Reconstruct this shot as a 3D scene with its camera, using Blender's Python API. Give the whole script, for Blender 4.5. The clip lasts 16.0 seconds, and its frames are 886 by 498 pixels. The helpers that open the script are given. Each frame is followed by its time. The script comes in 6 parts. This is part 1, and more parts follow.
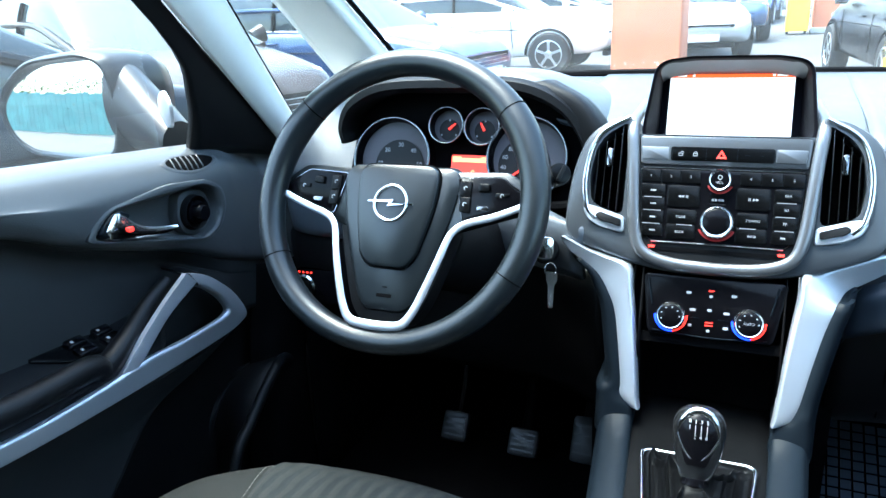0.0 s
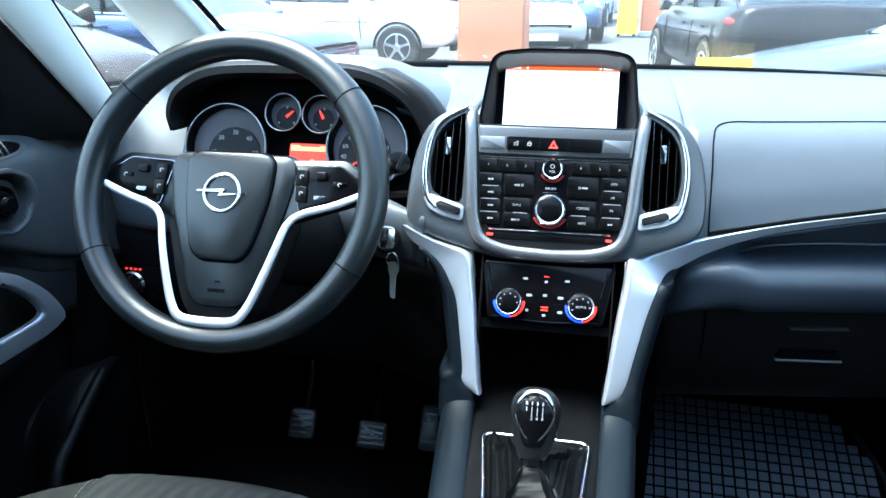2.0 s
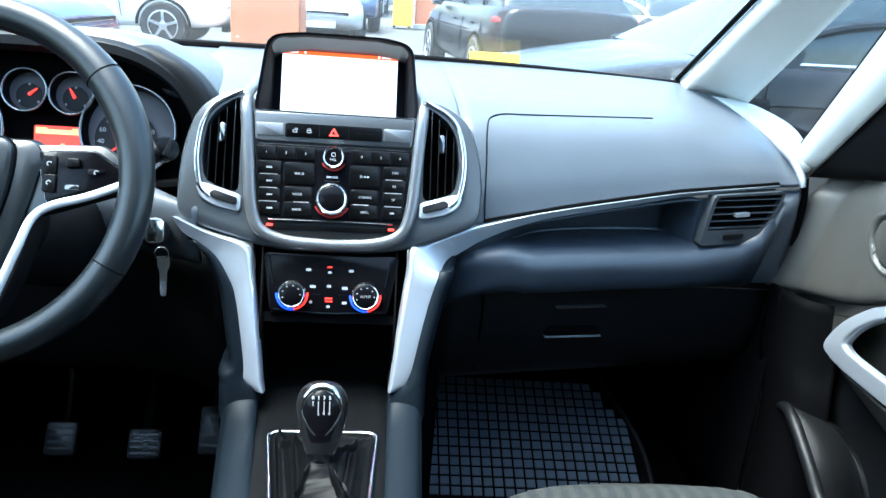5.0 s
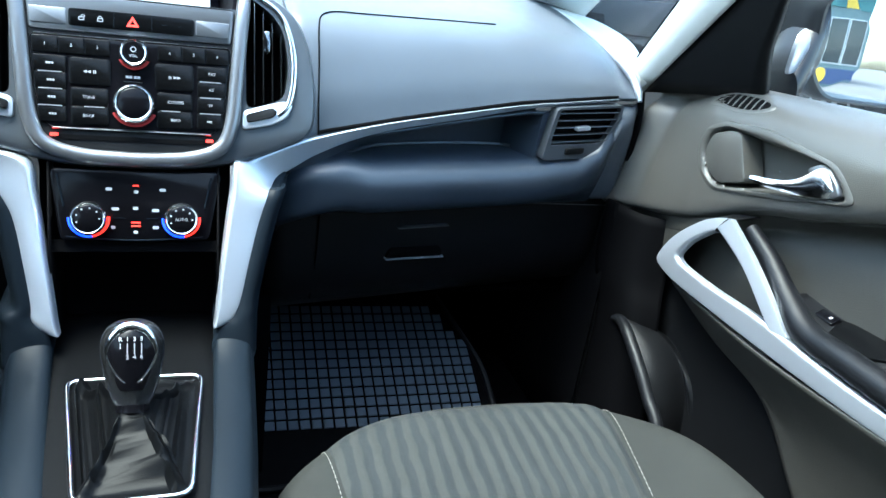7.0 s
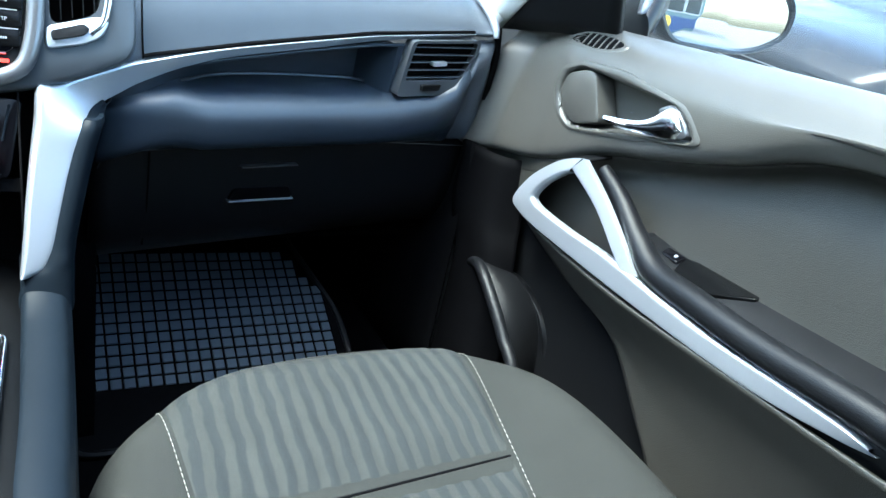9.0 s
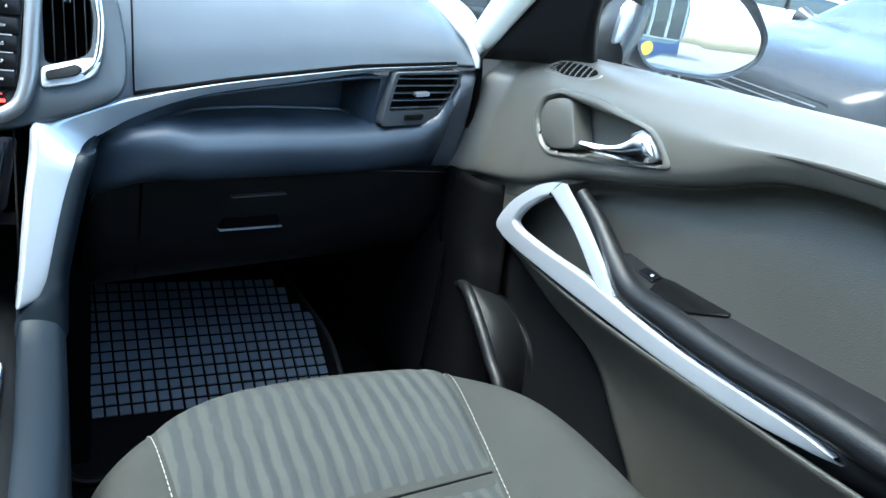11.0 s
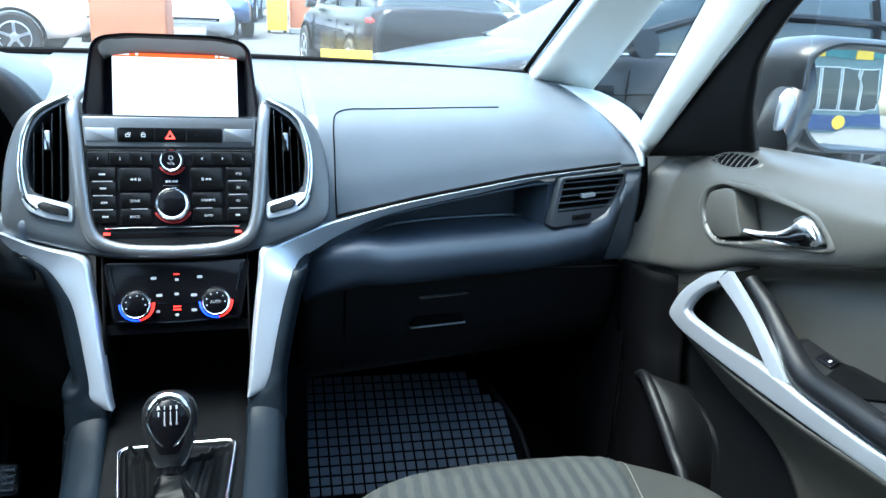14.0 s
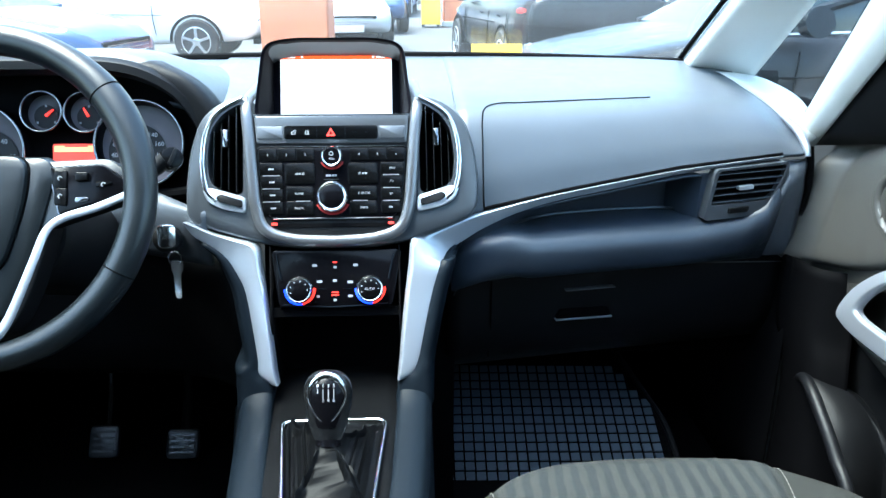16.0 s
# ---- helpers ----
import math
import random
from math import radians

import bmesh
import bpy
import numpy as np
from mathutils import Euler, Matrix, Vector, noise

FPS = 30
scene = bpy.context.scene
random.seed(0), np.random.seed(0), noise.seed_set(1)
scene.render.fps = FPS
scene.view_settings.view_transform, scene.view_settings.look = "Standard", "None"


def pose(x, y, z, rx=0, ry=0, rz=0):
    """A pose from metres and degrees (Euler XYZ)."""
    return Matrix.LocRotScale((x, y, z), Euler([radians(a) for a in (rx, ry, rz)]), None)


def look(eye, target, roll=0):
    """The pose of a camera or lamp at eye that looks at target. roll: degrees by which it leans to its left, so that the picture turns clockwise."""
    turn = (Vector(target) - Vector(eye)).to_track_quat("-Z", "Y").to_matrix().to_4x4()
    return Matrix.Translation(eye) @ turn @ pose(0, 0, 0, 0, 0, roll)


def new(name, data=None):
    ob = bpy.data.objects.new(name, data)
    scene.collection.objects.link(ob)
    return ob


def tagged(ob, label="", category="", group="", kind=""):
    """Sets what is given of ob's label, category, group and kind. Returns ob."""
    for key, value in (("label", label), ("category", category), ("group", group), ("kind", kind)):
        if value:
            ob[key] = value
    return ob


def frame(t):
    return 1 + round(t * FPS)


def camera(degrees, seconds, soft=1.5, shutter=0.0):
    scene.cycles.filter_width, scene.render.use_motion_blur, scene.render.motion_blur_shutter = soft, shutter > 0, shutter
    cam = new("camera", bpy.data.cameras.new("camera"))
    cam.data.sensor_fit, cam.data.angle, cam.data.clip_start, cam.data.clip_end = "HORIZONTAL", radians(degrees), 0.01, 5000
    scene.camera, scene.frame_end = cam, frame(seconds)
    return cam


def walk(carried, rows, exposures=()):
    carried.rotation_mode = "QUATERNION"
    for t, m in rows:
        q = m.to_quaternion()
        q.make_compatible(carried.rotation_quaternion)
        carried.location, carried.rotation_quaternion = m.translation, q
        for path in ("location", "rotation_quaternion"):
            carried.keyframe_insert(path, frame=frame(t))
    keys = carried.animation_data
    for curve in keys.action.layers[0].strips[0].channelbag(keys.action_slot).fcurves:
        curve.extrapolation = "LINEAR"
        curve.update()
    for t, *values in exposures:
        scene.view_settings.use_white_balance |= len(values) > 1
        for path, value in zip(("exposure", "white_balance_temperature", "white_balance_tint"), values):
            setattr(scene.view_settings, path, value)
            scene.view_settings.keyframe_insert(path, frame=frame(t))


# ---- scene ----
SKY, SUN, EXPO = 0.16, 2.2, 2.96
cam = camera(62.1, 16.0)
PATH = [
    (0, (0.031, 0.012, 1.224), (-0.718, 1.751, 0.579), -2.9),
    (0.5, (0.039, 0.018, 1.223), (-0.64, 1.786, 0.578), -2.3),
    (1, (0.039, 0.025, 1.223), (-0.552, 1.821, 0.57), -1.7),
    (1.5, (0.035, 0.025, 1.22), (-0.457, 1.848, 0.561), -0.6),
    (2, (0.042, 0.029, 1.215), (-0.326, 1.877, 0.543), 0.0),
    (2.5, (0.042, 0.028, 1.217), (-0.22, 1.89, 0.534), 1.0),
    (3, (0.042, 0.025, 1.214), (-0.119, 1.901, 0.538), 2.1),
    (5.3, (0.04, 0.055, 1.21), (0.334, 1.912, 0.529), 5.4),
    (5.5, (0.039, 0.063, 1.208), (0.39, 1.906, 0.515), 6.0),
    (6, (0.035, 0.078, 1.205), (0.523, 1.873, 0.47), 7.2),
    (6.5, (0.036, 0.1, 1.188), (0.629, 1.852, 0.428), 8.1),
    (7, (0.046, 0.119, 1.17), (0.717, 1.819, 0.358), 9.1),
    (7.5, (0.055, 0.132, 1.16), (0.785, 1.785, 0.303), 10.0),
    (8, (0.061, 0.147, 1.151), (0.881, 1.739, 0.259), 11.5),
    (8.5, (0.068, 0.153, 1.148), (0.988, 1.693, 0.264), 12.9),
    (9, (0.073, 0.153, 1.147), (1.085, 1.64, 0.273), 14.0),
    (9.2, (0.077, 0.15, 1.148), (1.109, 1.623, 0.274), 14.2),
    (11.3, (0.078, 0.111, 1.17), (1.076, 1.653, 0.378), 12.0),
    (11.5, (0.08, 0.104, 1.18), (1.056, 1.667, 0.402), 11.2),
    (12, (0.084, 0.087, 1.191), (1.001, 1.708, 0.46), 9.3),
    (12.5, (0.095, 0.075, 1.195), (0.934, 1.752, 0.499), 7.3),
    (13, (0.101, 0.063, 1.201), (0.836, 1.795, 0.523), 5.5),
    (13.5, (0.097, 0.047, 1.206), (0.728, 1.825, 0.54), 4.9),
    (14, (0.093, 0.028, 1.206), (0.589, 1.852, 0.55), 3.4),
    (14.5, (0.096, 0.02, 1.207), (0.477, 1.869, 0.548), 2.5),
    (15, (0.094, 0.02, 1.208), (0.357, 1.884, 0.532), 1.5),
    (15.5, (0.095, 0.017, 1.21), (0.252, 1.889, 0.524), 0.4),
    (16, (0.094, 0.013, 1.213), (0.192, 1.887, 0.522), 0.1),
]
walk(cam, [(t, look(eye, target, roll)) for t, eye, target, roll in PATH], [(0.0, EXPO + 0.08, 5760, -4.0), (2.0, EXPO, 5760, -4.0), (6.5, EXPO, 5760, -4.0), (9.0, EXPO + 0.28, 5760, -4.0), (12.3, EXPO + 0.26, 5760, -4.0), (14.0, EXPO, 5760, -4.0), (16.0, EXPO - 0.03, 5760, -4.0)])

# ---- sky and sun: a bright, thinly overcast day ----
world = bpy.data.worlds.new("sky")
scene.world = world
world.use_nodes = True
_n = world.node_tree.nodes
_sky = _n.new("ShaderNodeTexSky")
_sky.sky_type, _sky.sun_disc = "NISHITA", False
_sky.sun_elevation, _sky.sun_rotation = radians(71), radians(-84)
_sky.air_density, _sky.dust_density = 1.4, 4.0
world.node_tree.links.new(_sky.outputs[0], _n["Background"].inputs[0])
_n["Background"].inputs[1].default_value = SKY
sun = new("sun", bpy.data.lights.new("sun", "SUN"))
sun.data.energy, sun.data.angle, sun.data.color = SUN, radians(35), (1.0, 0.96, 0.9)
sun.matrix_world = look((-2.0, 0.2, 6.0), (0, 0, 0))

# ---- materials ----
def mat(name, color, rough=0.5, metal=0.0, grain=0.0, size=900.0, vary=0.08, patch=9.0, coat=0.0, emit=0.0, spread=0.06, spec=0.5):
    """A procedural surface: tone varies in patches, roughness in smears, with a fine relief of its own grain."""
    m = bpy.data.materials.new(name)
    m.use_nodes = True
    nt = m.node_tree
    b = nt.nodes["Principled BSDF"]
    tc = nt.nodes.new("ShaderNodeTexCoord")
    n1 = nt.nodes.new("ShaderNodeTexNoise")
    n1.inputs["Scale"].default_value, n1.inputs["Detail"].default_value = patch, 6
    nt.links.new(tc.outputs["Object"], n1.inputs["Vector"])
    ramp = nt.nodes.new("ShaderNodeMapRange")
    ramp.inputs["To Min"].default_value, ramp.inputs["To Max"].default_value = 1 - vary, 1 + vary
    ramp.inputs["From Min"].default_value, ramp.inputs["From Max"].default_value = 0.3, 0.7
    nt.links.new(n1.outputs["Fac"], ramp.inputs["Value"])
    mul = nt.nodes.new("ShaderNodeVectorMath")
    mul.operation = "SCALE"
    mul.inputs[0].default_value = color
    nt.links.new(ramp.outputs[0], mul.inputs["Scale"])
    nt.links.new(mul.outputs[0], b.inputs["Base Color"])
    n2 = nt.nodes.new("ShaderNodeTexNoise")
    n2.inputs["Scale"].default_value, n2.inputs["Detail"].default_value = patch * 5, 4
    nt.links.new(tc.outputs["Object"], n2.inputs["Vector"])
    r2 = nt.nodes.new("ShaderNodeMapRange")
    r2.inputs["To Min"].default_value, r2.inputs["To Max"].default_value = max(0.02, rough - spread), min(1, rough + spread)
    nt.links.new(n2.outputs["Fac"], r2.inputs["Value"])
    nt.links.new(r2.outputs[0], b.inputs["Roughness"])
    b.inputs["Metallic"].default_value = metal
    b.inputs["Coat Weight"].default_value = coat
    b.inputs["Coat Roughness"].default_value = 0.05
    b.inputs["Specular IOR Level"].default_value = spec
    if grain:
        v = nt.nodes.new("ShaderNodeTexVoronoi")
        v.inputs["Scale"].default_value = size
        nt.links.new(tc.outputs["Object"], v.inputs["Vector"])
        bump = nt.nodes.new("ShaderNodeBump")
        bump.inputs["Strength"].default_value, bump.inputs["Distance"].default_value = grain, 0.0006
        nt.links.new(v.outputs["Distance"], bump.inputs["Height"])
        nt.links.new(bump.outputs[0], b.inputs["Normal"])
    if emit:
        b.inputs["Emission Color"].default_value = (*color, 1)
        b.inputs["Emission Strength"].default_value = emit
    return m

def glass(name, tint=(0.95, 0.98, 1.0)):
    m = bpy.data.materials.new(name)
    m.use_nodes = True
    nt = m.node_tree
    nt.nodes.remove(nt.nodes["Principled BSDF"])
    mix, clear, gloss = (nt.nodes.new("ShaderNode" + k) for k in ("MixShader", "BsdfTransparent", "BsdfGlossy"))
    clear.inputs[0].default_value, gloss.inputs["Roughness"].default_value = (*tint, 1), 0.01
    mix.inputs[0].default_value = 0.045
    # a thin dust film, also standing in for the glare haze on the glass
    dust_haze, film = nt.nodes.new("ShaderNodeMixShader"), nt.nodes.new("ShaderNodeBsdfTranslucent")
    dust_haze.inputs[0].default_value = 0.008
    film.inputs[0].default_value = (0.9, 0.95, 1.0, 1)
    nt.links.new(clear.outputs[0], dust_haze.inputs[1])
    nt.links.new(film.outputs[0], dust_haze.inputs[2])
    nt.links.new(dust_haze.outputs[0], mix.inputs[1])
    nt.links.new(gloss.outputs[0], mix.inputs[2])
    nt.links.new(mix.outputs[0], nt.nodes["Material Output"].inputs[0])
    return m

SOFT = mat("soft_touch_dash", (0.06, 0.071, 0.087), 0.4, grain=0.2, size=1400, spread=0.05)
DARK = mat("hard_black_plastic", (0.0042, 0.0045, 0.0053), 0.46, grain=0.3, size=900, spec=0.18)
HOUSEM = mat("satin_graphite_shell", (0.05, 0.057, 0.066), 0.34, metal=0.25, grain=0.04, size=1600, spread=0.03)
BARM = mat("brushed_graphite", (0.1, 0.108, 0.12), 0.34, metal=0.5, grain=0.03, size=1600, spread=0.03)
KEYM = mat("button_black", (0.003, 0.0032, 0.0036), 0.22, spec=0.1, spread=0.04)
LINE = mat("silver_line_print", (0.3, 0.31, 0.33), 0.35, metal=0.3, vary=0.02)
DARKCHR = mat("smoked_chrome", (0.22, 0.225, 0.24), 0.16, metal=1.0, vary=0.02, spread=0.03)
# Dash plastic darkened: shade under the silver trim is put into this colour.
KNEE = mat("shaded_lower_dash", (0.022, 0.03, 0.043), 0.36, grain=0.25, size=1100, spread=0.08)
# Graphite taken nearly to black: shade over the console rails is in the colour.
GREYPL = mat("graphite_plastic", (0.005, 0.0076, 0.011), 0.42, grain=0.12, size=1400, spec=0.08)
BEZEL = mat("satin_graphite_paint", (0.15, 0.157, 0.168), 0.3, metal=0.7, grain=0.03, size=1600, spread=0.02)
HOODM = mat("hood_black", (0.0028, 0.0026, 0.0045), 0.5, grain=0.1, spec=0.03)
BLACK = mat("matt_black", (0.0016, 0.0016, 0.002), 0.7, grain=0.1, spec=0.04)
GLOSSY = mat("piano_black", (0.003, 0.003, 0.004), 0.16, spec=0.1, spread=0.03)
SATIN = mat("satin_silver_paint", (0.47, 0.51, 0.57), 0.33, metal=0.68, vary=0.02, spread=0.01)
CHROME = mat("chrome", (0.85, 0.86, 0.88), 0.14, metal=1.0, vary=0.02, spread=0.03)
LEATHER = mat("leather_black", (0.006, 0.0085, 0.0105), 0.3, grain=0.12, size=900, spread=0.06, spec=0.48)
SHELLM = mat("mirror_shell_plastic", (0.011, 0.013, 0.016), 0.38, vary=0.06, spec=0.28)
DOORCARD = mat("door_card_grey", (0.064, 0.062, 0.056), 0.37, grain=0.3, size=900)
# Same card as above, darkened: the shade low on the door is in the colour.
SHADECARD = mat("door_card_shaded_grey", (0.0235, 0.023, 0.02), 0.5, grain=0.4, size=800)
DOORDARK = mat("door_card_black", (0.0045, 0.0048, 0.0055), 0.42, grain=0.3, size=900, spec=0.12)
ARMPAD = mat("armrest_black", (0.0045, 0.005, 0.0062), 0.4, grain=0.3, size=900, spec=0.2)
# Left door: shaded copy first, then the card with its cooler daylight mixed in.
SHADELEFT = mat("door_card_shaded_left", (0.018, 0.0195, 0.021), 0.46, grain=0.3, size=900, spec=0.3)
LEFTCARD = mat("door_card_left_daylit", (0.056, 0.06, 0.064), 0.4, grain=0.3, size=900)
PILLAR = mat("pillar_trim_light_grey", (0.68, 0.69, 0.66), 0.6, grain=0.3, size=1200, vary=0.04)
RUBBER = mat("black_rubber", (0.03, 0.033, 0.038), 0.33, grain=0.3, size=300)
# Black rubber made pale and bluish: the daylight on the squares is in the colour.
MATRUB = mat("daylit_rubber", (0.07, 0.088, 0.115), 0.36, grain=0.3, size=300, vary=0.2, patch=5, spread=0.1)
# Gaiter and deck darkened past their own tone for shade falling on the console.
GAITER = mat("gaiter_leather", (0.002, 0.0022, 0.0026), 0.4, grain=0.1, size=700, spec=0.06)
DECKM = mat("deck_shaded_plastic", (0.0024, 0.0026, 0.003), 0.48, grain=0.2, size=1200, spec=0.05)
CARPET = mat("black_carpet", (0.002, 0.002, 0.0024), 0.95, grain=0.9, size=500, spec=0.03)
FABRIC = mat("seat_fabric_grey", (0.0185, 0.0195, 0.0183), 0.85, grain=0.8, size=1300, spec=0.12)
THREAD = mat("pale_thread", (0.2, 0.195, 0.18), 0.8)
RED = mat("red_glow", (0.9, 0.03, 0.02), 0.5, emit=0.3, vary=0.02)
BLUE = mat("blue_glow", (0.02, 0.06, 1.0), 0.5, emit=0.45, vary=0.02)
WHITEMARK = mat("white_print", (0.26, 0.275, 0.3), 0.5, emit=0.03)
MIRROR = mat("mirror_glass", (0.92, 0.94, 0.95), 0.01, metal=1.0, vary=0.005, spread=0.005)
FLANK = mat("grey_body_paint", (0.12, 0.13, 0.14), 0.3, metal=0.4, vary=0.03)
PANE = glass("window_glass")
# Unseen rear panes: the dark tint is added to cut light from behind.
REARDIM = glass("rear_dimming_glass", (0.13, 0.14, 0.14))

# ---- mesh helpers ----
def finish(name, bm, material, parent=None, label="", smooth=True, solid=0.0, bevel=0.0, angle=40, off=-1.0):
    """Links a bmesh as one mesh object."""
    bmesh.ops.recalc_face_normals(bm, faces=bm.faces[:])
    me = bpy.data.meshes.new(name)
    bm.to_mesh(me)
    bm.free()
    ob = new(name, me)
    me.materials.append(material)
    if smooth:
        for p in me.polygons:
            p.use_smooth = True
        me.set_sharp_from_angle(angle=radians(angle))
    if solid:
        s = ob.modifiers.new("solid", "SOLIDIFY")
        s.thickness, s.offset = solid, off
    if bevel:
        v = ob.modifiers.new("bevel", "BEVEL")
        v.width, v.segments, v.limit_method, v.angle_limit = bevel, 2, "ANGLE", radians(35)
    if parent:
        ob.parent = parent
    if label:
        tagged(ob, label)
    return ob

def part(name, bm, material, parent, label="", **kw):
    return finish(name, bm, material, parent, label, **kw)

def thing(name, label, category, group="", kind="", at=None):
    """An Empty at its base."""
    ob = new(name)
    if at is not None:
        ob.matrix_world = at if isinstance(at, Matrix) else Matrix.Translation(at)
    return tagged(ob, label, category, group, kind)

def V(*p):
    return Vector(p)

def spline(pts, n):
    """n points along a smooth curve through pts."""
    pts = [Vector(p) for p in pts]
    if len(pts) < 3:
        return [pts[0].lerp(pts[-1], i / (n - 1)) for i in range(n)]
    out = []
    last = len(pts) - 1
    for i in range(n):
        s = i / (n - 1) * last
        k = min(int(s), last - 1)
        t = s - k
        p1, p2 = pts[k], pts[k + 1]
        p0 = pts[k - 1] if k else p1 * 2 - p2
        p3 = pts[k + 2] if k + 2 <= last else p2 * 2 - p1
        out.append(0.5 * (2 * p1 + (p2 - p0) * t + (2 * p0 - 5 * p1 + 4 * p2 - p3) * t * t + (3 * p1 - p0 - 3 * p2 + p3) * t ** 3))
    return out

def grid(rows, wrap=False, cap=False):
    """A sheet through rows of points."""
    bm = bmesh.new()
    vs = [[bm.verts.new(p) for p in r] for r in rows]
    n = len(vs[0])
    for a, b in zip(vs, vs[1:]):
        for i in range(n if wrap else n - 1):
            j = (i + 1) % n
            try:
                bm.faces.new((a[i], a[j], b[j], b[i]))
            except ValueError:
                pass
    if cap:
        bm.faces.new(vs[0])
        bm.faces.new(vs[-1][::-1])
    return bm

def loft(sections, across=24, along=10):
    """A smooth sheet over a few sections of control points: each section is resampled, then the run from section to section."""
    rs = [spline(s, across) for s in sections]
    cols = [spline([r[i] for r in rs], along * (len(rs) - 1) + 1) for i in range(across)]
    return grid([[c[k] for c in cols] for k in range(len(cols[0]))])

def tube(path, radii, sides=14, closed=False, flat=1.0, up=(0, 0, 1)):
    """A rod along a path; radii: one, or one for each point; flat: the second radius over the first."""
    path = [Vector(p) for p in path]
    n = len(path)
    rows = []
    for i, p in enumerate(path):
        a = path[(i - 1) % n] if closed or i else p
        b = path[(i + 1) % n] if closed or i < n - 1 else p
        d = (b - a).normalized()
        s = d.cross(Vector(up))
        s = s.normalized() if s.length > 1e-4 else d.orthogonal().normalized()
        t = s.cross(d)
        r = radii[i] if isinstance(radii, (list, tuple)) else radii
        rows.append([p + s * r * math.cos(q) + t * r * flat * math.sin(q) for q in (2 * math.pi * k / sides for k in range(sides))])
    if closed:
        rows.append(rows[0])
        bm = grid(rows, wrap=True)
        bmesh.ops.remove_doubles(bm, verts=bm.verts[:], dist=1e-6)
        return bm
    return grid(rows, wrap=True, cap=True)

def rounded(poly, r, n=4):
    """The polygon with rounded corners."""
    out = []
    P = [Vector((*p, 0)) for p in poly]
    for i, p in enumerate(P):
        a, b = P[i - 1] - p, P[(i + 1) % len(P)] - p
        ra = min(r, a.length * 0.45, b.length * 0.45)
        s, e = p + a.normalized() * ra, p + b.normalized() * ra
        for k in range(n + 1):
            t = k / n
            q = s * (1 - t) ** 2 + p * 2 * t * (1 - t) + e * t * t
            out.append((q.x, q.y))
    return out

def slab(poly, lo, hi, m=None, edge=0.0):
    """A plate with the outline poly from height lo to hi; edge: its rounded rim."""
    bm = bmesh.new()
    if edge:
        cx, cy = sum(p[0] for p in poly) / len(poly), sum(p[1] for p in poly) / len(poly)
        ext = max(max(abs(p[0] - cx), abs(p[1] - cy)) for p in poly)
        k = 1 - edge / ext
        levels = [(lo, 1.0), (hi - edge, 1.0), (hi - edge * 0.3, 1 - (1 - k) * 0.3), (hi, k)]
    else:
        cx = cy = 0
        levels = [(lo, 1.0), (hi, 1.0)]
    rows = [[bm.verts.new((cx + (x - cx) * s, cy + (y - cy) * s, h)) for x, y in poly] for h, s in levels]
    n = len(poly)
    for a, b in zip(rows, rows[1:]):
        for i in range(n):
            bm.faces.new((a[i], a[(i + 1) % n], b[(i + 1) % n], b[i]))
    bm.faces.new(rows[-1])
    bm.faces.new(rows[0][::-1])
    if m is not None:
        bm.transform(m)
    return bm

def rect(w, h, cx=0.0, cy=0.0):
    return [(cx - w / 2, cy - h / 2), (cx + w / 2, cy - h / 2), (cx + w / 2, cy + h / 2), (cx - w / 2, cy + h / 2)]

def disc(r, n=32, cx=0.0, cy=0.0):
    return [(cx + r * math.cos(2 * math.pi * k / n), cy + r * math.sin(2 * math.pi * k / n)) for k in range(n)]

def ring(poly_out, poly_in, lo, hi, m=None):
    """A frame between two outlines with the same number of points."""
    bm = bmesh.new()
    n = len(poly_out)
    o0, o1 = [[bm.verts.new((x, y, h)) for x, y in poly_out] for h in (lo, hi)]
    i0, i1 = [[bm.verts.new((x, y, h)) for x, y in poly_in] for h in (lo, hi)]
    for k in range(n):
        j = (k + 1) % n
        for a, b in ((o0, o1), (o1, i1), (i1, i0), (i0, o0)):
            bm.faces.new((a[k], a[j], b[j], b[k]))
    if m is not None:
        bm.transform(m)
    return bm

def arc(r0, r1, a0, a1, cx, cy, lo, hi, n=18):
    o = [(cx + r1 * math.cos(radians(a0 + (a1 - a0) * k / n)), cy + r1 * math.sin(radians(a0 + (a1 - a0) * k / n))) for k in range(n + 1)]
    i = [(cx + r0 * math.cos(radians(a0 + (a1 - a0) * k / n)), cy + r0 * math.sin(radians(a0 + (a1 - a0) * k / n))) for k in range(n + 1)]
    return slab(o + i[::-1], lo, hi)

def box(x0, x1, y0, y1, z0, z1, m=None):
    bm = bmesh.new()
    bmesh.ops.create_cube(bm, size=1, matrix=Matrix.LocRotScale(((x0 + x1) / 2, (y0 + y1) / 2, (z0 + z1) / 2), None, (x1 - x0, y1 - y0, z1 - z0)))
    if m is not None:
        bm.transform(m)
    return bm

def lathe(profile, n=32, m=None):
    """profile: (radius, height) from one end to the other."""
    bm = grid([[Vector((r * math.cos(2 * math.pi * k / n), r * math.sin(2 * math.pi * k / n), h)) for k in range(n)] for r, h in profile], wrap=True, cap=True)
    if m is not None:
        bm.transform(m)
    return bm

def join(*bms):
    out = bmesh.new()
    for b in bms:
        me = bpy.data.meshes.new("piece")
        b.to_mesh(me)
        out.from_mesh(me)
        b.free()
        bpy.data.meshes.remove(me)
    return out

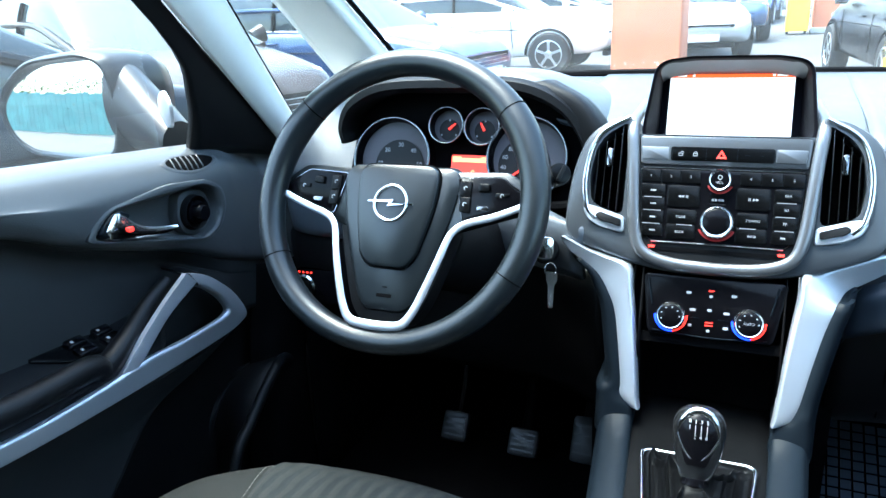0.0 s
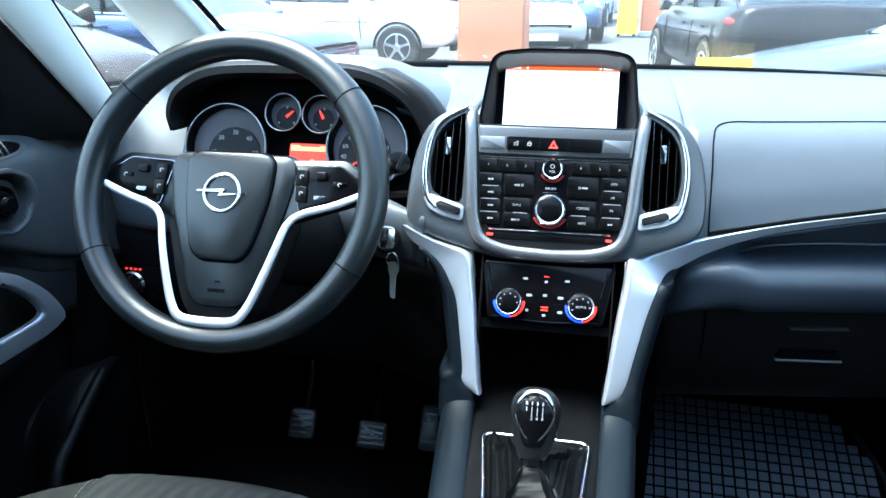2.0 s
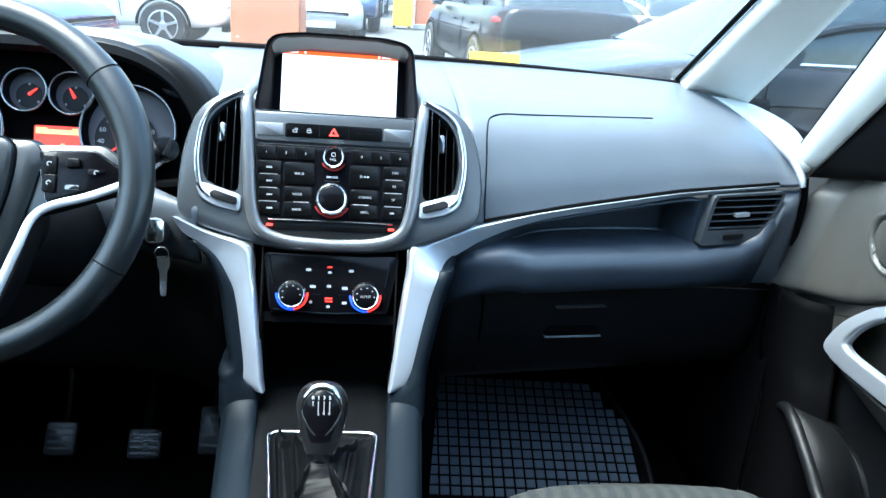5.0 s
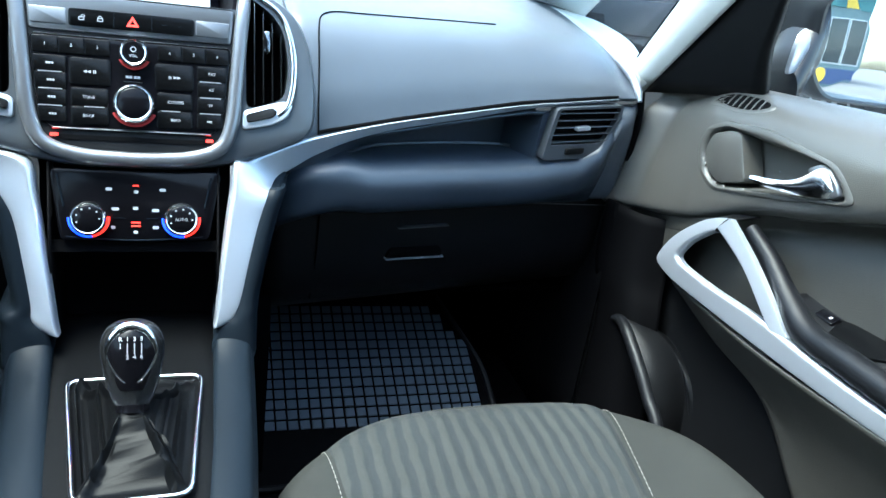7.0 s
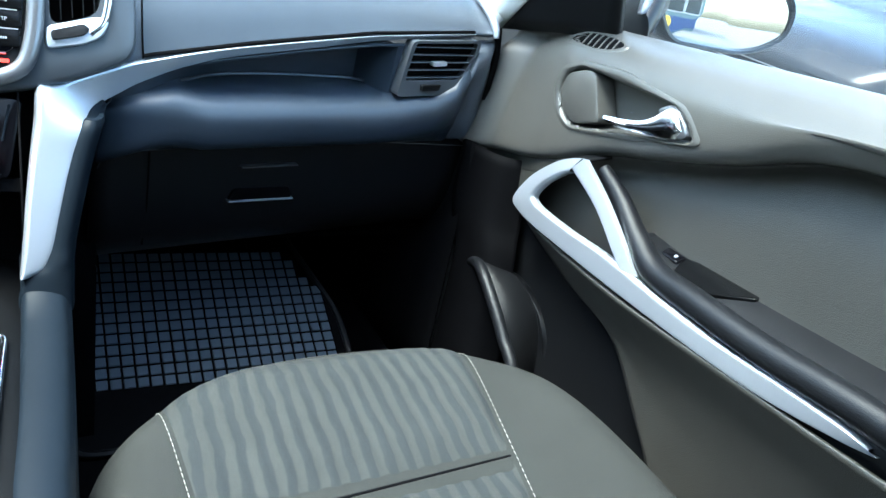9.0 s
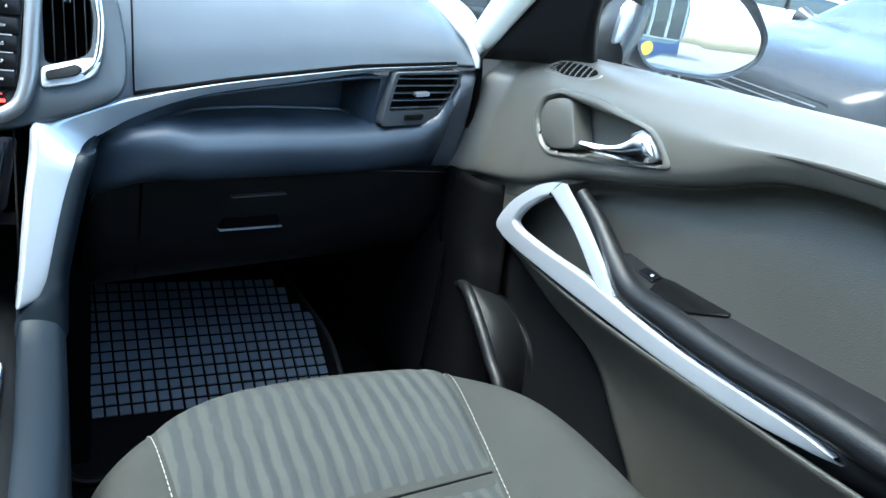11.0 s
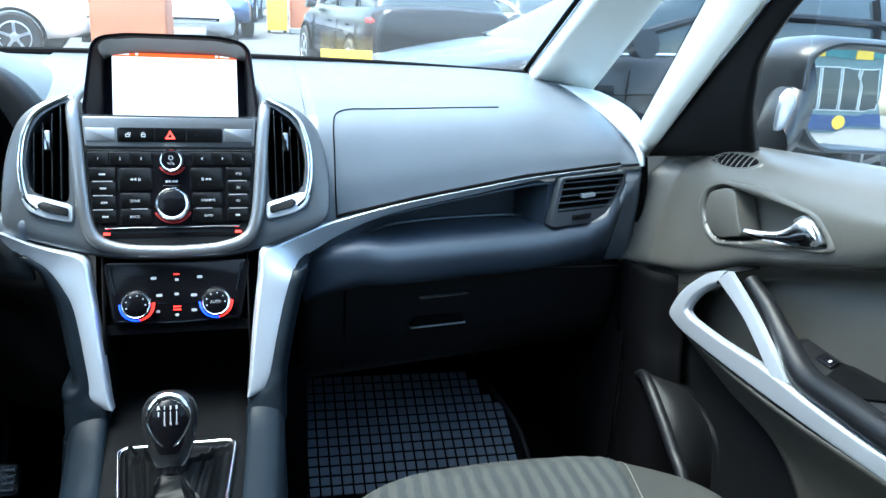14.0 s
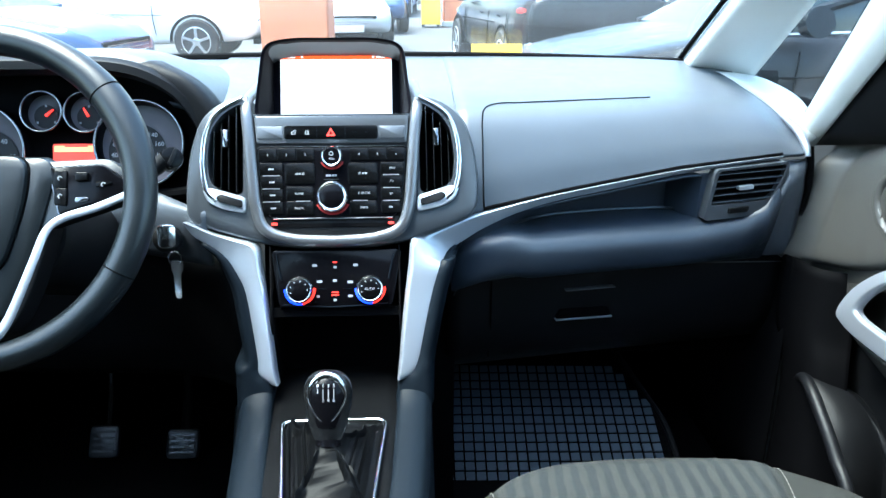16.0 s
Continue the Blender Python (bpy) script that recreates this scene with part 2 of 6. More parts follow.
def carve(ob, cutter_bm):
    """Cuts a hole in an object's mesh for good."""
    me = bpy.data.meshes.new("cutter")
    bmesh.ops.recalc_face_normals(cutter_bm, faces=cutter_bm.faces[:])
    cutter_bm.to_mesh(me)
    cutter_bm.free()
    c = new("cutter", me)
    c.parent, c.matrix_parent_inverse = ob.parent, ob.matrix_parent_inverse
    bpy.context.view_layer.update()
    mod = ob.modifiers.new("cut", "BOOLEAN")
    mod.operation, mod.object, mod.solver = "DIFFERENCE", c, "EXACT"
    dg = bpy.context.evaluated_depsgraph_get()
    made = bpy.data.meshes.new_from_object(ob.evaluated_get(dg))
    ob.modifiers.clear()
    ob.data = made
    bpy.data.objects.remove(c)
    return ob

def words(text, size, m, material, parent, name="marking", depth=0.0004, align="CENTER"):
    """Printed characters, turned into a mesh."""
    cu = bpy.data.curves.new("text", "FONT")
    cu.body, cu.size, cu.extrude, cu.align_x, cu.align_y, cu.resolution_u = text, size, depth, align, "CENTER", 2
    t = new("text", cu)
    me = bpy.data.meshes.new_from_object(t.evaluated_get(bpy.context.evaluated_depsgraph_get()))
    bpy.data.objects.remove(t)
    me.transform(m)
    me.materials.append(material)
    ob = new(name, me)
    ob.parent = parent
    return ob

# ---- the cabin's setting ----
LEAN_S = math.atan(0.396)
# centre stack: local x to the right, local y up along its face, local z towards the seats
STACK = Matrix.Translation((0, 0.923, 0.95)) @ Matrix.Rotation(math.pi / 2 - LEAN_S, 4, "X")
def S(u, v, w=0.0):
    return STACK @ Vector((u, v, w))
def T(x, z, w=0.0):
    """A point on the slanting front of the passenger's dash; w: towards the seats."""
    return Vector((x, 0.923 + 0.2146 * x - w, z))

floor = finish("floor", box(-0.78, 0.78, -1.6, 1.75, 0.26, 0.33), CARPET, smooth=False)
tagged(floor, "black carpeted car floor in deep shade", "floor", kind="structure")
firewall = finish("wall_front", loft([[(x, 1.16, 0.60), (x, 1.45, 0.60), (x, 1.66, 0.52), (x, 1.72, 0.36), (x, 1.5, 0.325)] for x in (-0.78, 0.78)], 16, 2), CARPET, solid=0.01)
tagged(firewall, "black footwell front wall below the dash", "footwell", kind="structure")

# Out of view; the front edge is placed to set the light from above.
roof = finish("ceiling", loft([[(-0.6, y, z - 0.03), (-0.35, y, z), (0.35, y, z), (0.6, y, z - 0.03)] for y, z in ((0.3, 1.555), (0.0, 1.57), (-0.5, 1.57), (-0.9, 1.56), (-1.5, 1.53))], 16, 6), PILLAR, solid=0.03)
tagged(roof, "light grey cloth roof lining", "ceiling", kind="structure")
back = finish("wall_back", loft([[(-0.8, -1.6, z), (0.8, -1.6, z)] for z in (0.3, 0.98)], 4, 4), DARK, solid=0.03)
tagged(back, "dark tailgate lining below the rear window", "wall", kind="structure")

def mirrored(bm, side):
    if side < 0:
        bm.transform(Matrix.Diagonal((-1, 1, 1, 1)))
    return bm

def side_wall(side):
    tag = "right" if side > 0 else "left"
    # body side under the glass behind the front door, with the upper rail
    hull = finish("wall_outer_" + tag, mirrored(box(0.80, 0.83, -2.0, 1.75, 0.26, 0.975), side), FLANK)
    tagged(hull, "grey outer body side below the windows", "wall", kind="structure")
    w = finish("wall_" + tag, mirrored(box(0.74, 0.84, -1.65, -0.35, 0.3, 1.03), side), DARK, bevel=0.01)
    tagged(w, "dark rear side lining below the window", "wall", kind="structure")
    r = finish("trim_roof_rail_" + tag, mirrored(tube(spline([(0.6, 0.72, 1.5), (0.62, 0.2, 1.54), (0.62, -0.8, 1.55), (0.6, -1.5, 1.5)], 12), 0.035, 10), side), PILLAR)
    tagged(r, "light grey roof rail lining above the door", "trim", kind="structure")
    for y in (-0.3, -1.2):
        p = finish("trim_pillar_" + tag, mirrored(tube([(0.8, y - 0.05, 0.95), (0.64, y, 1.53)], 0.06, 10), side), PILLAR)
        tagged(p, "light grey door pillar lining", "pillar", kind="structure")
    # windscreen pillar: a broad rounded strip that leans back
    def strip(a0, b0, a1, b1, bulge):
        rows = []
        for k in range(15):
            t = k / 14
            a, b = Vector(a0).lerp(Vector(a1), t), Vector(b0).lerp(Vector(b1), t)
            out = Vector((-1, -0.6, 0.2)).normalized() * bulge
            rows.append([a.lerp(b, s) + out * math.sin(math.pi * s) + Vector((0, 0, 0)) for s in (i / 10 for i in range(11))])
        return mirrored(grid(rows), side)
    for nm, a, b in (("windscreen", (0.603, 1.402, 1.064), (0.583, 0.68, 1.5)), ("quarter_front", (0.744, 1.424, 1.042), (0.684, 0.745, 1.5)), ("quarter_rear", (0.733, 1.168, 0.99), (0.626, 0.66, 1.5))):
        sl = finish("trim_seal_%s_%s" % (nm, tag), mirrored(tube([Vector(a).lerp(Vector(b), k / 12) for k in range(13)], 0.0045, 8), side), BLACK)
        tagged(sl, "thin black rubber glass seal along the pillar", "seal", kind="structure")
    f = finish("trim_windscreen_pillar_" + tag, strip((0.607, 1.40, 1.06), (0.742, 1.43, 1.036), (0.588, 0.68, 1.5), (0.68, 0.75, 1.5), 0.022), PILLAR, solid=0.03)
    tagged(f, "pale grey windscreen pillar lining", "pillar", kind="structure")
    g = finish("trim_quarter_pillar_" + tag, strip((0.735, 1.175, 0.966), (0.742, 1.13, 0.972), (0.628, 0.652, 1.5), (0.638, 0.49, 1.5), 0.012), PILLAR, solid=0.01)
    tagged(g, "pale grey pillar lining behind the quarter window", "pillar", kind="structure")
    # foot of the quarter window
    foot = loft([[(0.60, 1.40, 1.075), (0.66, 1.28, 1.052), (0.685, 1.16, 1.022), (0.70, 1.085, 0.982)], [(0.742, 1.43, 1.044), (0.735, 1.30, 1.045), (0.73, 1.17, 1.03), (0.735, 1.11, 0.985)]], 16, 8)
    q = finish("trim_quarter_sill_" + tag, mirrored(foot, side), PILLAR, solid=0.02)
    tagged(q, "pale grey sill below the small quarter window", "trim", kind="structure")
    pane = finish("window_quarter_" + tag, mirrored(grid([[(0.75, 1.43, 1.03), (0.75, 1.13, 1.03)], [(0.67, 0.78, 1.5), (0.655, 0.85, 1.5)]]), side), PANE, solid=0.004)
    tagged(pane, "small clear quarter window pane", "window", kind="structure")
    pane.visible_shadow = False
    pane = finish("window_side_" + tag, mirrored(grid([[(0.83, 0.9, 1.0), (0.83, -0.3, 1.03)], [(0.70, 0.75, 1.5), (0.68, -0.3, 1.52)]]), side), PANE, solid=0.004)
    tagged(pane, "clear front door window pane", "window", kind="structure")
    pane.visible_shadow = False
    pane = finish("window_rear_side_" + tag, mirrored(grid([[(0.82, -0.36, 1.02), (0.82, -1.65, 1.02)], [(0.66, -0.32, 1.54), (0.64, -1.6, 1.54)]]), side), REARDIM, solid=0.004)
    tagged(pane, "unseen rear side window, tint added to dim the cabin", "window", kind="structure")
for _s in (1, -1):
    side_wall(_s)
pane = finish("window_rear", grid([[(-0.8, -1.62, 0.97), (0.8, -1.62, 0.97)], [(-0.62, -1.52, 1.54), (0.62, -1.52, 1.54)]]), REARDIM, solid=0.004)
tagged(pane, "unseen rear window, tint added to dim the cabin", "window", kind="structure")

# The glass above the screen proper is unseen, added to admit overhead daylight.
ws = finish("window_windscreen", loft([[(-0.72, 1.40, 1.06), (-0.3, 1.50, 1.06), (0.3, 1.50, 1.06), (0.72, 1.40, 1.06)], [(-0.6, 0.68, 1.49), (-0.3, 0.72, 1.52), (0.3, 0.72, 1.52), (0.6, 0.68, 1.49)], [(-0.6, 0.2, 1.55), (-0.3, 0.2, 1.58), (0.3, 0.2, 1.58), (0.6, 0.2, 1.55)], [(-0.6, -0.2, 1.56), (-0.3, -0.2, 1.59), (0.3, -0.2, 1.59), (0.6, -0.2, 1.56)]], 14, 8), PANE, solid=0.005)
tagged(ws, "clear raked windscreen, unseen top part added for overhead light", "windscreen", kind="structure")
ws.visible_shadow = False
seal = finish("trim_windscreen_seal", tube(spline([(-0.62, 1.375, 1.068), (-0.3, 1.405, 1.076), (0, 1.415, 1.078), (0.3, 1.405, 1.076), (0.62, 1.375, 1.068)], 40), 0.008, 8), BLACK)
tagged(seal, "thin black rubber seal along the windscreen base", "seal", kind="structure")
cowl = finish("trim_cowl", loft([[(-0.8, 1.40, 1.05), (0, 1.43, 1.06), (0.8, 1.40, 1.05)], [(-0.85, 1.75, 0.84), (0, 1.85, 0.84), (0.85, 1.75, 0.84)]], 16, 6), BLACK, solid=0.02)
tagged(cowl, "black scuttle panel outside the windscreen", "cowl", kind="structure")

# ---- dash ----
dash = thing("dashboard", "grey soft-touch dashboard with satin silver trim", "dashboard", at=(0, 1.1, 0.8))
def on(parent, ob):
    """Hangs a part, built in world places, under its thing."""
    ob.parent = parent
    ob.matrix_parent_inverse = parent.matrix_world.inverted()
    return ob
def bit(name, bm, material, parent, label="", **kw):
    return on(parent, finish(name, bm, material, None, label, **kw))
bpy.context.view_layer.update()

TRIM_Z = ((0.129, 0.894), (0.204, 0.917), (0.315, 0.934), (0.485, 0.955), (0.656, 0.965), (0.7, 0.966))
def trim_z(x):
    for (x0, z0), (x1, z1) in zip(TRIM_Z, TRIM_Z[1:]):
        if x <= x1:
            return z0 + (z1 - z0) * (x - x0) / (x1 - x0)
    return TRIM_Z[-1][1]

def upper(x, drop=0.0):
    """The upper dash in profile at x: from the silver trim up and on to the windscreen."""
    y, z = 0.923 + 0.2146 * x, trim_z(x)
    return [(x, y, z), (x, y + 0.016, z + (1.02 - drop - z) * 0.55), (x, y + 0.05, 1.03 - drop), (x, y + 0.10, 1.05 - drop), (x, y + 0.20, 1.062 - drop * 0.8), (x, 1.40 - drop * 0.8, 1.078 - drop * 0.4)]
right_top = loft([upper(0.165), upper(0.30), upper(0.45), upper(0.56, 0.004), upper(0.64, 0.014), upper(0.685, 0.034), [(0.70, 1.075, 0.966), (0.703, 1.085, 0.975), (0.703, 1.11, 0.987), (0.702, 1.15, 1.0), (0.7, 1.2, 1.01), (0.68, 1.3, 1.03)]], 40, 8)
bit("upper_panel", right_top, SOFT, dash, "grey grained upper dash over the airbag", solid=0.006)
mid_top = loft([[(x, 1.03, 1.02), (x, 1.10, 1.05), (x, 1.24, 1.066), (x, 1.41, 1.078)] for x in (-0.22, -0.1, 0, 0.1, 0.19)], 14, 4)
bit("top_panel", mid_top, SOFT, dash, solid=0.006)
def left_up(x, y0, z0):
    return [(x, y0, z0), (x, y0 + 0.07, z0 + (1.062 - z0) * 0.6), (x, y0 + 0.16, 1.062), (x, 1.39, 1.075)]
left_top = loft([left_up(-0.2, 1.03, 1.05), left_up(-0.35, 1.08, 1.075), left_up(-0.5, 1.06, 1.045), left_up(-0.56, 1.0, 0.955), left_up(-0.63, 1.0, 0.945), left_up(-0.68, 1.03, 0.955), [(-0.703, 1.08, 0.966), (-0.703, 1.13, 0.987), (-0.7, 1.2, 1.01), (-0.68, 1.3, 1.03)]], 20, 8)
bit("upper_panel", left_top, SOFT, dash, solid=0.006)
left_face = loft([[(x, 1.01 + b, 1.02 - c), (x, 0.995 + b, 0.935), (x, 0.99 + b, 0.91), (x, 1.0 + b, 0.86)] for x, b, c in ((-0.16, -0.08, 0.09), (-0.3, -0.02, 0.06), (-0.5, 0.0, 0.05), (-0.56, 0.0, 0.068), (-0.63, 0.005, 0.075), (-0.68, 0.025, 0.07), (-0.703, 0.06, 0.06))], 14, 6)
bit("lower_panel", left_face, SOFT, dash, solid=0.006)
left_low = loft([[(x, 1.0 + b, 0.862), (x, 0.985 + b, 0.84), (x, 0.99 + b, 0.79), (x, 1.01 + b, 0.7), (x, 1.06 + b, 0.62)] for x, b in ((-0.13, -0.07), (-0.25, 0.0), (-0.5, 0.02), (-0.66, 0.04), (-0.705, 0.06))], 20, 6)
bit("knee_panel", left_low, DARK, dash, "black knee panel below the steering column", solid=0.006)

# shelf, padded roll and glove compartment
def lower(x, d, lip=0.883, roll=0.02):
    y, z = 0.923 + 0.2146 * x, trim_z(x) - 0.012
    g = 0.985 + 0.16 * x
    return [(x, y + 0.004, z), (x, y + 0.004 + d, z - 0.002), (x, y + 0.006 + d, lip + 0.004), (x, y + 0.004, lip), (x, y - roll * 0.7, lip - 0.008), (x, y - roll, lip - 0.026), (x, y - roll * 0.5, lip - 0.055), (x, g - 0.012, 0.808), (x, g, 0.796)]
rows = []
for x, d, lip, roll in ((0.155, 0.0, 0.86, 0.0), (0.2, 0.002, 0.873, 0.008), (0.235, 0.02, 0.88, 0.016), (0.27, 0.06, 0.873, 0.02), (0.36, 0.075, 0.872, 0.02), (0.45, 0.075, 0.87, 0.02), (0.5, 0.07, 0.869, 0.02), (0.528, 0.002, 0.87, 0.02), (0.6, 0.002, 0.877, 0.02), (0.635, 0.002, 0.896, 0.018), (0.655, 0.002, 0.925, 0.016), (0.666, 0.001, 0.948, 0.016), (0.68, 0.001, 0.952, 0.015), (0.694, 0.001, 0.952, 0.01), (0.705, 0.004, 0.952, -0.004)):
    c = lower(x, d, lip, roll)
    rows.append([Vector(c[0])] + spline(c[1:3], 4) + spline(c[3:], 18))
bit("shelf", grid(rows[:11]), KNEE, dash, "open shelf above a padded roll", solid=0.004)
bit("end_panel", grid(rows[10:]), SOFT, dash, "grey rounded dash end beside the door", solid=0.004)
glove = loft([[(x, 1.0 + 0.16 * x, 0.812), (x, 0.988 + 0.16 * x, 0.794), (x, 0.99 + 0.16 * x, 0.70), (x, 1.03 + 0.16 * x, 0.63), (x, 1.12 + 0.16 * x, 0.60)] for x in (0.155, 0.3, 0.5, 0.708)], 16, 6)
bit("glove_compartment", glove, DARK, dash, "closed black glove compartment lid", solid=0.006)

def ribbon(rows, bulge=0.006, out=(0, -1, 0.3), steps=60, depth=0.014):
    """A curved strip between two edges."""
    A, B = spline([r[0] for r in rows], steps), spline([r[1] for r in rows], steps)
    o = Vector(out).normalized() * bulge
    deep = -Vector(out).normalized() * depth
    return grid([[a + deep, a + deep * 0.3] + [a.lerp(b, s) + o * (1 - (1 - s / 0.16) ** 2 if s < 0.16 else ((1 - s) / 0.84) ** 0.75) for s in (0, 0.03, 0.07, 0.11, 0.15, 0.22, 0.32, 0.45, 0.6, 0.75, 0.87, 0.95, 1)] + [b + deep * 0.3, b + deep] for a, b in zip(A, B)])
leg_r = [(S(0.0793, -0.2335), S(0.088, -0.2325)), (S(0.0803, -0.2275), S(0.0985, -0.226)), (S(0.081, -0.221), S(0.1035, -0.2175)), (S(0.0825, -0.205), S(0.1085, -0.203)), (S(0.086, -0.167), S(0.1165, -0.165)), (S(0.0915, -0.12), S(0.127, -0.12)), (S(0.096, -0.086), S(0.1375, -0.088)), (S(0.0995, -0.0555), V(0.1416, 0.905, 0.867)), (V(0.1135, 0.915, 0.9), V(0.149, 0.925, 0.872)), (V(0.14, 0.933, 0.9055), V(0.158, 0.937, 0.876)), (V(0.169, 0.952, 0.91), V(0.1775, 0.952, 0.883)), (T(0.2, 0.915), T(0.2, 0.8915)), (T(0.245, 0.9235), T(0.246, 0.909)), (T(0.302, 0.9325), T(0.303, 0.922)), (T(0.402, 0.945), T(0.4035, 0.9355)), (T(0.5, 0.9555), T(0.5, 0.949)), (T(0.656, 0.965), T(0.656, 0.961))]
bit("silver_trim", ribbon(leg_r), SATIN, dash, "satin silver trim strip curving down the console")
leg_l = [(S(-0.0705, -0.237), S(-0.081, -0.2355)), (S(-0.072, -0.23), S(-0.0915, -0.227)), (S(-0.0733, -0.222), S(-0.0965, -0.2185)), (S(-0.0752, -0.206), S(-0.0965, -0.2065)), (S(-0.079, -0.175), S(-0.1015, -0.172)), (S(-0.086, -0.12), S(-0.1105, -0.122)), (S(-0.0906, -0.09), S(-0.1195, -0.1)), (S(-0.0965, -0.06), S(-0.136, -0.075)), (S(-0.13, -0.049), S(-0.16, -0.057)), (S(-0.1505, -0.043), S(-0.176, -0.046)), (S(-0.186, -0.0285), S(-0.188, -0.031))]
bit("silver_trim", ribbon(leg_l), SATIN, dash)

# shadow line above the strip, the edge of the shelf's lining and the lit rounded end by the door
# black bead laid in for the shadow between dash and strip
bit("trim_shadow_gap", tube([T(x, trim_z(x) + 0.0035, 0.001) for x in (0.2 + 0.455 * k / 40 for k in range(41))], 0.0021, 6), BLACK, dash, "black bead for the shadowed gap above the silver trim")
# lighter than the shelf itself, so its bright line is in the colour
bit("shelf_edge", tube(spline([(x, 0.923 + 0.2146 * x + d, z) for x, d, z in ((0.245, 0.028, 0.8835), (0.29, 0.06, 0.8815), (0.36, 0.074, 0.8795), (0.45, 0.074, 0.8775), (0.495, 0.066, 0.8775), (0.506, 0.05, 0.879))], 40), 0.0022, 8), HOUSEM, dash, "rounded shelf lining edge, paled for its bright line")
# silver bead painted in for light caught on the grey dash edge
bit("end_highlight", tube(spline([(0.664, 1.33, 1.044), (0.68, 1.24, 1.026), (0.691, 1.16, 1.01), (0.6965, 1.11, 0.996), (0.699, 1.08, 0.976), (0.6995, 1.071, 0.962)], 40), [0.004 + 0.003 * math.sin(math.pi * k / 39) for k in range(40)], 10), SATIN, dash, "satin bead for the highlight on the rounded dash end")

# ---- centre stack ----
stack = thing("centre_stack", "graphite centre stack with radio buttons and side air vents", "car radio", at=STACK)
def sp(name, bm, material, parent=None, label="", **kw):
    """A part of the centre stack, built in its own axes."""
    return part(name, bm, material, parent or stack, label, **kw)
HOUSE = [(-0.128, 0.132), (-0.166, 0.108), (-0.181, 0.062), (-0.186, 0.015), (-0.186, -0.028), (-0.125, -0.05), (-0.06, -0.064), (0.06, -0.064), (0.125, -0.05), (0.186, -0.022), (0.189, 0.02), (0.184, 0.066), (0.169, 0.108), (0.131, 0.132)]
VENT = [(0.112, 0.124), (0.14, 0.106), (0.152, 0.088), (0.158, 0.05), (0.153, 0.016), (0.112, 0.002)]
def flip(poly, s):
    return poly if s > 0 else [(-x, y) for x, y in poly][::-1]
house = sp("housing", slab(rounded(HOUSE, 0.03, 5), -0.1, 0.0, edge=0.01), HOUSEM, label="smooth graphite surround of the radio")
carve(house, slab(rounded([(-0.104, 0.107), (0.106, 0.107), (0.112, 0.16), (-0.11, 0.16)], 0.004), -0.12, 0.03))
for s in (1, -1):
    carve(house, slab(rounded(flip(VENT, s), 0.012), -0.04, 0.03))
    vent = sp("air_vent", slab(rounded(flip(VENT, s), 0.012), -0.045, -0.038), BLACK, label="upright air vent with black slats")
    for k in range(4):
        u = 0.121 + 0.0095 * k
        top = 0.120 - 0.011 * k
        bot = 0.006 + 0.003 * k
        a = [(u, bot), (u + 0.0012, bot), (u - 0.001 + 0.0012, top), (u - 0.001, top)]
        sl = sp("slat", slab(flip(a, s), -0.03, -0.004), KEYM, vent)
        # bright rod drawn in for the reflection along the black slat
        sp("slat_glint", tube([Vector((s * (u + 0.0006), bot + 0.002, -0.0038)), Vector((s * (u - 0.0004), top - 0.002, -0.0038))], 0.0008, 6), DARKCHR, sl)
    sp("slider", slab(rounded(flip(rect(0.0065, 0.024, 0.134, 0.076), s), 0.0025), -0.02, 0.002, edge=0.0015), DARKCHR, vent, label="silver slider")
    edge_path = [Vector((s * x, y, 0.0015)) for x, y in ((0.112, 0.129), (0.143, 0.111), (0.157, 0.088), (0.163, 0.05), (0.158, 0.012), (0.145, -0.003))]
    sp("chrome_edge", tube(spline(edge_path, 40), [0.0022 + 0.0022 * (k / 39) for k in range(40)], 10, flat=0.8), CHROME, vent, label="chrome edge")
    low = [(0.108, 0.001), (0.152, 0.014), (0.163, 0.012), (0.157, -0.004), (0.14, -0.013), (0.108, -0.02)]
    sp("lower_frame", slab(rounded(flip(low, s), 0.006), -0.01, 0.004, edge=0.003), SATIN, vent, label="satin silver lower frame")
    sp("thumb_wheel", slab(rounded(flip([(0.112, -0.003), (0.14, 0.006), (0.146, 0.001), (0.14, -0.005), (0.113, -0.012)], s), 0.003), 0.0, 0.0065, edge=0.002), DARK, vent)
# bezel arms that run up past the screen
arm = spline([(-0.1035, 0.168, -0.085), (-0.1055, 0.147, -0.045), (-0.1075, 0.128, -0.012), (-0.107, 0.11, 0.001), (-0.104, 0.08, 0.004), (-0.1, 0.03, 0.005), (-0.095, -0.015, 0.005), (-0.083, -0.041, 0.005), (-0.05, -0.053, 0.005), (0, -0.056, 0.005)], 40)
arm = arm + [Vector((-p.x + 0.002, p.y, p.z)) for p in arm[-2::-1]]
sp("bezel", tube(arm, 0.0074, 12, up=(0, 0, 1), flat=0.7), BEZEL, label="curved graphite bezel round the radio")
FACE = [(-0.1, 0.106), (0.102, 0.106), (0.097, 0.04), (0.093, -0.012), (0.083, -0.036), (0.055, -0.05), (-0.053, -0.05), (-0.081, -0.036), (-0.091, -0.012), (-0.096, 0.04)]
sp("face_plate", slab(rounded(FACE, 0.012), -0.004, 0.003), DARK)
sp("switch_bar", slab(rounded([(-0.097, 0.104), (0.099, 0.104), (0.096, 0.069), (-0.094, 0.069)], 0.004), 0.002, 0.0055, edge=0.002), BARM, label="graphite switch bar")
for s in (-1, 1):
    sp("blank_panel", slab(rounded(flip([(0.0605, 0.0745), (0.093, 0.0745), (0.0945, 0.0905), (0.0605, 0.0905)], s), 0.002), 0.004, 0.0062, edge=0.0008), BARM, label="blank graphite panel beside the switches")
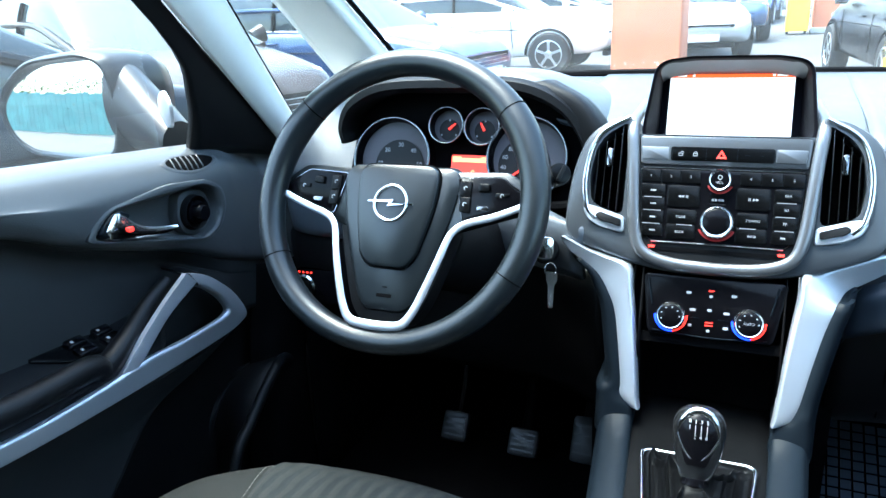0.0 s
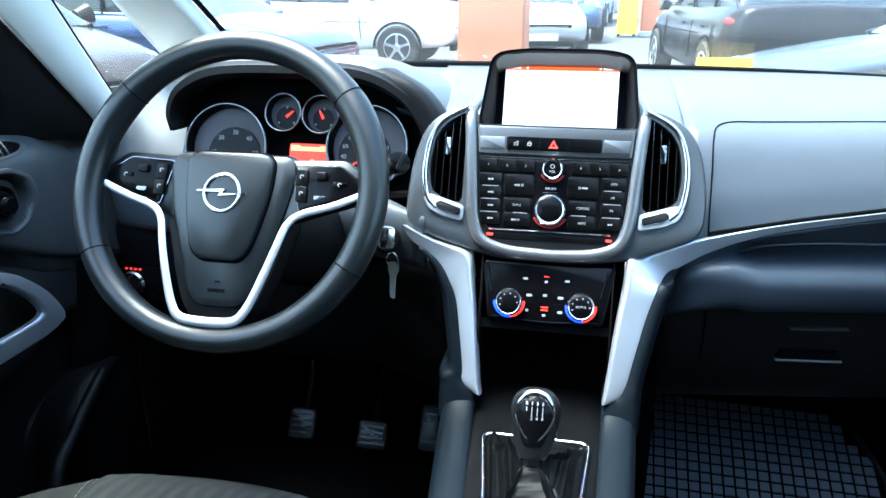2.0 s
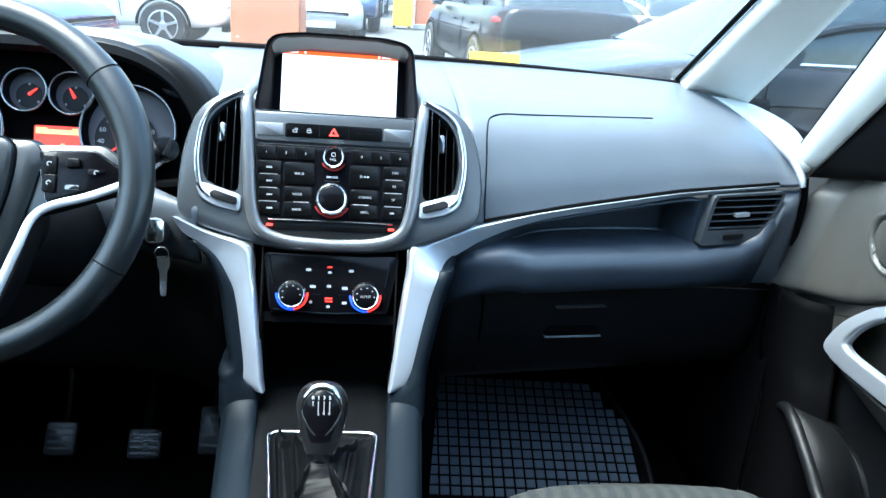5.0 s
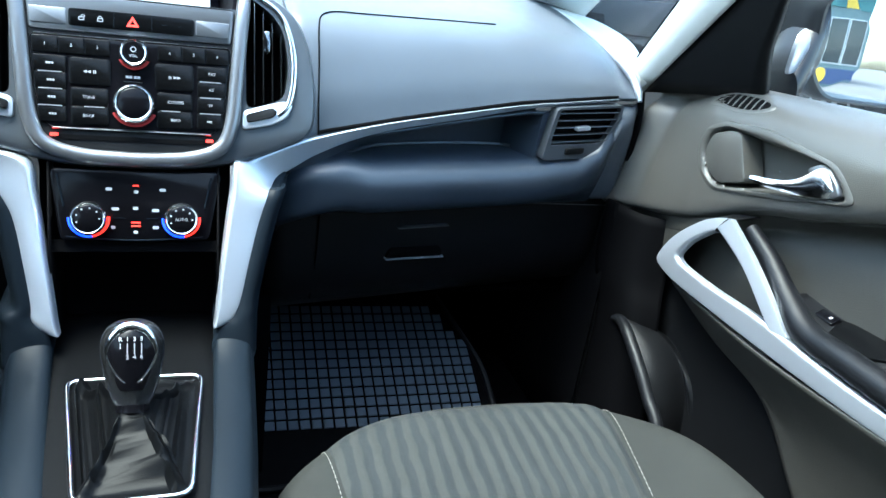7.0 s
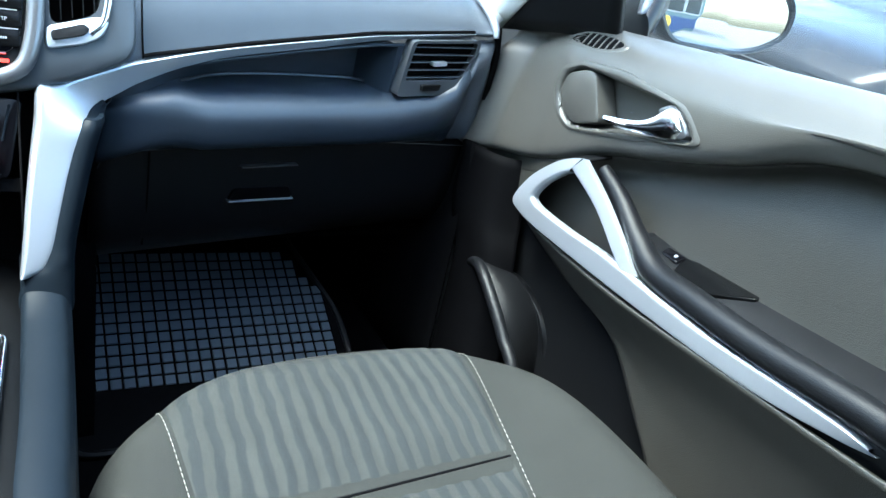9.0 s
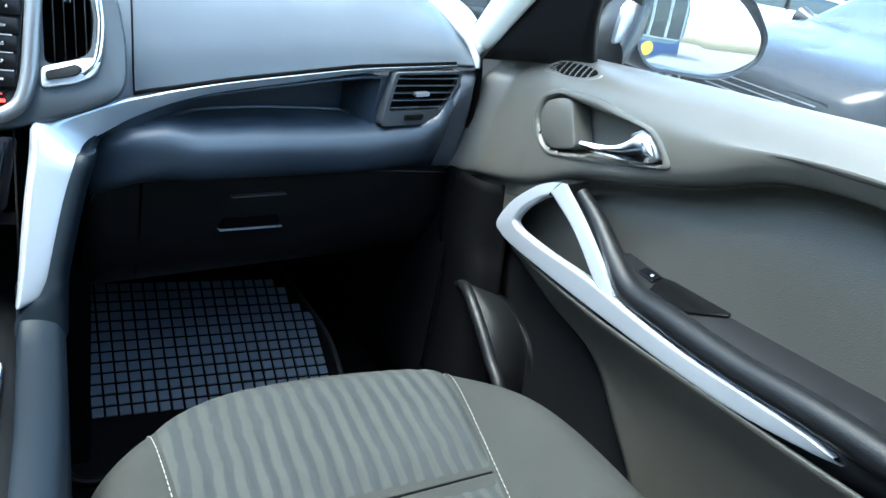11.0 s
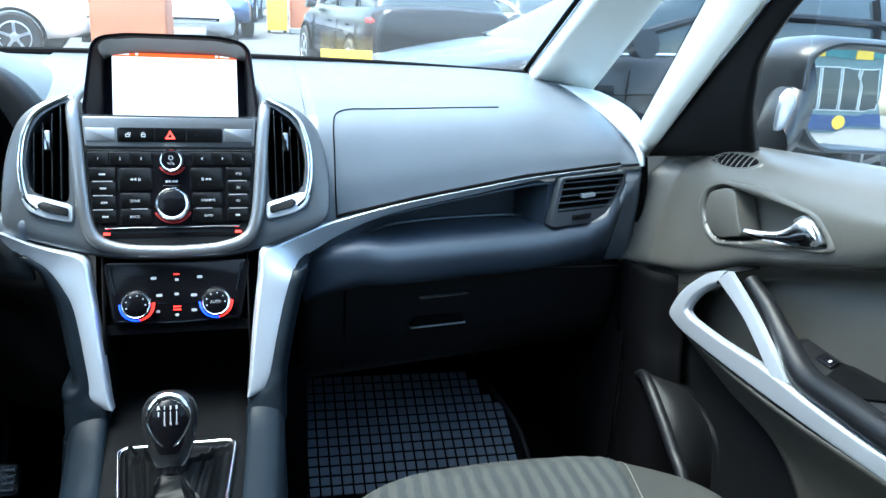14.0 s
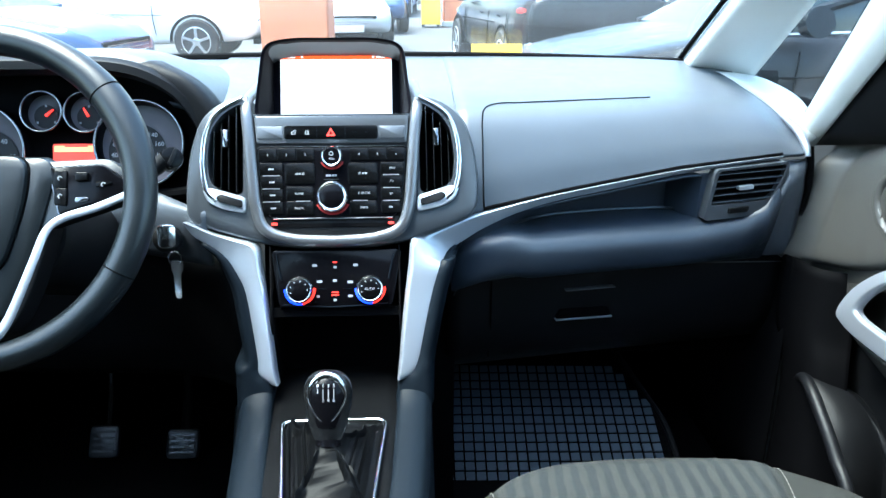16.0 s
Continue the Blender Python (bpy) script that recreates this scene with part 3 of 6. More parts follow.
strip = sp("switch_strip", slab(rounded(rect(0.118, 0.017, 0.0, 0.0825), 0.003), 0.004, 0.0075, edge=0.0015), KEYM, label="black switch strip with hazard button")
for u in (-0.0175, 0.018):
    sp("divider", slab(rect(0.0006, 0.015, u, 0.0825), 0.007, 0.0079), GREYPL, strip)
tri = [(-0.006, 0.0775), (0.006, 0.0775), (0.0, 0.088)]
sp("hazard_mark", ring(tri, [(x * 0.45, 0.0812 + (y - 0.0812) * 0.45) for x, y in tri], 0.0072, 0.0082), RED, strip, label="red warning triangle")
for u in (-0.047, -0.03):
    sp("icon", join(ring(rect(0.0052, 0.0036, u, 0.0815), rect(0.0036, 0.002, u, 0.0815), 0.0072, 0.0079), arc(0.0014, 0.002, 0, 180, u + (0.0016 if u < -0.04 else 0), 0.0834, 0.0072, 0.0079)), WHITEMARK, strip)
for u, w in ((0.03, 0.006), (0.045, 0.004)):
    sp("icon", slab(rect(w, 0.0007, u, 0.0822), 0.0072, 0.0078), GREYPL, strip)
RADIO = [(-0.094, 0.064), (0.096, 0.064), (0.092, 0.02), (0.087, -0.012), (0.079, -0.026), (-0.077, -0.026), (-0.085, -0.012), (-0.09, 0.02)]
radio = sp("radio_panel", slab(rounded(RADIO, 0.006), 0.002, 0.0052, edge=0.002), GLOSSY, label="gloss black radio panel")
sp("chrome_line", tube([Vector((x, y, 0.0045)) for x, y in rounded(RADIO, 0.006)], 0.0007, 6, closed=True), DARKCHR, radio, "thin chrome outline")
sp("chrome_line", tube([Vector((u, 0.0645, 0.0053)) for u in (-0.09, 0.0, 0.092)], 0.0008, 6), CHROME, radio)
sp("chrome_line", tube([Vector((u, -0.0272, 0.0053)) for u in (-0.074, 0.0, 0.076)], 0.0008, 6), CHROME, radio)
def key_at(u0, u1, v0, v1, text="", mark=0.0, rad=0.0025, parent=None):
    k = sp("button", slab(rounded([(u0, v0), (u1, v0), (u1, v1), (u0, v1)], rad, 3), 0.004, 0.0066, edge=0.0007), KEYM, parent or radio)
    c, d = (u0 + u1) / 2, (v0 + v1) / 2
    if text:
        words(text, 0.0044, Matrix.Translation((c, d, 0.0068)), WHITEMARK, k)
    elif mark > 0.009:
        sg = 1 if c > 0 else -1
        tris = [slab([(c + sg * (a - 0.0018), d - 0.0016), (c + sg * (a + 0.0016), d), (c + sg * (a - 0.0018), d + 0.0016)][::sg], 0.0064, 0.007) for a in (0.001, 0.0046)]
        sp("icon", join(*tris, slab(rect(0.0008, 0.0034, c - sg * 0.005, d), 0.0064, 0.007), slab(rect(0.0008, 0.0034, c - sg * 0.0034, d), 0.0064, 0.007)), WHITEMARK, k)
    elif mark:
        sp("icon", join(*[slab(rect(mark * 0.22, 0.002, c + mark * 0.3 * q, d), 0.0064, 0.007) for q in (-1, 0, 1)]), WHITEMARK, k)
    return k
for i in range(3):
    key_at(-0.0915 + 0.0235 * i, -0.0683 + 0.0235 * i, 0.0462, 0.0622, str(i + 1), rad=0.001)
    key_at(0.0235 + 0.0235 * i, 0.0467 + 0.0235 * i, 0.0462, 0.0622, str(i + 4), rad=0.001)
for i, v in enumerate((0.036, 0.0195, 0.003, -0.0135)):
    key_at(-0.0905 + 0.0016 * i, -0.061, v - 0.0078, v + 0.0078, mark=0.008, rad=0.0012)
    key_at(0.062, 0.092 - 0.0016 * i, v - 0.0078, v + 0.0078, ("FAV", "AS", "TP", "")[i], mark=0.006)
    if i < 3:
        for s in (-1, 1):
            sp("silver_line", slab(rect(0.021, 0.0008, s * 0.0755, v - 0.0083), 0.0055, 0.0074), LINE, radio)
for s in (-1, 1):
    key_at(min(s * 0.0588, s * 0.0205), max(s * 0.0588, s * 0.0205), 0.0165, 0.0432, mark=0.01, rad=0.004)
    for v, t in ((0.0045, ("TONE", "", "CONFIG")[s + 1]), (-0.014, ("BACK", "", "INFO")[s + 1])):
        kk = key_at(min(s * 0.0575, s * 0.0225), max(s * 0.0575, s * 0.0225), v - 0.0088, v + 0.0092, rad=0.003)
        words(t, 0.0042, Matrix.Translation((s * 0.041, v, 0.0068)), WHITEMARK, kk)
    sp("silver_line", slab(rect(0.018, 0.0008, s * 0.036, -0.0049), 0.0055, 0.0074), LINE, radio)
sp("icon", join(*[slab(rect(0.0026, 0.0026, 0.0034 * q, 0.0275), 0.0045, 0.0058) for q in (-1.6, -0.6, 0.6, 1.6)]), WHITEMARK, radio)
sp("silver_line", slab(rect(0.018, 0.0006, 0.0, 0.0225), 0.0045, 0.0058), CHROME, radio)
def dial(v, r, parent):
    k = sp("knob", lathe([(r * 1.02, 0.004), (r * 1.0, 0.012), (r * 0.95, 0.0155), (r * 0.86, 0.0172), (r * 0.78, 0.0166)], 36, Matrix.Translation((0.001, v, 0))), CHROME, parent, "chrome-ringed round knob")
    sp("cap", lathe([(r * 0.78, 0.012), (r * 0.78, 0.0168), (r * 0.72, 0.0176)], 30, Matrix.Translation((0.001, v, 0))), GLOSSY, k, "black knob face")
    sp("glow_ring", arc(r * 1.04, r * 1.15, 205, 335, 0.001, v, 0.0045, 0.0056), REDDIM, k, "dim red ring light")
REDDIM = mat("dim_red_ring", (0.22, 0.008, 0.008), 0.5, emit=0.025)
dial(0.051, 0.0138, radio)
dial(0.0, 0.0198, radio)
sp("icon", ring(disc(0.0028, 14, 0.001, 0.0535), disc(0.002, 14, 0.001, 0.0535), 0.0176, 0.0181), WHITEMARK, radio)
words("VOL", 0.0042, Matrix.Translation((0.001, 0.047, 0.0178)), WHITEMARK, radio)
sp("disc_slot", slab(rounded(rect(0.142, 0.0045, 0.001, -0.0355), 0.002), 0.0025, 0.0042), BLACK, label="narrow disc slot")
for s in (-1, 1):
    sp("slot_light", slab(rounded(rect(0.0075, 0.0032, s * 0.0735 + 0.001, -0.0335), 0.001), 0.003, 0.0058), RED, label="small red slot light")

# ---- screen under its hood ----
display = thing("navigation_display", "glowing white navigation screen under a black hood", "screen", at=STACK)
HOODO = rounded([(-0.1, 0.1), (0.105, 0.1), (0.0945, 0.199), (0.06, 0.2065), (-0.05, 0.2065), (-0.0875, 0.2)], 0.018, 6)
def scaled(poly, du, dv, k):
    cx, cy = 0.003, 0.15
    return [(cx + (x - cx) * k + du, cy + (y - cy) * k + dv) for x, y in poly]
def lift(poly, w):
    return [Vector((x, y, w)) for x, y in poly]
inner_back = rounded([(-0.084, 0.113), (0.087, 0.113), (0.086, 0.2105), (0.05, 0.2115), (-0.04, 0.2115), (-0.083, 0.2105)], 0.006, 6)
# outer rows of the black hood, paled to show light on the top edge
shell = grid([lift(scaled(HOODO, 0, -0.035, 0.92), -0.16), lift(scaled(HOODO, 0, -0.006, 0.99), -0.07), lift(HOODO, -0.008), lift(scaled(HOODO, 0, 0, 0.996), -0.003)], wrap=True)
part("hood_shell", shell, HOUSEM, display, "outer hood shell, greyed for the light its top catches", angle=50)
hood = grid([lift(scaled(HOODO, 0, 0, 0.996), -0.003), lift(scaled(HOODO, 0, 0, 0.985), 0.0), lift(scaled(HOODO, 0, 0, 0.965), -0.001), lift(scaled(HOODO, 0, 0, 0.95), -0.006), lift(inner_back, -0.064)], wrap=True)
part("hood", hood, HOODM, display, "black hood round the screen", angle=50)
part("bezel", slab(rounded([(-0.088, 0.108), (0.09, 0.108), (0.089, 0.216), (-0.086, 0.216)], 0.006), -0.07, -0.0655), HOODM, display)
SCREEN = mat("lit_screen", (0.9, 0.91, 0.94), 0.3, emit=0.2, vary=0.01)
ORANGE = mat("lit_red_bar", (1.0, 0.09, 0.02), 0.3, emit=0.3, vary=0.05, patch=30)
part("screen", slab(rect(0.1515, 0.0765, 0.0013, 0.1575), -0.0655, -0.0645), SCREEN, display, "lit white screen area")
part("status_bar", slab(rect(0.1515, 0.0062, 0.0013, 0.199), -0.0655, -0.0645), ORANGE, display, "red status bar along the screen's top")
for u, w in ((-0.06, 0.012), (-0.045, 0.003), (0.052, 0.003), (0.062, 0.012)):
    part("icon", slab(rect(w, 0.0028, u, 0.199), -0.0648, -0.0641), SCREEN, display)

# ---- climate panel ----
climate = thing("climate_panel", "gloss black climate panel with two chrome-ringed dials", "climate control", at=STACK)
part("panel", slab(rounded([(-0.08, -0.066), (0.088, -0.066), (0.075, -0.14), (-0.07, -0.14)], 0.008), -0.03, -0.004, edge=0.003), GLOSSY, climate)
for s in (-1, 1):
    part("side_line", tube([Vector((0.002 + s * 0.0745, -0.072, -0.003)), Vector((0.002 + s * 0.068, -0.105, -0.003))], 0.001, 6), GREYPL, climate)
part("lower_line", tube(spline([(-0.064, -0.136, -0.004), (0.0, -0.1395, -0.004), (0.068, -0.136, -0.004)], 16), 0.0009, 6), GREYPL, climate)
for cu, txt in ((-0.0425, ""), (0.0465, "AUTO")):
    k = part("dial", lathe([(0.0178, -0.005), (0.0175, 0.005), (0.0166, 0.009), (0.015, 0.0108), (0.0138, 0.0102)], 36, Matrix.Translation((cu, -0.117, 0))), CHROME, climate, "chrome temperature dial")
    part("cap", lathe([(0.0138, 0.008), (0.0138, 0.0108), (0.0128, 0.0115)], 30, Matrix.Translation((cu, -0.117, 0))), GLOSSY, k, "black dial face")
    part("cold_arc", arc(0.0181, 0.0195, 178, 280, cu, -0.117, -0.004, 0.0035), BLUE, k, "blue glowing arc")
    part("warm_arc", arc(0.0181, 0.0195, 280, 366, cu, -0.117, -0.004, 0.0035), RED, k, "red glowing arc")
    for a in range(200, -21, -40):
        part("tick", slab(rect(0.0016, 0.0016, cu + 0.0108 * math.cos(radians(a)), -0.117 + 0.0108 * math.sin(radians(a))), 0.0114, 0.0119), WHITEMARK, k)
    if txt:
        words(txt, 0.0046, Matrix.Translation((cu, -0.117, 0.0118)), WHITEMARK, k)
for u, v, w in ((-0.024, -0.0865, 0.006), (0.002, -0.089, 0.004), (0.028, -0.0865, 0.006), (-0.018, -0.107, 0.007), (0.0015, -0.106, 0.005), (0.021, -0.108, 0.007), (-0.02, -0.126, 0.004), (0.0015, -0.131, 0.004), (0.021, -0.126, 0.006)):
    part("icon", slab(rounded(rect(w, 0.0032, u, v), 0.001), -0.005, -0.0035), WHITEMARK, climate)
for v, w in ((-0.0825, 0.006), (-0.121, 0.009), (-0.1245, 0.009)):
    part("indicator_light", slab(rect(w, 0.0016, 0.0018, v), -0.005, -0.003), RED, climate, "red indicator bar")
for u in (-0.0145, 0.0175):
    part("silver_line", slab(rect(0.011, 0.0006, u, -0.1165), -0.005, -0.0033), GREYPL, climate)

# ---- console between the seats ----
console = thing("centre_console", "dark graphite centre console with a black open tray", "console", at=(0, 0.7, 0.33))
bpy.context.view_layer.update()
bit("tray_back", slab(rect(0.17, 0.14, 0.003, -0.205), -0.13, -0.12, STACK), BLACK, console)
bit("tray_top", slab(rect(0.165, 0.012, 0.003, -0.146), -0.13, -0.012, STACK), BLACK, console)
for s in (-1, 1):
    bit("tray_side", grid([[S(s * 0.082 + 0.003, v, w) for w in (-0.13, -0.004)] for v in (-0.06, -0.27)]), BLACK, console, solid=0.002)
bit("back_plate", slab(rect(0.19, 0.1, 0.003, -0.1), -0.06, -0.032, STACK), BLACK, console)
deck = loft([[(-0.086, y, z), (0, y, z + 0.002), (0.09, y, z)] for y, z in ((0.93, 0.70), (0.80, 0.708), (0.6, 0.705), (0.2, 0.68))], 8, 8)
bit("deck", deck, DECKM, console, "graphite deck round the gear lever", solid=0.03)
for s in (-1, 1):
    rows = []
    for y, zt, kl, kr in ((0.872, 0.745, 1.0, 1.0), (0.846, 0.732, 1.0, 1.0), (0.835, 0.722, 1.0, 1.0), (0.78, 0.715, 0.93, 0.97), (0.68, 0.71, 0.79, 0.9), (0.6, 0.707, 0.67, 0.82), (0.5, 0.7, 0.57, 0.76), (0.3, 0.68, 0.5, 0.72), (0.1, 0.66, 0.5, 0.72)):
        x0 = 0.08 * kr if s > 0 else 0.078 * kl
        x1 = x0 + 0.04
        sec = [(x0, zt - 0.03), (x0, zt - 0.006), (x0 + 0.008, zt + 0.001), (x1 - 0.012, zt), (x1, zt - 0.012), (x1 + 0.004, zt - 0.06), (x1 + 0.01, 0.34)]
        rows.append([Vector((s * x, y, z)) for x, z in sec])
    bit("side_rail", grid([[c for c in spline(r, 24)] for r in rows]), GREYPL, console, "graphite padded side rail", solid=0.004)
    bit("seam", tube(spline([(s * x, 0.8395, z) for x, z in ((0.08, 0.71), (0.082, 0.7225), (0.09, 0.7275), (0.106, 0.7255), (0.1185, 0.713))], 16), 0.0014, 6), BLACK, console)
    # dark pillar that carries the silver leg
    edge = [r[1] for r in (leg_r[:10] if s > 0 else leg_l[:9])]
    A = spline([S(s * 0.078, -0.27), S(s * 0.079, -0.248)] + edge, 44)
    O = spline([S(s * 0.116, -0.27), S(s * 0.1165, -0.248), S(s * 0.117, -0.236), S(s * 0.117, -0.227), S(s * 0.118, -0.2175)] + [p + V(s * k, 0.003, 0) for p, k in zip(edge[3:], (0.012, 0.012, 0.012, 0.011, 0.008, 0.005, 0.003))], 44)
    rows = []
    for p, q in zip(A, O):
        m = p.lerp(q, 0.55) + V(0, -0.0015, 0)
        rows.append(spline([p + V(0, 0.003, 0), m, q, q + V(s * 0.006, 0.014, 0), q + V(s * 0.008, 0.05, 0), q + V(s * 0.008, 0.25, 0)], 20))
    bit("leg_pillar", grid(rows), GREYPL, console, "graphite pillar behind the silver leg", solid=0.003)
    bit("console_side", grid([[(s * x, y, z) for x, z in ((0.119, 0.74), (0.122, 0.6), (0.127, 0.33))] for y in (0.85, 1.0, 1.35)]), DARK, console, solid=0.003)
    # added black block: stops daylight leaking through where only darkness belongs
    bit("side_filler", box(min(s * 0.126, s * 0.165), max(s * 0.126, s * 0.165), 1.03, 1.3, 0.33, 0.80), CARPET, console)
# ---- gear lever ----
KNOB = mat("dark_satin_metal", (0.03, 0.032, 0.035), 0.24, metal=0.7, vary=0.03, spread=0.02)
gear = thing("gear_lever", "black and chrome gear knob on a leather gaiter", "gear lever", at=(0.004, 0.69, 0.71))
bpy.context.view_layer.update()
FR = rounded([(-0.034, 0.607), (0.054, 0.607), (0.066, 0.776), (-0.058, 0.776)], 0.014, 8)
bit("frame", tube([(x, y, 0.7145) for x, y in FR], 0.0027, 10, closed=True), CHROME, gear, "chrome gaiter frame")
rows = []
N = len(FR)
for k in range(23):
    t = k / 22
    ring_pts = []
    for i, (x, y) in enumerate(FR):
        a = 2 * math.pi * i / N
        cx, cy = 0.005, 0.69 + 0.004 * t
        r = 1 - t
        dx, dy = (x - cx) * (0.19 + 0.81 * r), (y - cy) * (0.14 + 0.86 * r)
        env = math.sin(math.pi * min(1, t * 1.05)) ** 0.7
        n1 = noise.noise(Vector(((cx + dx) * 26 + 3.1, (cy + dy) * 22, t * 1.2)))
        n2 = noise.noise(Vector(((cx + dx) * 60 + 9.0, (cy + dy) * 52, t * 2.0)))
        fold = (0.015 * (1 - min(1, abs(n1) * 2.6)) ** 2 + 0.005 * (1 - min(1, abs(n2) * 2.6)) ** 2 + 0.008 * abs(math.sin(2 * a + 0.6)) ** 3) * env
        z = 0.7115 + 0.034 * t ** 2.4 + fold
        ring_pts.append(Vector((cx + dx, cy + dy, z)))
    rows.append(ring_pts)
bit("gaiter", grid(rows, wrap=True), GAITER, gear, "creased black leather gaiter")
KN = Matrix.Translation((0.006, 0.692, 0.74)) @ Matrix.Rotation(radians(-24), 4, "X") @ Matrix.Translation((0, 0, 0.006)) @ Matrix.Diagonal((1.07, 1.07, 0.79, 1))
bit("collar", lathe([(0.0135, -0.008), (0.0128, -0.003), (0.0128, 0.002), (0.0125, 0.005)], 28, KN), GLOSSY, gear, "black collar")
KPROF = [(0.0145, 0.0), (0.0172, 0.010), (0.0207, 0.026), (0.0235, 0.042), (0.0248, 0.054), (0.0248, 0.064), (0.0232, 0.075), (0.0188, 0.085), (0.0115, 0.0915), (0.003, 0.0935)]
kp = [(p.x, p.z) for p in spline([(r, 0, h) for r, h in KPROF], 40)]
bit("knob", lathe(kp, 40, KN @ Matrix.Diagonal((1.0, 0.86, 1, 1))), KNOB, gear, "dark satin metal gear knob")
def on_knob(x, z, proud=0.0):
    """A place on the side of the knob that faces the seats."""
    r = 0.001
    for (r0, z0), (r1, z1) in zip(KPROF, KPROF[1:]):
        if z0 <= z <= z1:
            r = r0 + (r1 - r0) * (z - z0) / (z1 - z0)
    return KN @ Vector((x, -0.86 * math.sqrt(max(1e-6, r * r - x * x)) - proud, z))
frows = []
for k in range(25):
    z = 0.018 + 0.068 * k / 24
    w = 0.0184 * math.sqrt(max(0.0, 1 - ((z - 0.056) / 0.0315) ** 2)) if z > 0.056 else 0.0085 + 0.0099 * ((z - 0.018) / 0.038) ** 0.8
    frows.append([on_knob(w * (-1 + 2 * i / 10), z, 0.0006) for i in range(11)])
bit("face", grid(frows), GLOSSY, gear, "gloss black face of the knob")
band = []
for k in range(41):
    a = radians(-66 + 312 * k / 40)
    zz = 0.056 + 0.0315 * math.sin(a)
    xx = 0.0184 * math.cos(a) * (1 if math.sin(a) > 0 else 1 - 0.4 * abs(math.sin(a)))
    band.append(on_knob(xx, zz, -0.0005))
bit("chrome_arch", tube(band, [0.0015 + 0.0034 * max(0, math.sin(radians(-66 + 312 * k / 40))) for k in range(41)], 10), CHROME, gear, "chrome arch round the shift pattern")
def on_face(x, z):
    p, q, t = on_knob(x, z, 0.0013), on_knob(x, z + 0.004, 0.0013), on_knob(x + 0.002, z, 0.0013)
    up, rt = (q - p).normalized(), (t - p).normalized()
    n = rt.cross(up).normalized()
    rt = up.cross(n)
    return Matrix(((rt.x, up.x, n.x, p.x), (rt.y, up.y, n.y, p.y), (rt.z, up.z, n.z, p.z), (0, 0, 0, 1)))
def lettered(text, size, m):
    o = words(text, size, m, WHITEMARK, gear)
    o.matrix_parent_inverse = gear.matrix_world.inverted()
for i, t in enumerate("R135"):
    lettered(t, 0.0052, on_face(-0.0078 + 0.0052 * i, 0.0745))
    bit("shift_line", slab(rect(0.0007, 0.0045), 0, 0.0004, on_face(-0.0078 + 0.0052 * i, 0.0675)), WHITEMARK, gear)
for i, t in enumerate("246"):
    lettered(t, 0.0052, on_face(-0.0026 + 0.0052 * i, 0.0555))
    bit("shift_line", slab(rect(0.0007, 0.0045), 0, 0.0004, on_face(-0.0026 + 0.0052 * i, 0.0615)), WHITEMARK, gear)

# ---- steering wheel ----
WHEEL = Matrix.Translation((-0.355, 0.771, 0.999)) @ Matrix.Rotation(math.pi / 2 - 0.48, 4, "X")
wheel = thing("steering_wheel", "black leather steering wheel with satin silver spokes", "steering wheel", at=WHEEL)
def wp(name, bm, material, parent=None, label="", **kw):
    return part(name, bm, material, parent or wheel, label, **kw)
RIM = 0.1718
rim_r = []
for k in range(96):
    a = 360 * k / 96
    grip = max(math.exp(-((a - 150) / 16) ** 2), math.exp(-((a - 30) / 16) ** 2))
    rim_r.append(0.0168 + 0.0018 * grip - 0.0026 * math.exp(-((a - 270) / 34) ** 2))
rim_c = [RIM - 0.0026 * math.exp(-((3.75 * k - 270) / 34) ** 2) for k in range(96)]
rim = wp("rim", tube([Vector((rim_c[k] * math.cos(2 * math.pi * k / 96), rim_c[k] * math.sin(2 * math.pi * k / 96), 0)) for k in range(96)], rim_r, 18, closed=True), LEATHER, label="black leather-wrapped rim")
for a in (208, 332, 140, 40):
    q = radians(a)
    c = Vector((math.cos(q), math.sin(q), 0))
    rr = 0.0170 if a > 180 else 0.0182
    wp("seam", tube([c * RIM + c * rr * math.cos(b) + Vector((0, 0, rr * math.sin(b))) for b in (2 * math.pi * k / 20 for k in range(20))], 0.0007, 6, closed=True), BLACK, rim)
HUB = [(-0.07, 0.046), (0.072, 0.046), (0.082, 0.03), (0.07, -0.026), (0.055, -0.08), (0.041, -0.12), (0.026, -0.134), (-0.022, -0.134), (-0.035, -0.123), (-0.052, -0.08), (-0.069, -0.026), (-0.079, 0.03)]
WELL = [(-0.075, 0.03), (0.077, 0.03), (0.076, -0.03), (0.068, -0.063), (0.059, -0.096), (0.047, -0.126), (0.034, -0.144), (0.012, -0.149), (-0.01, -0.149), (-0.031, -0.146), (-0.044, -0.13), (-0.056, -0.098), (-0.066, -0.066), (-0.075, -0.033)]
wp("spoke_shell", slab(rounded(WELL, 0.01, 4), -0.04, -0.012, edge=0.004), DARK, label="dark shell behind the hub")
hub = wp("hub", slab(rounded(HUB, 0.02, 5), -0.045, -0.004, edge=0.012), LEATHER, label="grained black airbag hub")
PAD = [(-0.052, 0.044), (0.055, 0.044), (0.053, 0.0), (0.045, -0.035), (0.036, -0.066), (0.024, -0.081), (-0.022, -0.081), (-0.036, -0.07), (-0.045, -0.035), (-0.05, 0.0)]
wp("airbag_pad", slab(rounded(PAD, 0.02, 6), -0.006, 0.0035, edge=0.006), LEATHER, hub)
wp("pad_seam", tube([Vector((x * 1.01, y * 1.01, -0.0035)) for x, y in rounded(PAD, 0.02, 6)], 0.0011, 6, closed=True), BLACK, hub)
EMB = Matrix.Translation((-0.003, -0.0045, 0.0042))
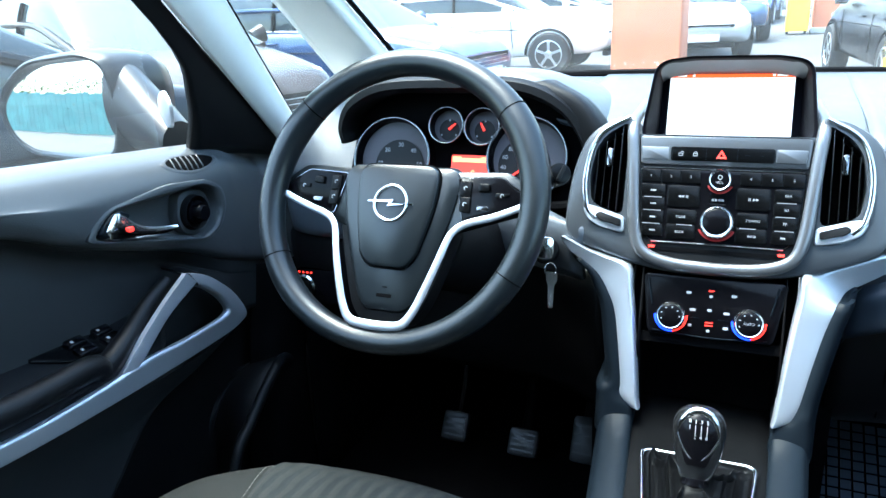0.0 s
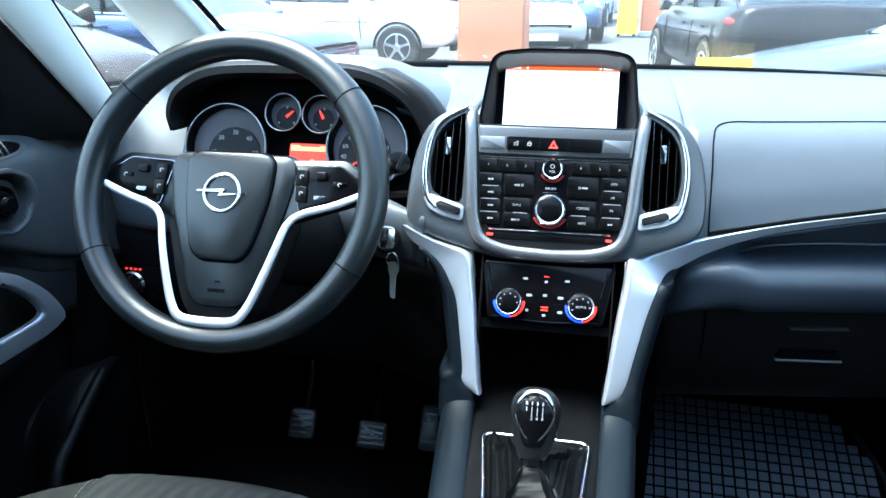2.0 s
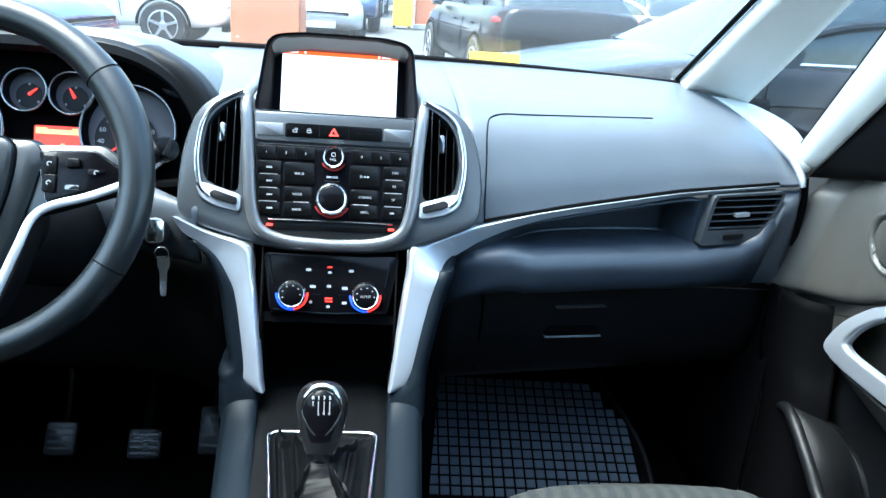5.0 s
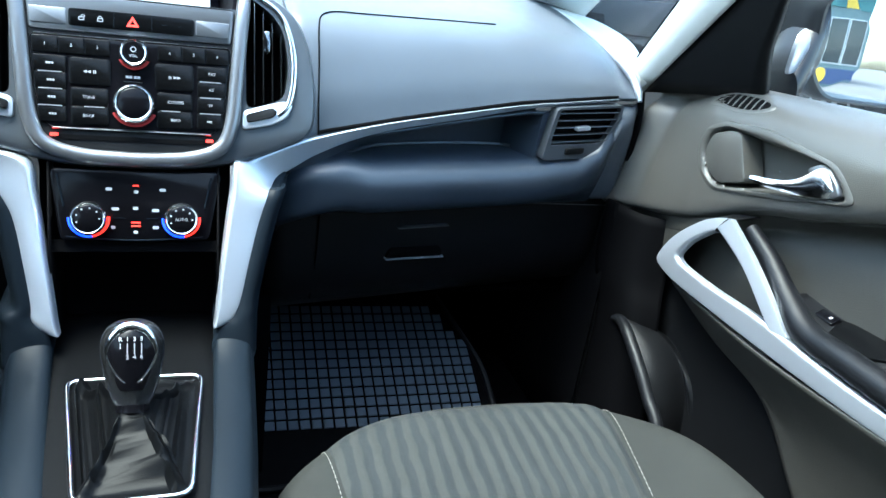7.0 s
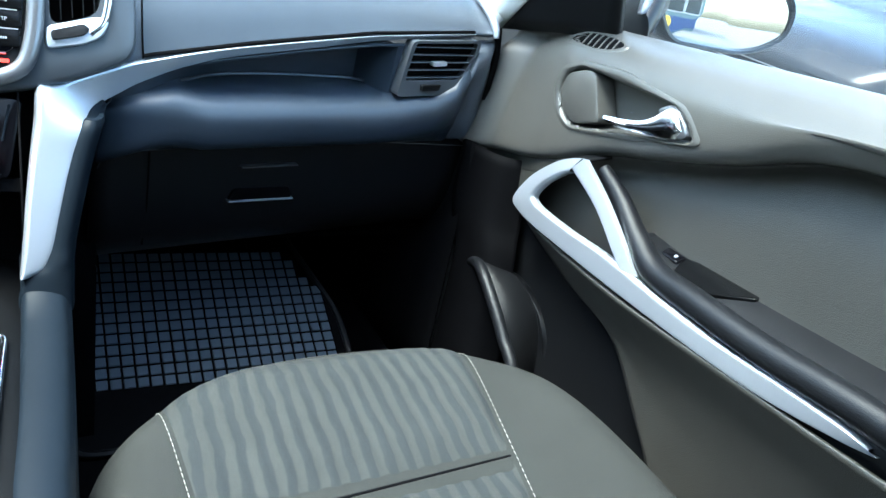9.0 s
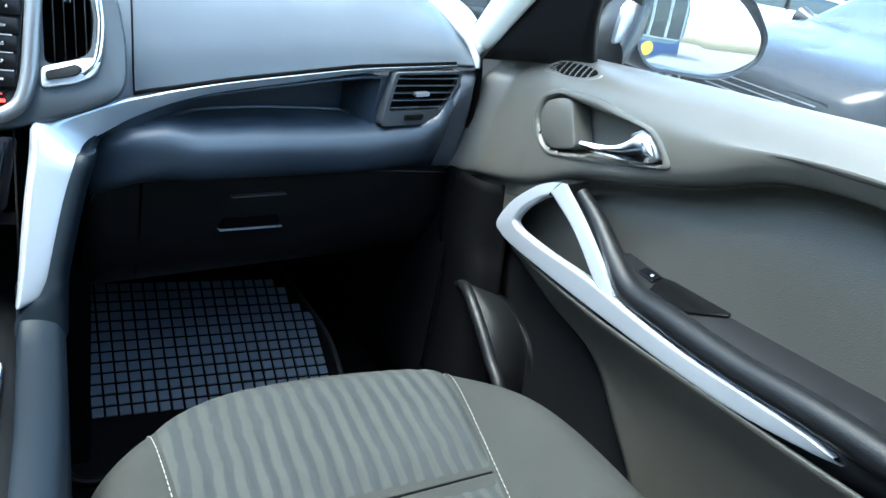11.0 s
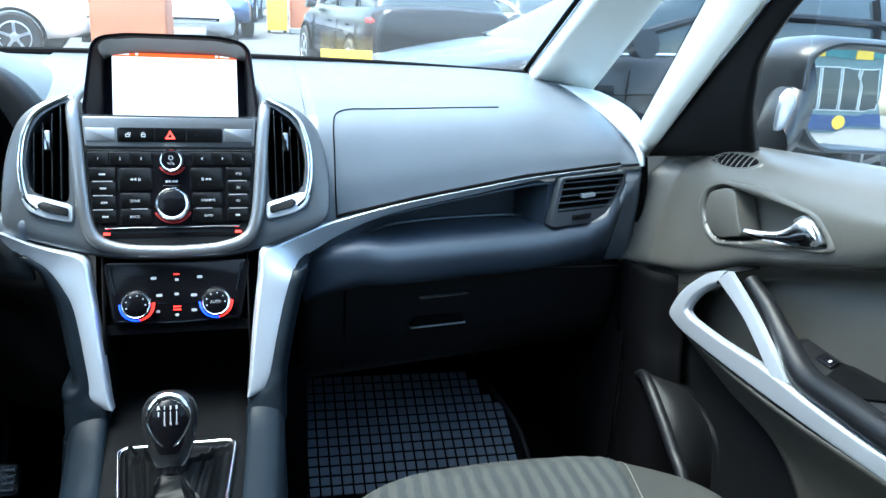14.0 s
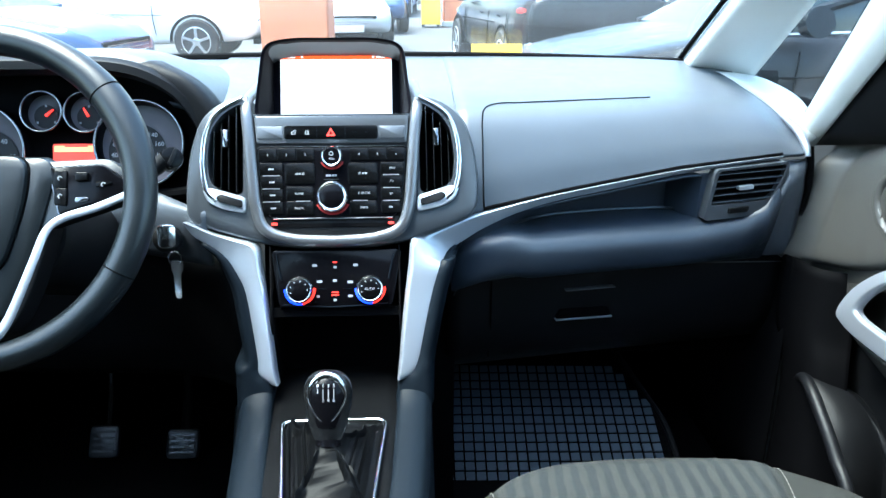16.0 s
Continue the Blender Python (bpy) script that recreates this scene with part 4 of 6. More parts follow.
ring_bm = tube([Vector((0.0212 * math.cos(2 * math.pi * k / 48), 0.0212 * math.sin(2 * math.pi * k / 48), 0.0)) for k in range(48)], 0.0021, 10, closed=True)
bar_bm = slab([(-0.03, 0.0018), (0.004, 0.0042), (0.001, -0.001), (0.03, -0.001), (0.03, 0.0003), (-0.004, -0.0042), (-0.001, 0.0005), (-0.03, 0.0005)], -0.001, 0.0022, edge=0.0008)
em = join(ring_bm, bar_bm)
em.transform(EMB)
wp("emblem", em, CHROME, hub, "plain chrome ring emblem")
wp("marking", join(slab(rect(0.006, 0.0016, 0.001, -0.104), -0.005, -0.0032), slab(rect(0.02, 0.004, 0.001, -0.114), -0.005, -0.0034)), BLACK, hub)
path = [(-0.163, 0.004, -0.002), (-0.125, -0.011, -0.006), (-0.092, -0.022, -0.004), (-0.0765, -0.036, 0.0), (-0.0675, -0.066, 0.004), (-0.0575, -0.098, 0.006), (-0.0455, -0.13, 0.007), (-0.034, -0.1455, 0.008), (-0.016, -0.1495, 0.008)]
path = path + [(-x, y, z) for x, y, z in path[::-1]]
wp("spoke_trim", tube(spline(path, 80), [0.0044 + 0.0012 * math.sin(math.pi * k / 79) ** 4 for k in range(80)], 12, flat=0.5), SATIN, label="satin silver spoke trim")
for s in (-1, 1):
    pod = [(0.072, 0.034), (0.128, 0.037), (0.163, 0.012), (0.155, 0.0), (0.085, -0.022)]
    wp("spoke", slab(rounded(flip([(0.06, 0.04), (0.135, 0.043), (0.172, 0.016), (0.166, 0.0), (0.06, -0.036)], s), 0.008), -0.026, -0.01, edge=0.004), LEATHER)
    podp = rounded(flip([(x * 1.0, y * 0.93 + 0.001) for x, y in pod], s), 0.005)
    p = wp("switch_pod", slab(podp, -0.014, -0.0065, edge=0.003), GLOSSY, label="gloss black switch pod")
    wp("pod_edge", tube([Vector((x, y, -0.0085)) for x, y in podp], 0.0009, 6, closed=True), DARKCHR, p, "thin chrome pod edge")
    for cx, cy, w, h in ((0.131, 0.013, 0.017, 0.014), (0.109, 0.021, 0.013, 0.012), (0.109, -0.003, 0.014, 0.008), (0.086, 0.02, 0.014, 0.014), (0.087, 0.001, 0.013, 0.014)):
        sh = 0.12 * (cx - 0.1)
        b = wp("button", slab(rounded(flip([(cx - w / 2, cy - h / 2 + 0.15 * (cx - 0.1)), (cx + w / 2, cy - h / 2 + 0.25 * (cx - 0.1)), (cx + w / 2, cy + h / 2 - sh), (cx - w / 2, cy + h / 2 - sh)], s), 0.002, 3), -0.008, -0.0045 + (0.003 if cx == 0.109 and h > 0.01 else 0), edge=0.001), DARKCHR if (cx == 0.109 and h < 0.01) else KEYM, p)
        if cx != 0.109:
            wp("icon", arc(0.0016, 0.0025, 20, 250, s * cx, cy, -0.0048, -0.0041, 10), WHITEMARK, b)
# ---- column with stalks and key ----
column = thing("steering_column", "black steering column shroud with two stalks", "steering column", at=WHEEL)
part("shroud", slab(rounded([(-0.06, 0.03), (0.06, 0.03), (0.075, -0.04), (0.05, -0.085), (-0.05, -0.085), (-0.075, -0.04)], 0.025, 5), -0.25, -0.06, edge=0.01), DARK, column, "black column shroud")
st = part("wiper_stalk", tube([(0.05, 0.0, -0.1), (0.12, 0.03, -0.1), (0.166, 0.062, -0.094)], [0.01, 0.009, 0.0105], 12), DARK, column, "black wiper stalk with ridged end")
END = Matrix.Translation((0.169, 0.064, -0.1)) @ Matrix.Rotation(radians(28), 4, "Y")
en = part("stalk_end", lathe([(0.0115, -0.016), (0.0135, -0.01), (0.014, 0.006), (0.0125, 0.011), (0.009, 0.0122)], 28, END), KEYM, st, "round black stalk end")
part("ridge", slab(rounded(rect(0.0045, 0.022), 0.002), 0.01, 0.0155, END @ Matrix.Rotation(radians(-20), 4, "Z"), edge=0.001), DARK, en)
for k in range(3):
    part("icon", slab(rect(0.003, 0.004, 0.143 + 0.005 * k, 0.052 + 0.002 * k), -0.087, -0.0845), WHITEMARK, st)
st = part("indicator_stalk", tube([(-0.05, 0.0, -0.09), (-0.1, 0.02, -0.088), (-0.155, 0.045, -0.08)], [0.009, 0.0085, 0.011], 12), DARK, column, "black indicator stalk")
for k in range(5):
    part("icon", slab(rect(0.0045, 0.0035, -0.095 - 0.012 * k, 0.021 + 0.0052 * k), -0.0805, -0.078), WHITEMARK, st)
KDX = -0.007
lock = thing("ignition_key", "metal ignition key hanging with its spare in the lock", "key", at=(-0.196, 0.905, 0.895))
bpy.context.view_layer.update()
KM = Matrix.Translation((-0.198 + KDX, 0.9, 0.905)) @ Matrix.Rotation(radians(75), 4, "X") @ Matrix.Rotation(radians(20), 4, "Y")
bit("lock_barrel", lathe([(0.018, -0.05), (0.018, -0.004), (0.014, 0.0)], 24, KM), DARK, lock)
bit("key_head", slab(rounded(rect(0.022, 0.03, -0.002, 0.004), 0.008), 0.0, 0.009, KM, edge=0.002), CHROME, lock, "worn metal key head")
bit("key_ring", tube([Vector((-0.19 + KDX + 0.008 * math.cos(a), 0.892, 0.882 + 0.01 * math.sin(a))) for a in (2 * math.pi * k / 20 for k in range(20))], 0.0011, 6, closed=True), CHROME, lock)
bit("spare_key", slab(rounded([(-0.004, -0.026), (0.003, -0.028), (0.004, 0.004), (0.0075, 0.008), (0.0075, 0.021), (-0.0075, 0.022), (-0.0075, 0.009), (-0.005, 0.005)], 0.0025), 0, 0.0025, Matrix.Translation((-0.189 + KDX, 0.889, 0.858)) @ Matrix.Rotation(radians(80), 4, "X") @ Matrix.Rotation(radians(35), 4, "Y")), CHROME, lock, "hanging flat metal key")

# ---- instrument cluster ----
CL = Matrix.Translation((-0.367, 1.003, 1.01)) @ Matrix.Rotation(math.pi / 2 - math.atan(0.35), 4, "X")
cluster = thing("instrument_cluster", "black instrument cluster with chrome-ringed dials and red display", "instrument cluster", at=CL)
def cp(name, bm, material, parent=None, label="", **kw):
    return part(name, bm, material, parent or cluster, label, **kw)
cp("back_plate", slab(rounded([(-0.19, -0.09), (0.19, -0.09), (0.18, 0.09), (-0.17, 0.09)], 0.03), -0.03, -0.02), BLACK)
LILAC = mat("dial_face_pale", (0.1, 0.094, 0.108), 0.5, vary=0.05, spec=0.2)
GRAPH = mat("dial_face_dark", (0.012, 0.0125, 0.015), 0.5, spec=0.2)
def gauge(cu, cv, r, numbers, needle, big=True):
    def circle(k, z):
        return [Vector((cu + r * k * math.cos(2 * math.pi * i / 48), cv + r * k * math.sin(2 * math.pi * i / 48), z)) for i in range(48)]
    g = cp("dial", tube(circle(1.0, 0.004), 0.0019 if big else 0.0015, 10, closed=True), DARKCHR, label="chrome-ringed round dial")
    cp("funnel", grid([circle(1.03, -0.022), circle(1.03, 0.003), circle(0.985, 0.003), circle(0.94, -0.006), circle(0.925, -0.014)], wrap=True), GLOSSY, g)
    cp("face", slab(disc(r * 0.93, 40, cu, cv), -0.02, -0.013), LILAC, g, "pale grey dial edge")
    o = (0.12 * r if big else 0.0)
    cp("scale", slab(disc(r * (0.66 if big else 0.6), 36, cu + o * (1 if cu < 0 else -1), cv - (0.16 * r if big else 0.18 * r)), -0.014, -0.011), GRAPH, g, "dark inner scale")
    n = len(numbers)
    for i, t in enumerate(numbers):
        a = radians(215 - 250 * i / (n - 1))
        x, y = cu + o * (1 if cu < 0 else -1) + r * 0.53 * math.cos(a), cv - 0.16 * r + r * 0.53 * math.sin(a)
        if t == "-":
            cp("mark", slab(rect(r * 0.09, r * 0.1, x, y), -0.0115, -0.0105), WHITEMARK, g)
        else:
            words(t, r * 0.15, Matrix.Translation((x, y, -0.0108)), WHITEMARK, g)
    a = radians(needle)
    cp("needle", slab([(cu + r * 0.5 * math.cos(a) + 0.0008 * math.sin(a), cv - r * 0.15 + r * 0.5 * math.sin(a) - 0.0008 * math.cos(a)), (cu + r * 0.5 * math.cos(a) - 0.0008 * math.sin(a), cv - r * 0.15 + r * 0.5 * math.sin(a) + 0.0008 * math.cos(a)), (cu - 0.0018 * math.sin(a), cv - r * 0.15 + 0.0018 * math.cos(a)), (cu + 0.0018 * math.sin(a), cv - r * 0.15 - 0.0018 * math.cos(a))], -0.01, -0.008), RED, g, "red lit needle")
gauge(-0.103, -0.014, 0.062, ("0", "10", "20", "30", "40", "50", "60"), 215)
gauge(0.108, -0.006, 0.058, ("20", "40", "60", "80", "100", "120", "140", "160", "180", "200"), 215)
gauge(-0.018, 0.038, 0.0265, ("-", "-", "-"), 40, False)
gauge(0.038, 0.037, 0.0265, ("-", "-", "-"), 120, False)
LCD = mat("red_display", (0.75, 0.05, 0.03), 0.4, emit=0.16, vary=0.05, patch=40)
AMBER = mat("amber_glow", (1.0, 0.3, 0.12), 0.4, emit=0.4)
lcd = cp("display", slab(rounded(rect(0.058, 0.046, 0.018, -0.026), 0.003), -0.02, -0.012), LCD, label="small red lit display")
cp("top_line", slab(rect(0.054, 0.008, 0.018, -0.0095), -0.0122, -0.0115), AMBER, lcd)
cp("line", slab(rect(0.03, 0.003, 0.02, -0.006), -0.0118, -0.011), LCD, lcd)
words("0", 0.014, CL.inverted() @ CL @ Matrix.Translation((0.024, -0.03, -0.0115)), AMBER, lcd)
cp("unit_mark", slab(rect(0.008, 0.003, 0.037, -0.033), -0.0122, -0.0115), AMBER, lcd)
for u in (-0.045, -0.05):
    cp("tell_tale", slab(rect(0.004, 0.005, u, -0.02), -0.02, -0.018), RED)
# visor
binnacle = thing("instrument_visor", "grey arched visor over the instruments", "visor", at=(-0.36, 1.05, 1.08))
bpy.context.view_layer.update()
ARCH = [(-0.545, 1.02), (-0.548, 1.045), (-0.528, 1.078), (-0.47, 1.102), (-0.36, 1.106), (-0.265, 1.102), (-0.205, 1.075), (-0.175, 1.03), (-0.163, 0.975), (-0.160, 0.92)]
def arch(y, k, dz, low=0.0):
    pts = []
    for i, (x, z) in enumerate(ARCH):
        t = i / (len(ARCH) - 1)
        pts.append((-0.36 + (x + 0.36) * k, y, 1.0 + (z - 1.0) * (1 + (k - 1) * 0.6) + dz * math.sin(math.pi * min(1, max(0, t * 1.15))) - low))
    return spline(pts, 44)
bit("visor_lip", grid([arch(1.06, 0.97, -0.01), arch(0.998, 0.98, -0.006), arch(0.988, 0.995, 0.0), arch(0.99, 1.015, 0.006), arch(0.998, 1.03, 0.0095)]), DARK, binnacle, "soft black lip of the visor", solid=0.003)
bit("visor", grid([arch(0.998, 1.03, 0.0095), arch(1.04, 1.07, 0.014), arch(1.12, 1.1, 0.006), arch(1.24, 1.1, -0.02), arch(1.33, 1.1, -0.036)]), SOFT, binnacle, "grey soft-touch visor", solid=0.003)
# the visor's flank away from the light, its shade put in as black
cheek = loft([[(-0.265, 0.994, 1.106), (-0.21, 0.99, 1.08), (-0.178, 0.986, 1.03), (-0.165, 0.982, 0.975), (-0.16, 0.978, 0.915)], [(-0.235, 1.005, 1.112), (-0.182, 0.995, 1.085), (-0.148, 0.985, 1.03), (-0.138, 0.978, 0.975), (-0.136, 0.972, 0.915)], [(-0.225, 1.03, 1.11), (-0.17, 1.02, 1.08), (-0.135, 1.01, 1.03), (-0.126, 1.0, 0.975), (-0.124, 0.99, 0.915)]], 20, 5)
bit("visor_cheek", cheek, DARK, binnacle, "dark cheek for the visor's shaded flank", solid=0.003)
bit("pocket", grid([arch(1.06, 0.97, -0.01), arch(1.0, 0.975, -0.006)]), BLACK, binnacle)
bit("lower_edge", tube(spline([(-0.46, 0.995, 0.945), (-0.36, 0.985, 0.94), (-0.22, 0.985, 0.94), (-0.165, 0.985, 0.95)], 24), 0.008, 8), BLACK, binnacle)
# light switch
lamp_sw = thing("light_switch", "round black headlamp switch on the dash", "switch", at=(-0.655, 1.025, 0.762))
bpy.context.view_layer.update()
LM = Matrix.Translation((-0.655, 1.024, 0.762)) @ Matrix.Rotation(radians(85), 4, "X")
bit("plate", slab(rounded(rect(0.085, 0.06, 0.012, 0), 0.012), 0, 0.01, LM, edge=0.003), GLOSSY, lamp_sw)
bit("ring", lathe([(0.02, 0.008), (0.021, 0.014), (0.018, 0.017)], 28, LM @ Matrix.Translation((-0.008, 0, 0))), CHROME, lamp_sw, "chrome switch ring")
bit("grip", slab(rounded(rect(0.007, 0.03, -0.008, 0), 0.002), 0.016, 0.026, LM), DARK, lamp_sw)
for k in range(4):
    bit("mark", slab(rect(0.004, 0.003, -0.02 + 0.008 * k, 0.024), 0.01, 0.0106, LM), RED, lamp_sw)

# ---- doors ----
def punch(bm, poly, a=1, b=2):
    """Takes out the faces whose middle lies inside poly, seen along the third axis."""
    def inside(x, y):
        r = False
        for (x0, y0), (x1, y1) in zip(poly, poly[1:] + poly[:1]):
            if (y0 > y) != (y1 > y) and x < (x1 - x0) * (y - y0) / (y1 - y0) + x0:
                r = not r
        return r
    gone = [f for f in bm.faces if inside(*((lambda c: (c[a], c[b]))(f.calc_center_median())))]
    bmesh.ops.delete(bm, geom=gone, context="FACES")
    return bm

def sill_z(y):
    return 1.017 + 0.1 * (0.962 - max(0.35, y)) if y < 0.962 else 1.017 - (y - 0.962) * 0.27
CREASE = spline([(-0.6, 0.985, 0), (0.1, 0.99, 0), (0.36, 1.0, 0), (0.47, 1.002, 0), (0.56, 0.985, 0), (0.65, 0.944, 0), (0.75, 0.907, 0), (0.839, 0.876, 0), (0.952, 0.822, 0), (1.061, 0.795, 0), (1.12, 0.785, 0)], 261)
def crease_z(y):
    for a, b in zip(CREASE, CREASE[1:]):
        if y <= b.x:
            return a.y + (b.y - a.y) * (y - a.x) / (b.x - a.x)
    return CREASE[-1].y
ARM = spline([(-0.6, 0.84, 0), (0.2, 0.84, 0), (0.374, 0.82, 0), (0.43, 0.811, 0), (0.517, 0.797, 0), (0.58, 0.79, 0), (0.63, 0.789, 0), (0.67, 0.794, 0), (0.70, 0.803, 0), (0.75, 0.829, 0), (0.81, 0.868, 0)], 201)
def arm_z(y):
    """Height of the armrest's inner edge."""
    for a, b in zip(ARM, ARM[1:]):
        if y <= b.x:
            return a.y + (b.y - a.y) * (y - a.x) / (b.x - a.x)
    return ARM[-1].y
def arm_top(x, y):
    """The armrest's top, rising from its inner edge to the door."""
    return min(arm_z(y), 0.9) * 0.0 + 0.790 + 0.49 * (x - 0.712) - 0.085 * (y - 0.6)

def door(side):
    left = side < 0
    tag = "left" if left else "right"
    # low is the same lining as card with shade put into its colour
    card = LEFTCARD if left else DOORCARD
    low = SHADELEFT if left else SHADECARD
    d = thing("door_" + tag, ("dark" if left else "warm grey") + " front door lining with silver pull loop and handle", "car door", kind="structure", at=(side * 0.75, 0.5, 0.33))
    bpy.context.view_layer.update()
    def dp(name, bm, material, parent=None, label="", **kw):
        return on(parent or d, finish(name, mirrored(bm, side), material, None, label, **kw))
    ys = [1.095 - 0.006 * k for k in range(170)] + [0.075 - 0.02 * k for k in range(22)]
    # upper panel with its pocket for the handle
    rows = []
    for y in ys:
        zs, zc = sill_z(y), crease_z(y)
        f = min(1, max(0, (1.1 - y) / 0.14))
        xo = 0.745 + 0.08 * f
        inn = 0.70 + 0.035 * min(1, (1.1 - y) / 0.05)
        sec = [(xo, zs), (xo - 0.035 * f, zs + 0.001), (inn + 0.024, zs - 0.014), (inn + 0.006, zs - 0.04), (inn + 0.001, zs * 0.5 + zc * 0.5 - 0.005), (inn + 0.004, zc + 0.018), (inn + 0.016, zc + 0.002), (inn + 0.032, zc)]
        lean = 0.05 * min(1, max(0, (y - 0.95) / 0.12))
        sec = [(x + lean * (min(1, (z - zc) / (zs - zc)) - 0.45) * (i > 1), z) for i, (x, z) in enumerate(sec)]
        rows.append(spline([(x, y, z) for x, z in sec], 80))
    sh = -0.03 if left else 0.0
    POCKET = rounded([(y + sh, z) for y, z in ((0.948, 0.93), (0.941, 0.958), (0.908, 0.974), (0.838, 0.977), (0.768, 0.98), (0.736, 0.98), (0.714, 0.97), (0.697, 0.952), (0.708, 0.945), (0.778, 0.927), (0.90, 0.892), (0.93, 0.902))], 0.012, 5)
    dp("upper_panel", punch(grid(rows), POCKET), card, label="grained upper door panel", solid=0.003, off=-side)
    cy, cz = 0.835 + sh, 0.938
    def po(k, x, d=0.0):
        out = []
        for y, z in POCKET:
            v = Vector((0, y - cy, z - cz))
            out.append(Vector((x, cy, cz)) + v * k + v.normalized() * d)
        return out
    dp("handle_pocket", grid([po(1.0, 0.748, 0.014), po(1.0, 0.7364, 0.012), po(1.0, 0.7346, 0.007), po(1.0, 0.7346, 0.003), po(1.0, 0.7366, 0.0), po(1.0, 0.74, -0.0025), po(1.0, 0.745, -0.0035), po(1.0, 0.757, -0.005), po(0.97, 0.768, -0.006), po(0.5, 0.772), po(0.02, 0.772)], wrap=True), card, label="recessed door handle pocket")
    YZ = lambda x: Matrix(((0, 0, -1, x), (1, 0, 0, 0), (0, 1, 0, 0), (0, 0, 0, 1)))
    blade_top = spline([(0.836 + sh, 0.9305, 0), (0.80 + sh, 0.9385, 0), (0.775 + sh, 0.946, 0), (0.757 + sh, 0.957, 0), (0.742 + sh, 0.972, 0), (0.73 + sh, 0.9745, 0), (0.715 + sh, 0.962, 0)], 30)
    blade_low = spline([(0.834 + sh, 0.9265, 0), (0.80 + sh, 0.9285, 0), (0.77 + sh, 0.935, 0), (0.745 + sh, 0.94, 0), (0.728 + sh, 0.9445, 0), (0.717 + sh, 0.948, 0), (0.711 + sh, 0.953, 0)], 30)
    hrows = []
    for k, (p, q) in enumerate(zip(blade_top, blade_low)):
        f = k / 29
        x = 0.727 - 0.004 * math.sin(math.pi * f) + 0.006 * f
        th = 0.004 + 0.005 * f
        hrows.append([Vector((x + th, p.x, p.y)), Vector((x + th * 0.3, p.x, p.y + 0.001)), Vector((x, p.x * 0.8 + q.x * 0.2, p.y * 0.8 + q.y * 0.2)), Vector((x - 0.001, p.x * 0.45 + q.x * 0.55, p.y * 0.45 + q.y * 0.55)), Vector((x + 0.0005, p.x * 0.15 + q.x * 0.85, p.y * 0.15 + q.y * 0.85)), Vector((x + th * 0.4, q.x, q.y - 0.001)), Vector((x + th, q.x, q.y))])
    h = dp("door_handle", grid(hrows, wrap=True, cap=True), CHROME, label="chrome door handle")
    knuckle = rounded([(0.76 + sh, 0.968), (0.744 + sh, 0.9785), (0.728 + sh, 0.977), (0.712 + sh, 0.966), (0.703 + sh, 0.955), (0.712 + sh, 0.947), (0.74 + sh, 0.95)], 0.004)
    dp("handle_base", slab(knuckle, 0.0, 0.032, YZ(0.764), edge=0.004), GREYPL if left else BEZEL, h, "grey handle hinge")
    if left:
        k = dp("mirror_switch", lathe([(0.0185, 0.0), (0.0185, 0.01), (0.015, 0.011), (0.014, 0.022), (0.011, 0.025)], 28, YZ(0.752) @ Matrix.Translation((0.866, 0.932, 0))), GLOSSY, label="round mirror adjuster")
        dp("switch_ring", lathe([(0.021, 0.0), (0.0225, 0.008), (0.0255, 0.011), (0.027, 0.008), (0.0275, 0.0)], 32, YZ(0.752) @ Matrix.Translation((0.866, 0.932, 0))), DARK, k)
        dp("switch_plate", slab(rounded([(0.91, 0.93), (0.90, 0.958), (0.872, 0.966), (0.842, 0.966), (0.832, 0.93), (0.842, 0.903), (0.868, 0.894), (0.90, 0.902)], 0.012), 0.0, 0.018, YZ(0.77), edge=0.004), card, k)
        dp("lock_mark", slab(rounded(rect(0.009, 0.006, 0.716, 0.952), 0.0015), 0, 0.003, YZ(0.7255)), RED, h, label="red lock mark")
    else:
        dp("blank_cover", slab(rounded([(0.944, 0.931), (0.937, 0.956), (0.906, 0.97), (0.884, 0.973), (0.85, 0.916), (0.899, 0.897), (0.926, 0.905)], 0.01, 5), 0.0, 0.032, YZ(0.768), edge=0.004), card, label="grey cover beside the handle")
    # window demister grille
    def shoulder(x, y, up):
        """A place on the upper panel's shoulder, lifted a little."""
        r = rows[min(range(len(rows)), key=lambda i: abs(rows[i][0].y - y))]
        for p, q in zip(r, r[1:56]):
            if q.x <= x <= p.x:
                return Vector((x, y, p.z + (q.z - p.z) * (p.x - x) / max(1e-6, p.x - q.x) + up))
        return Vector((x, y, r[40].z + up))
    GX, GY = (0.754, 0.88) if left else (0.757, 0.922)
    def eye_point(k, t, up):
        a = 2 * math.pi * t
        return shoulder(GX + 0.0095 * k * math.sin(a), GY + 0.05 * k * math.cos(a), up)
    v = dp("demister_grille", grid([[eye_point(k, i / 36, up) for i in range(36)] for k, up in ((1.22, -0.001), (1.18, 0.0012), (1.08, 0.002), (1.0, 0.0014))], wrap=True), card, label="small oval demister grille")
    dp("grille_hole", grid([[eye_point(k, i / 36, 0.0009) for i in range(36)] for k in (1.04, 0.6, 0.02)], wrap=True), BLACK, v)
    for k in range(6):
        u = -0.036 + 0.0115 * k
        hh = 0.0095 * math.sqrt(max(0.05, 1 - (u / 0.056) ** 2)) * 0.95
        dp("slat", grid([[shoulder(GX + hh * q, GY + u + 0.003 * q + w, 0.0017) for q in (-1, -0.5, 0, 0.5, 1)] for w in (-0.0013, 0.0013)]), card, v, solid=0.0008)
    # middle panel and armrest
    rows = []
    for y in ys:
        zc, za = crease_z(y), min(0.86, arm_top(0.775, y))
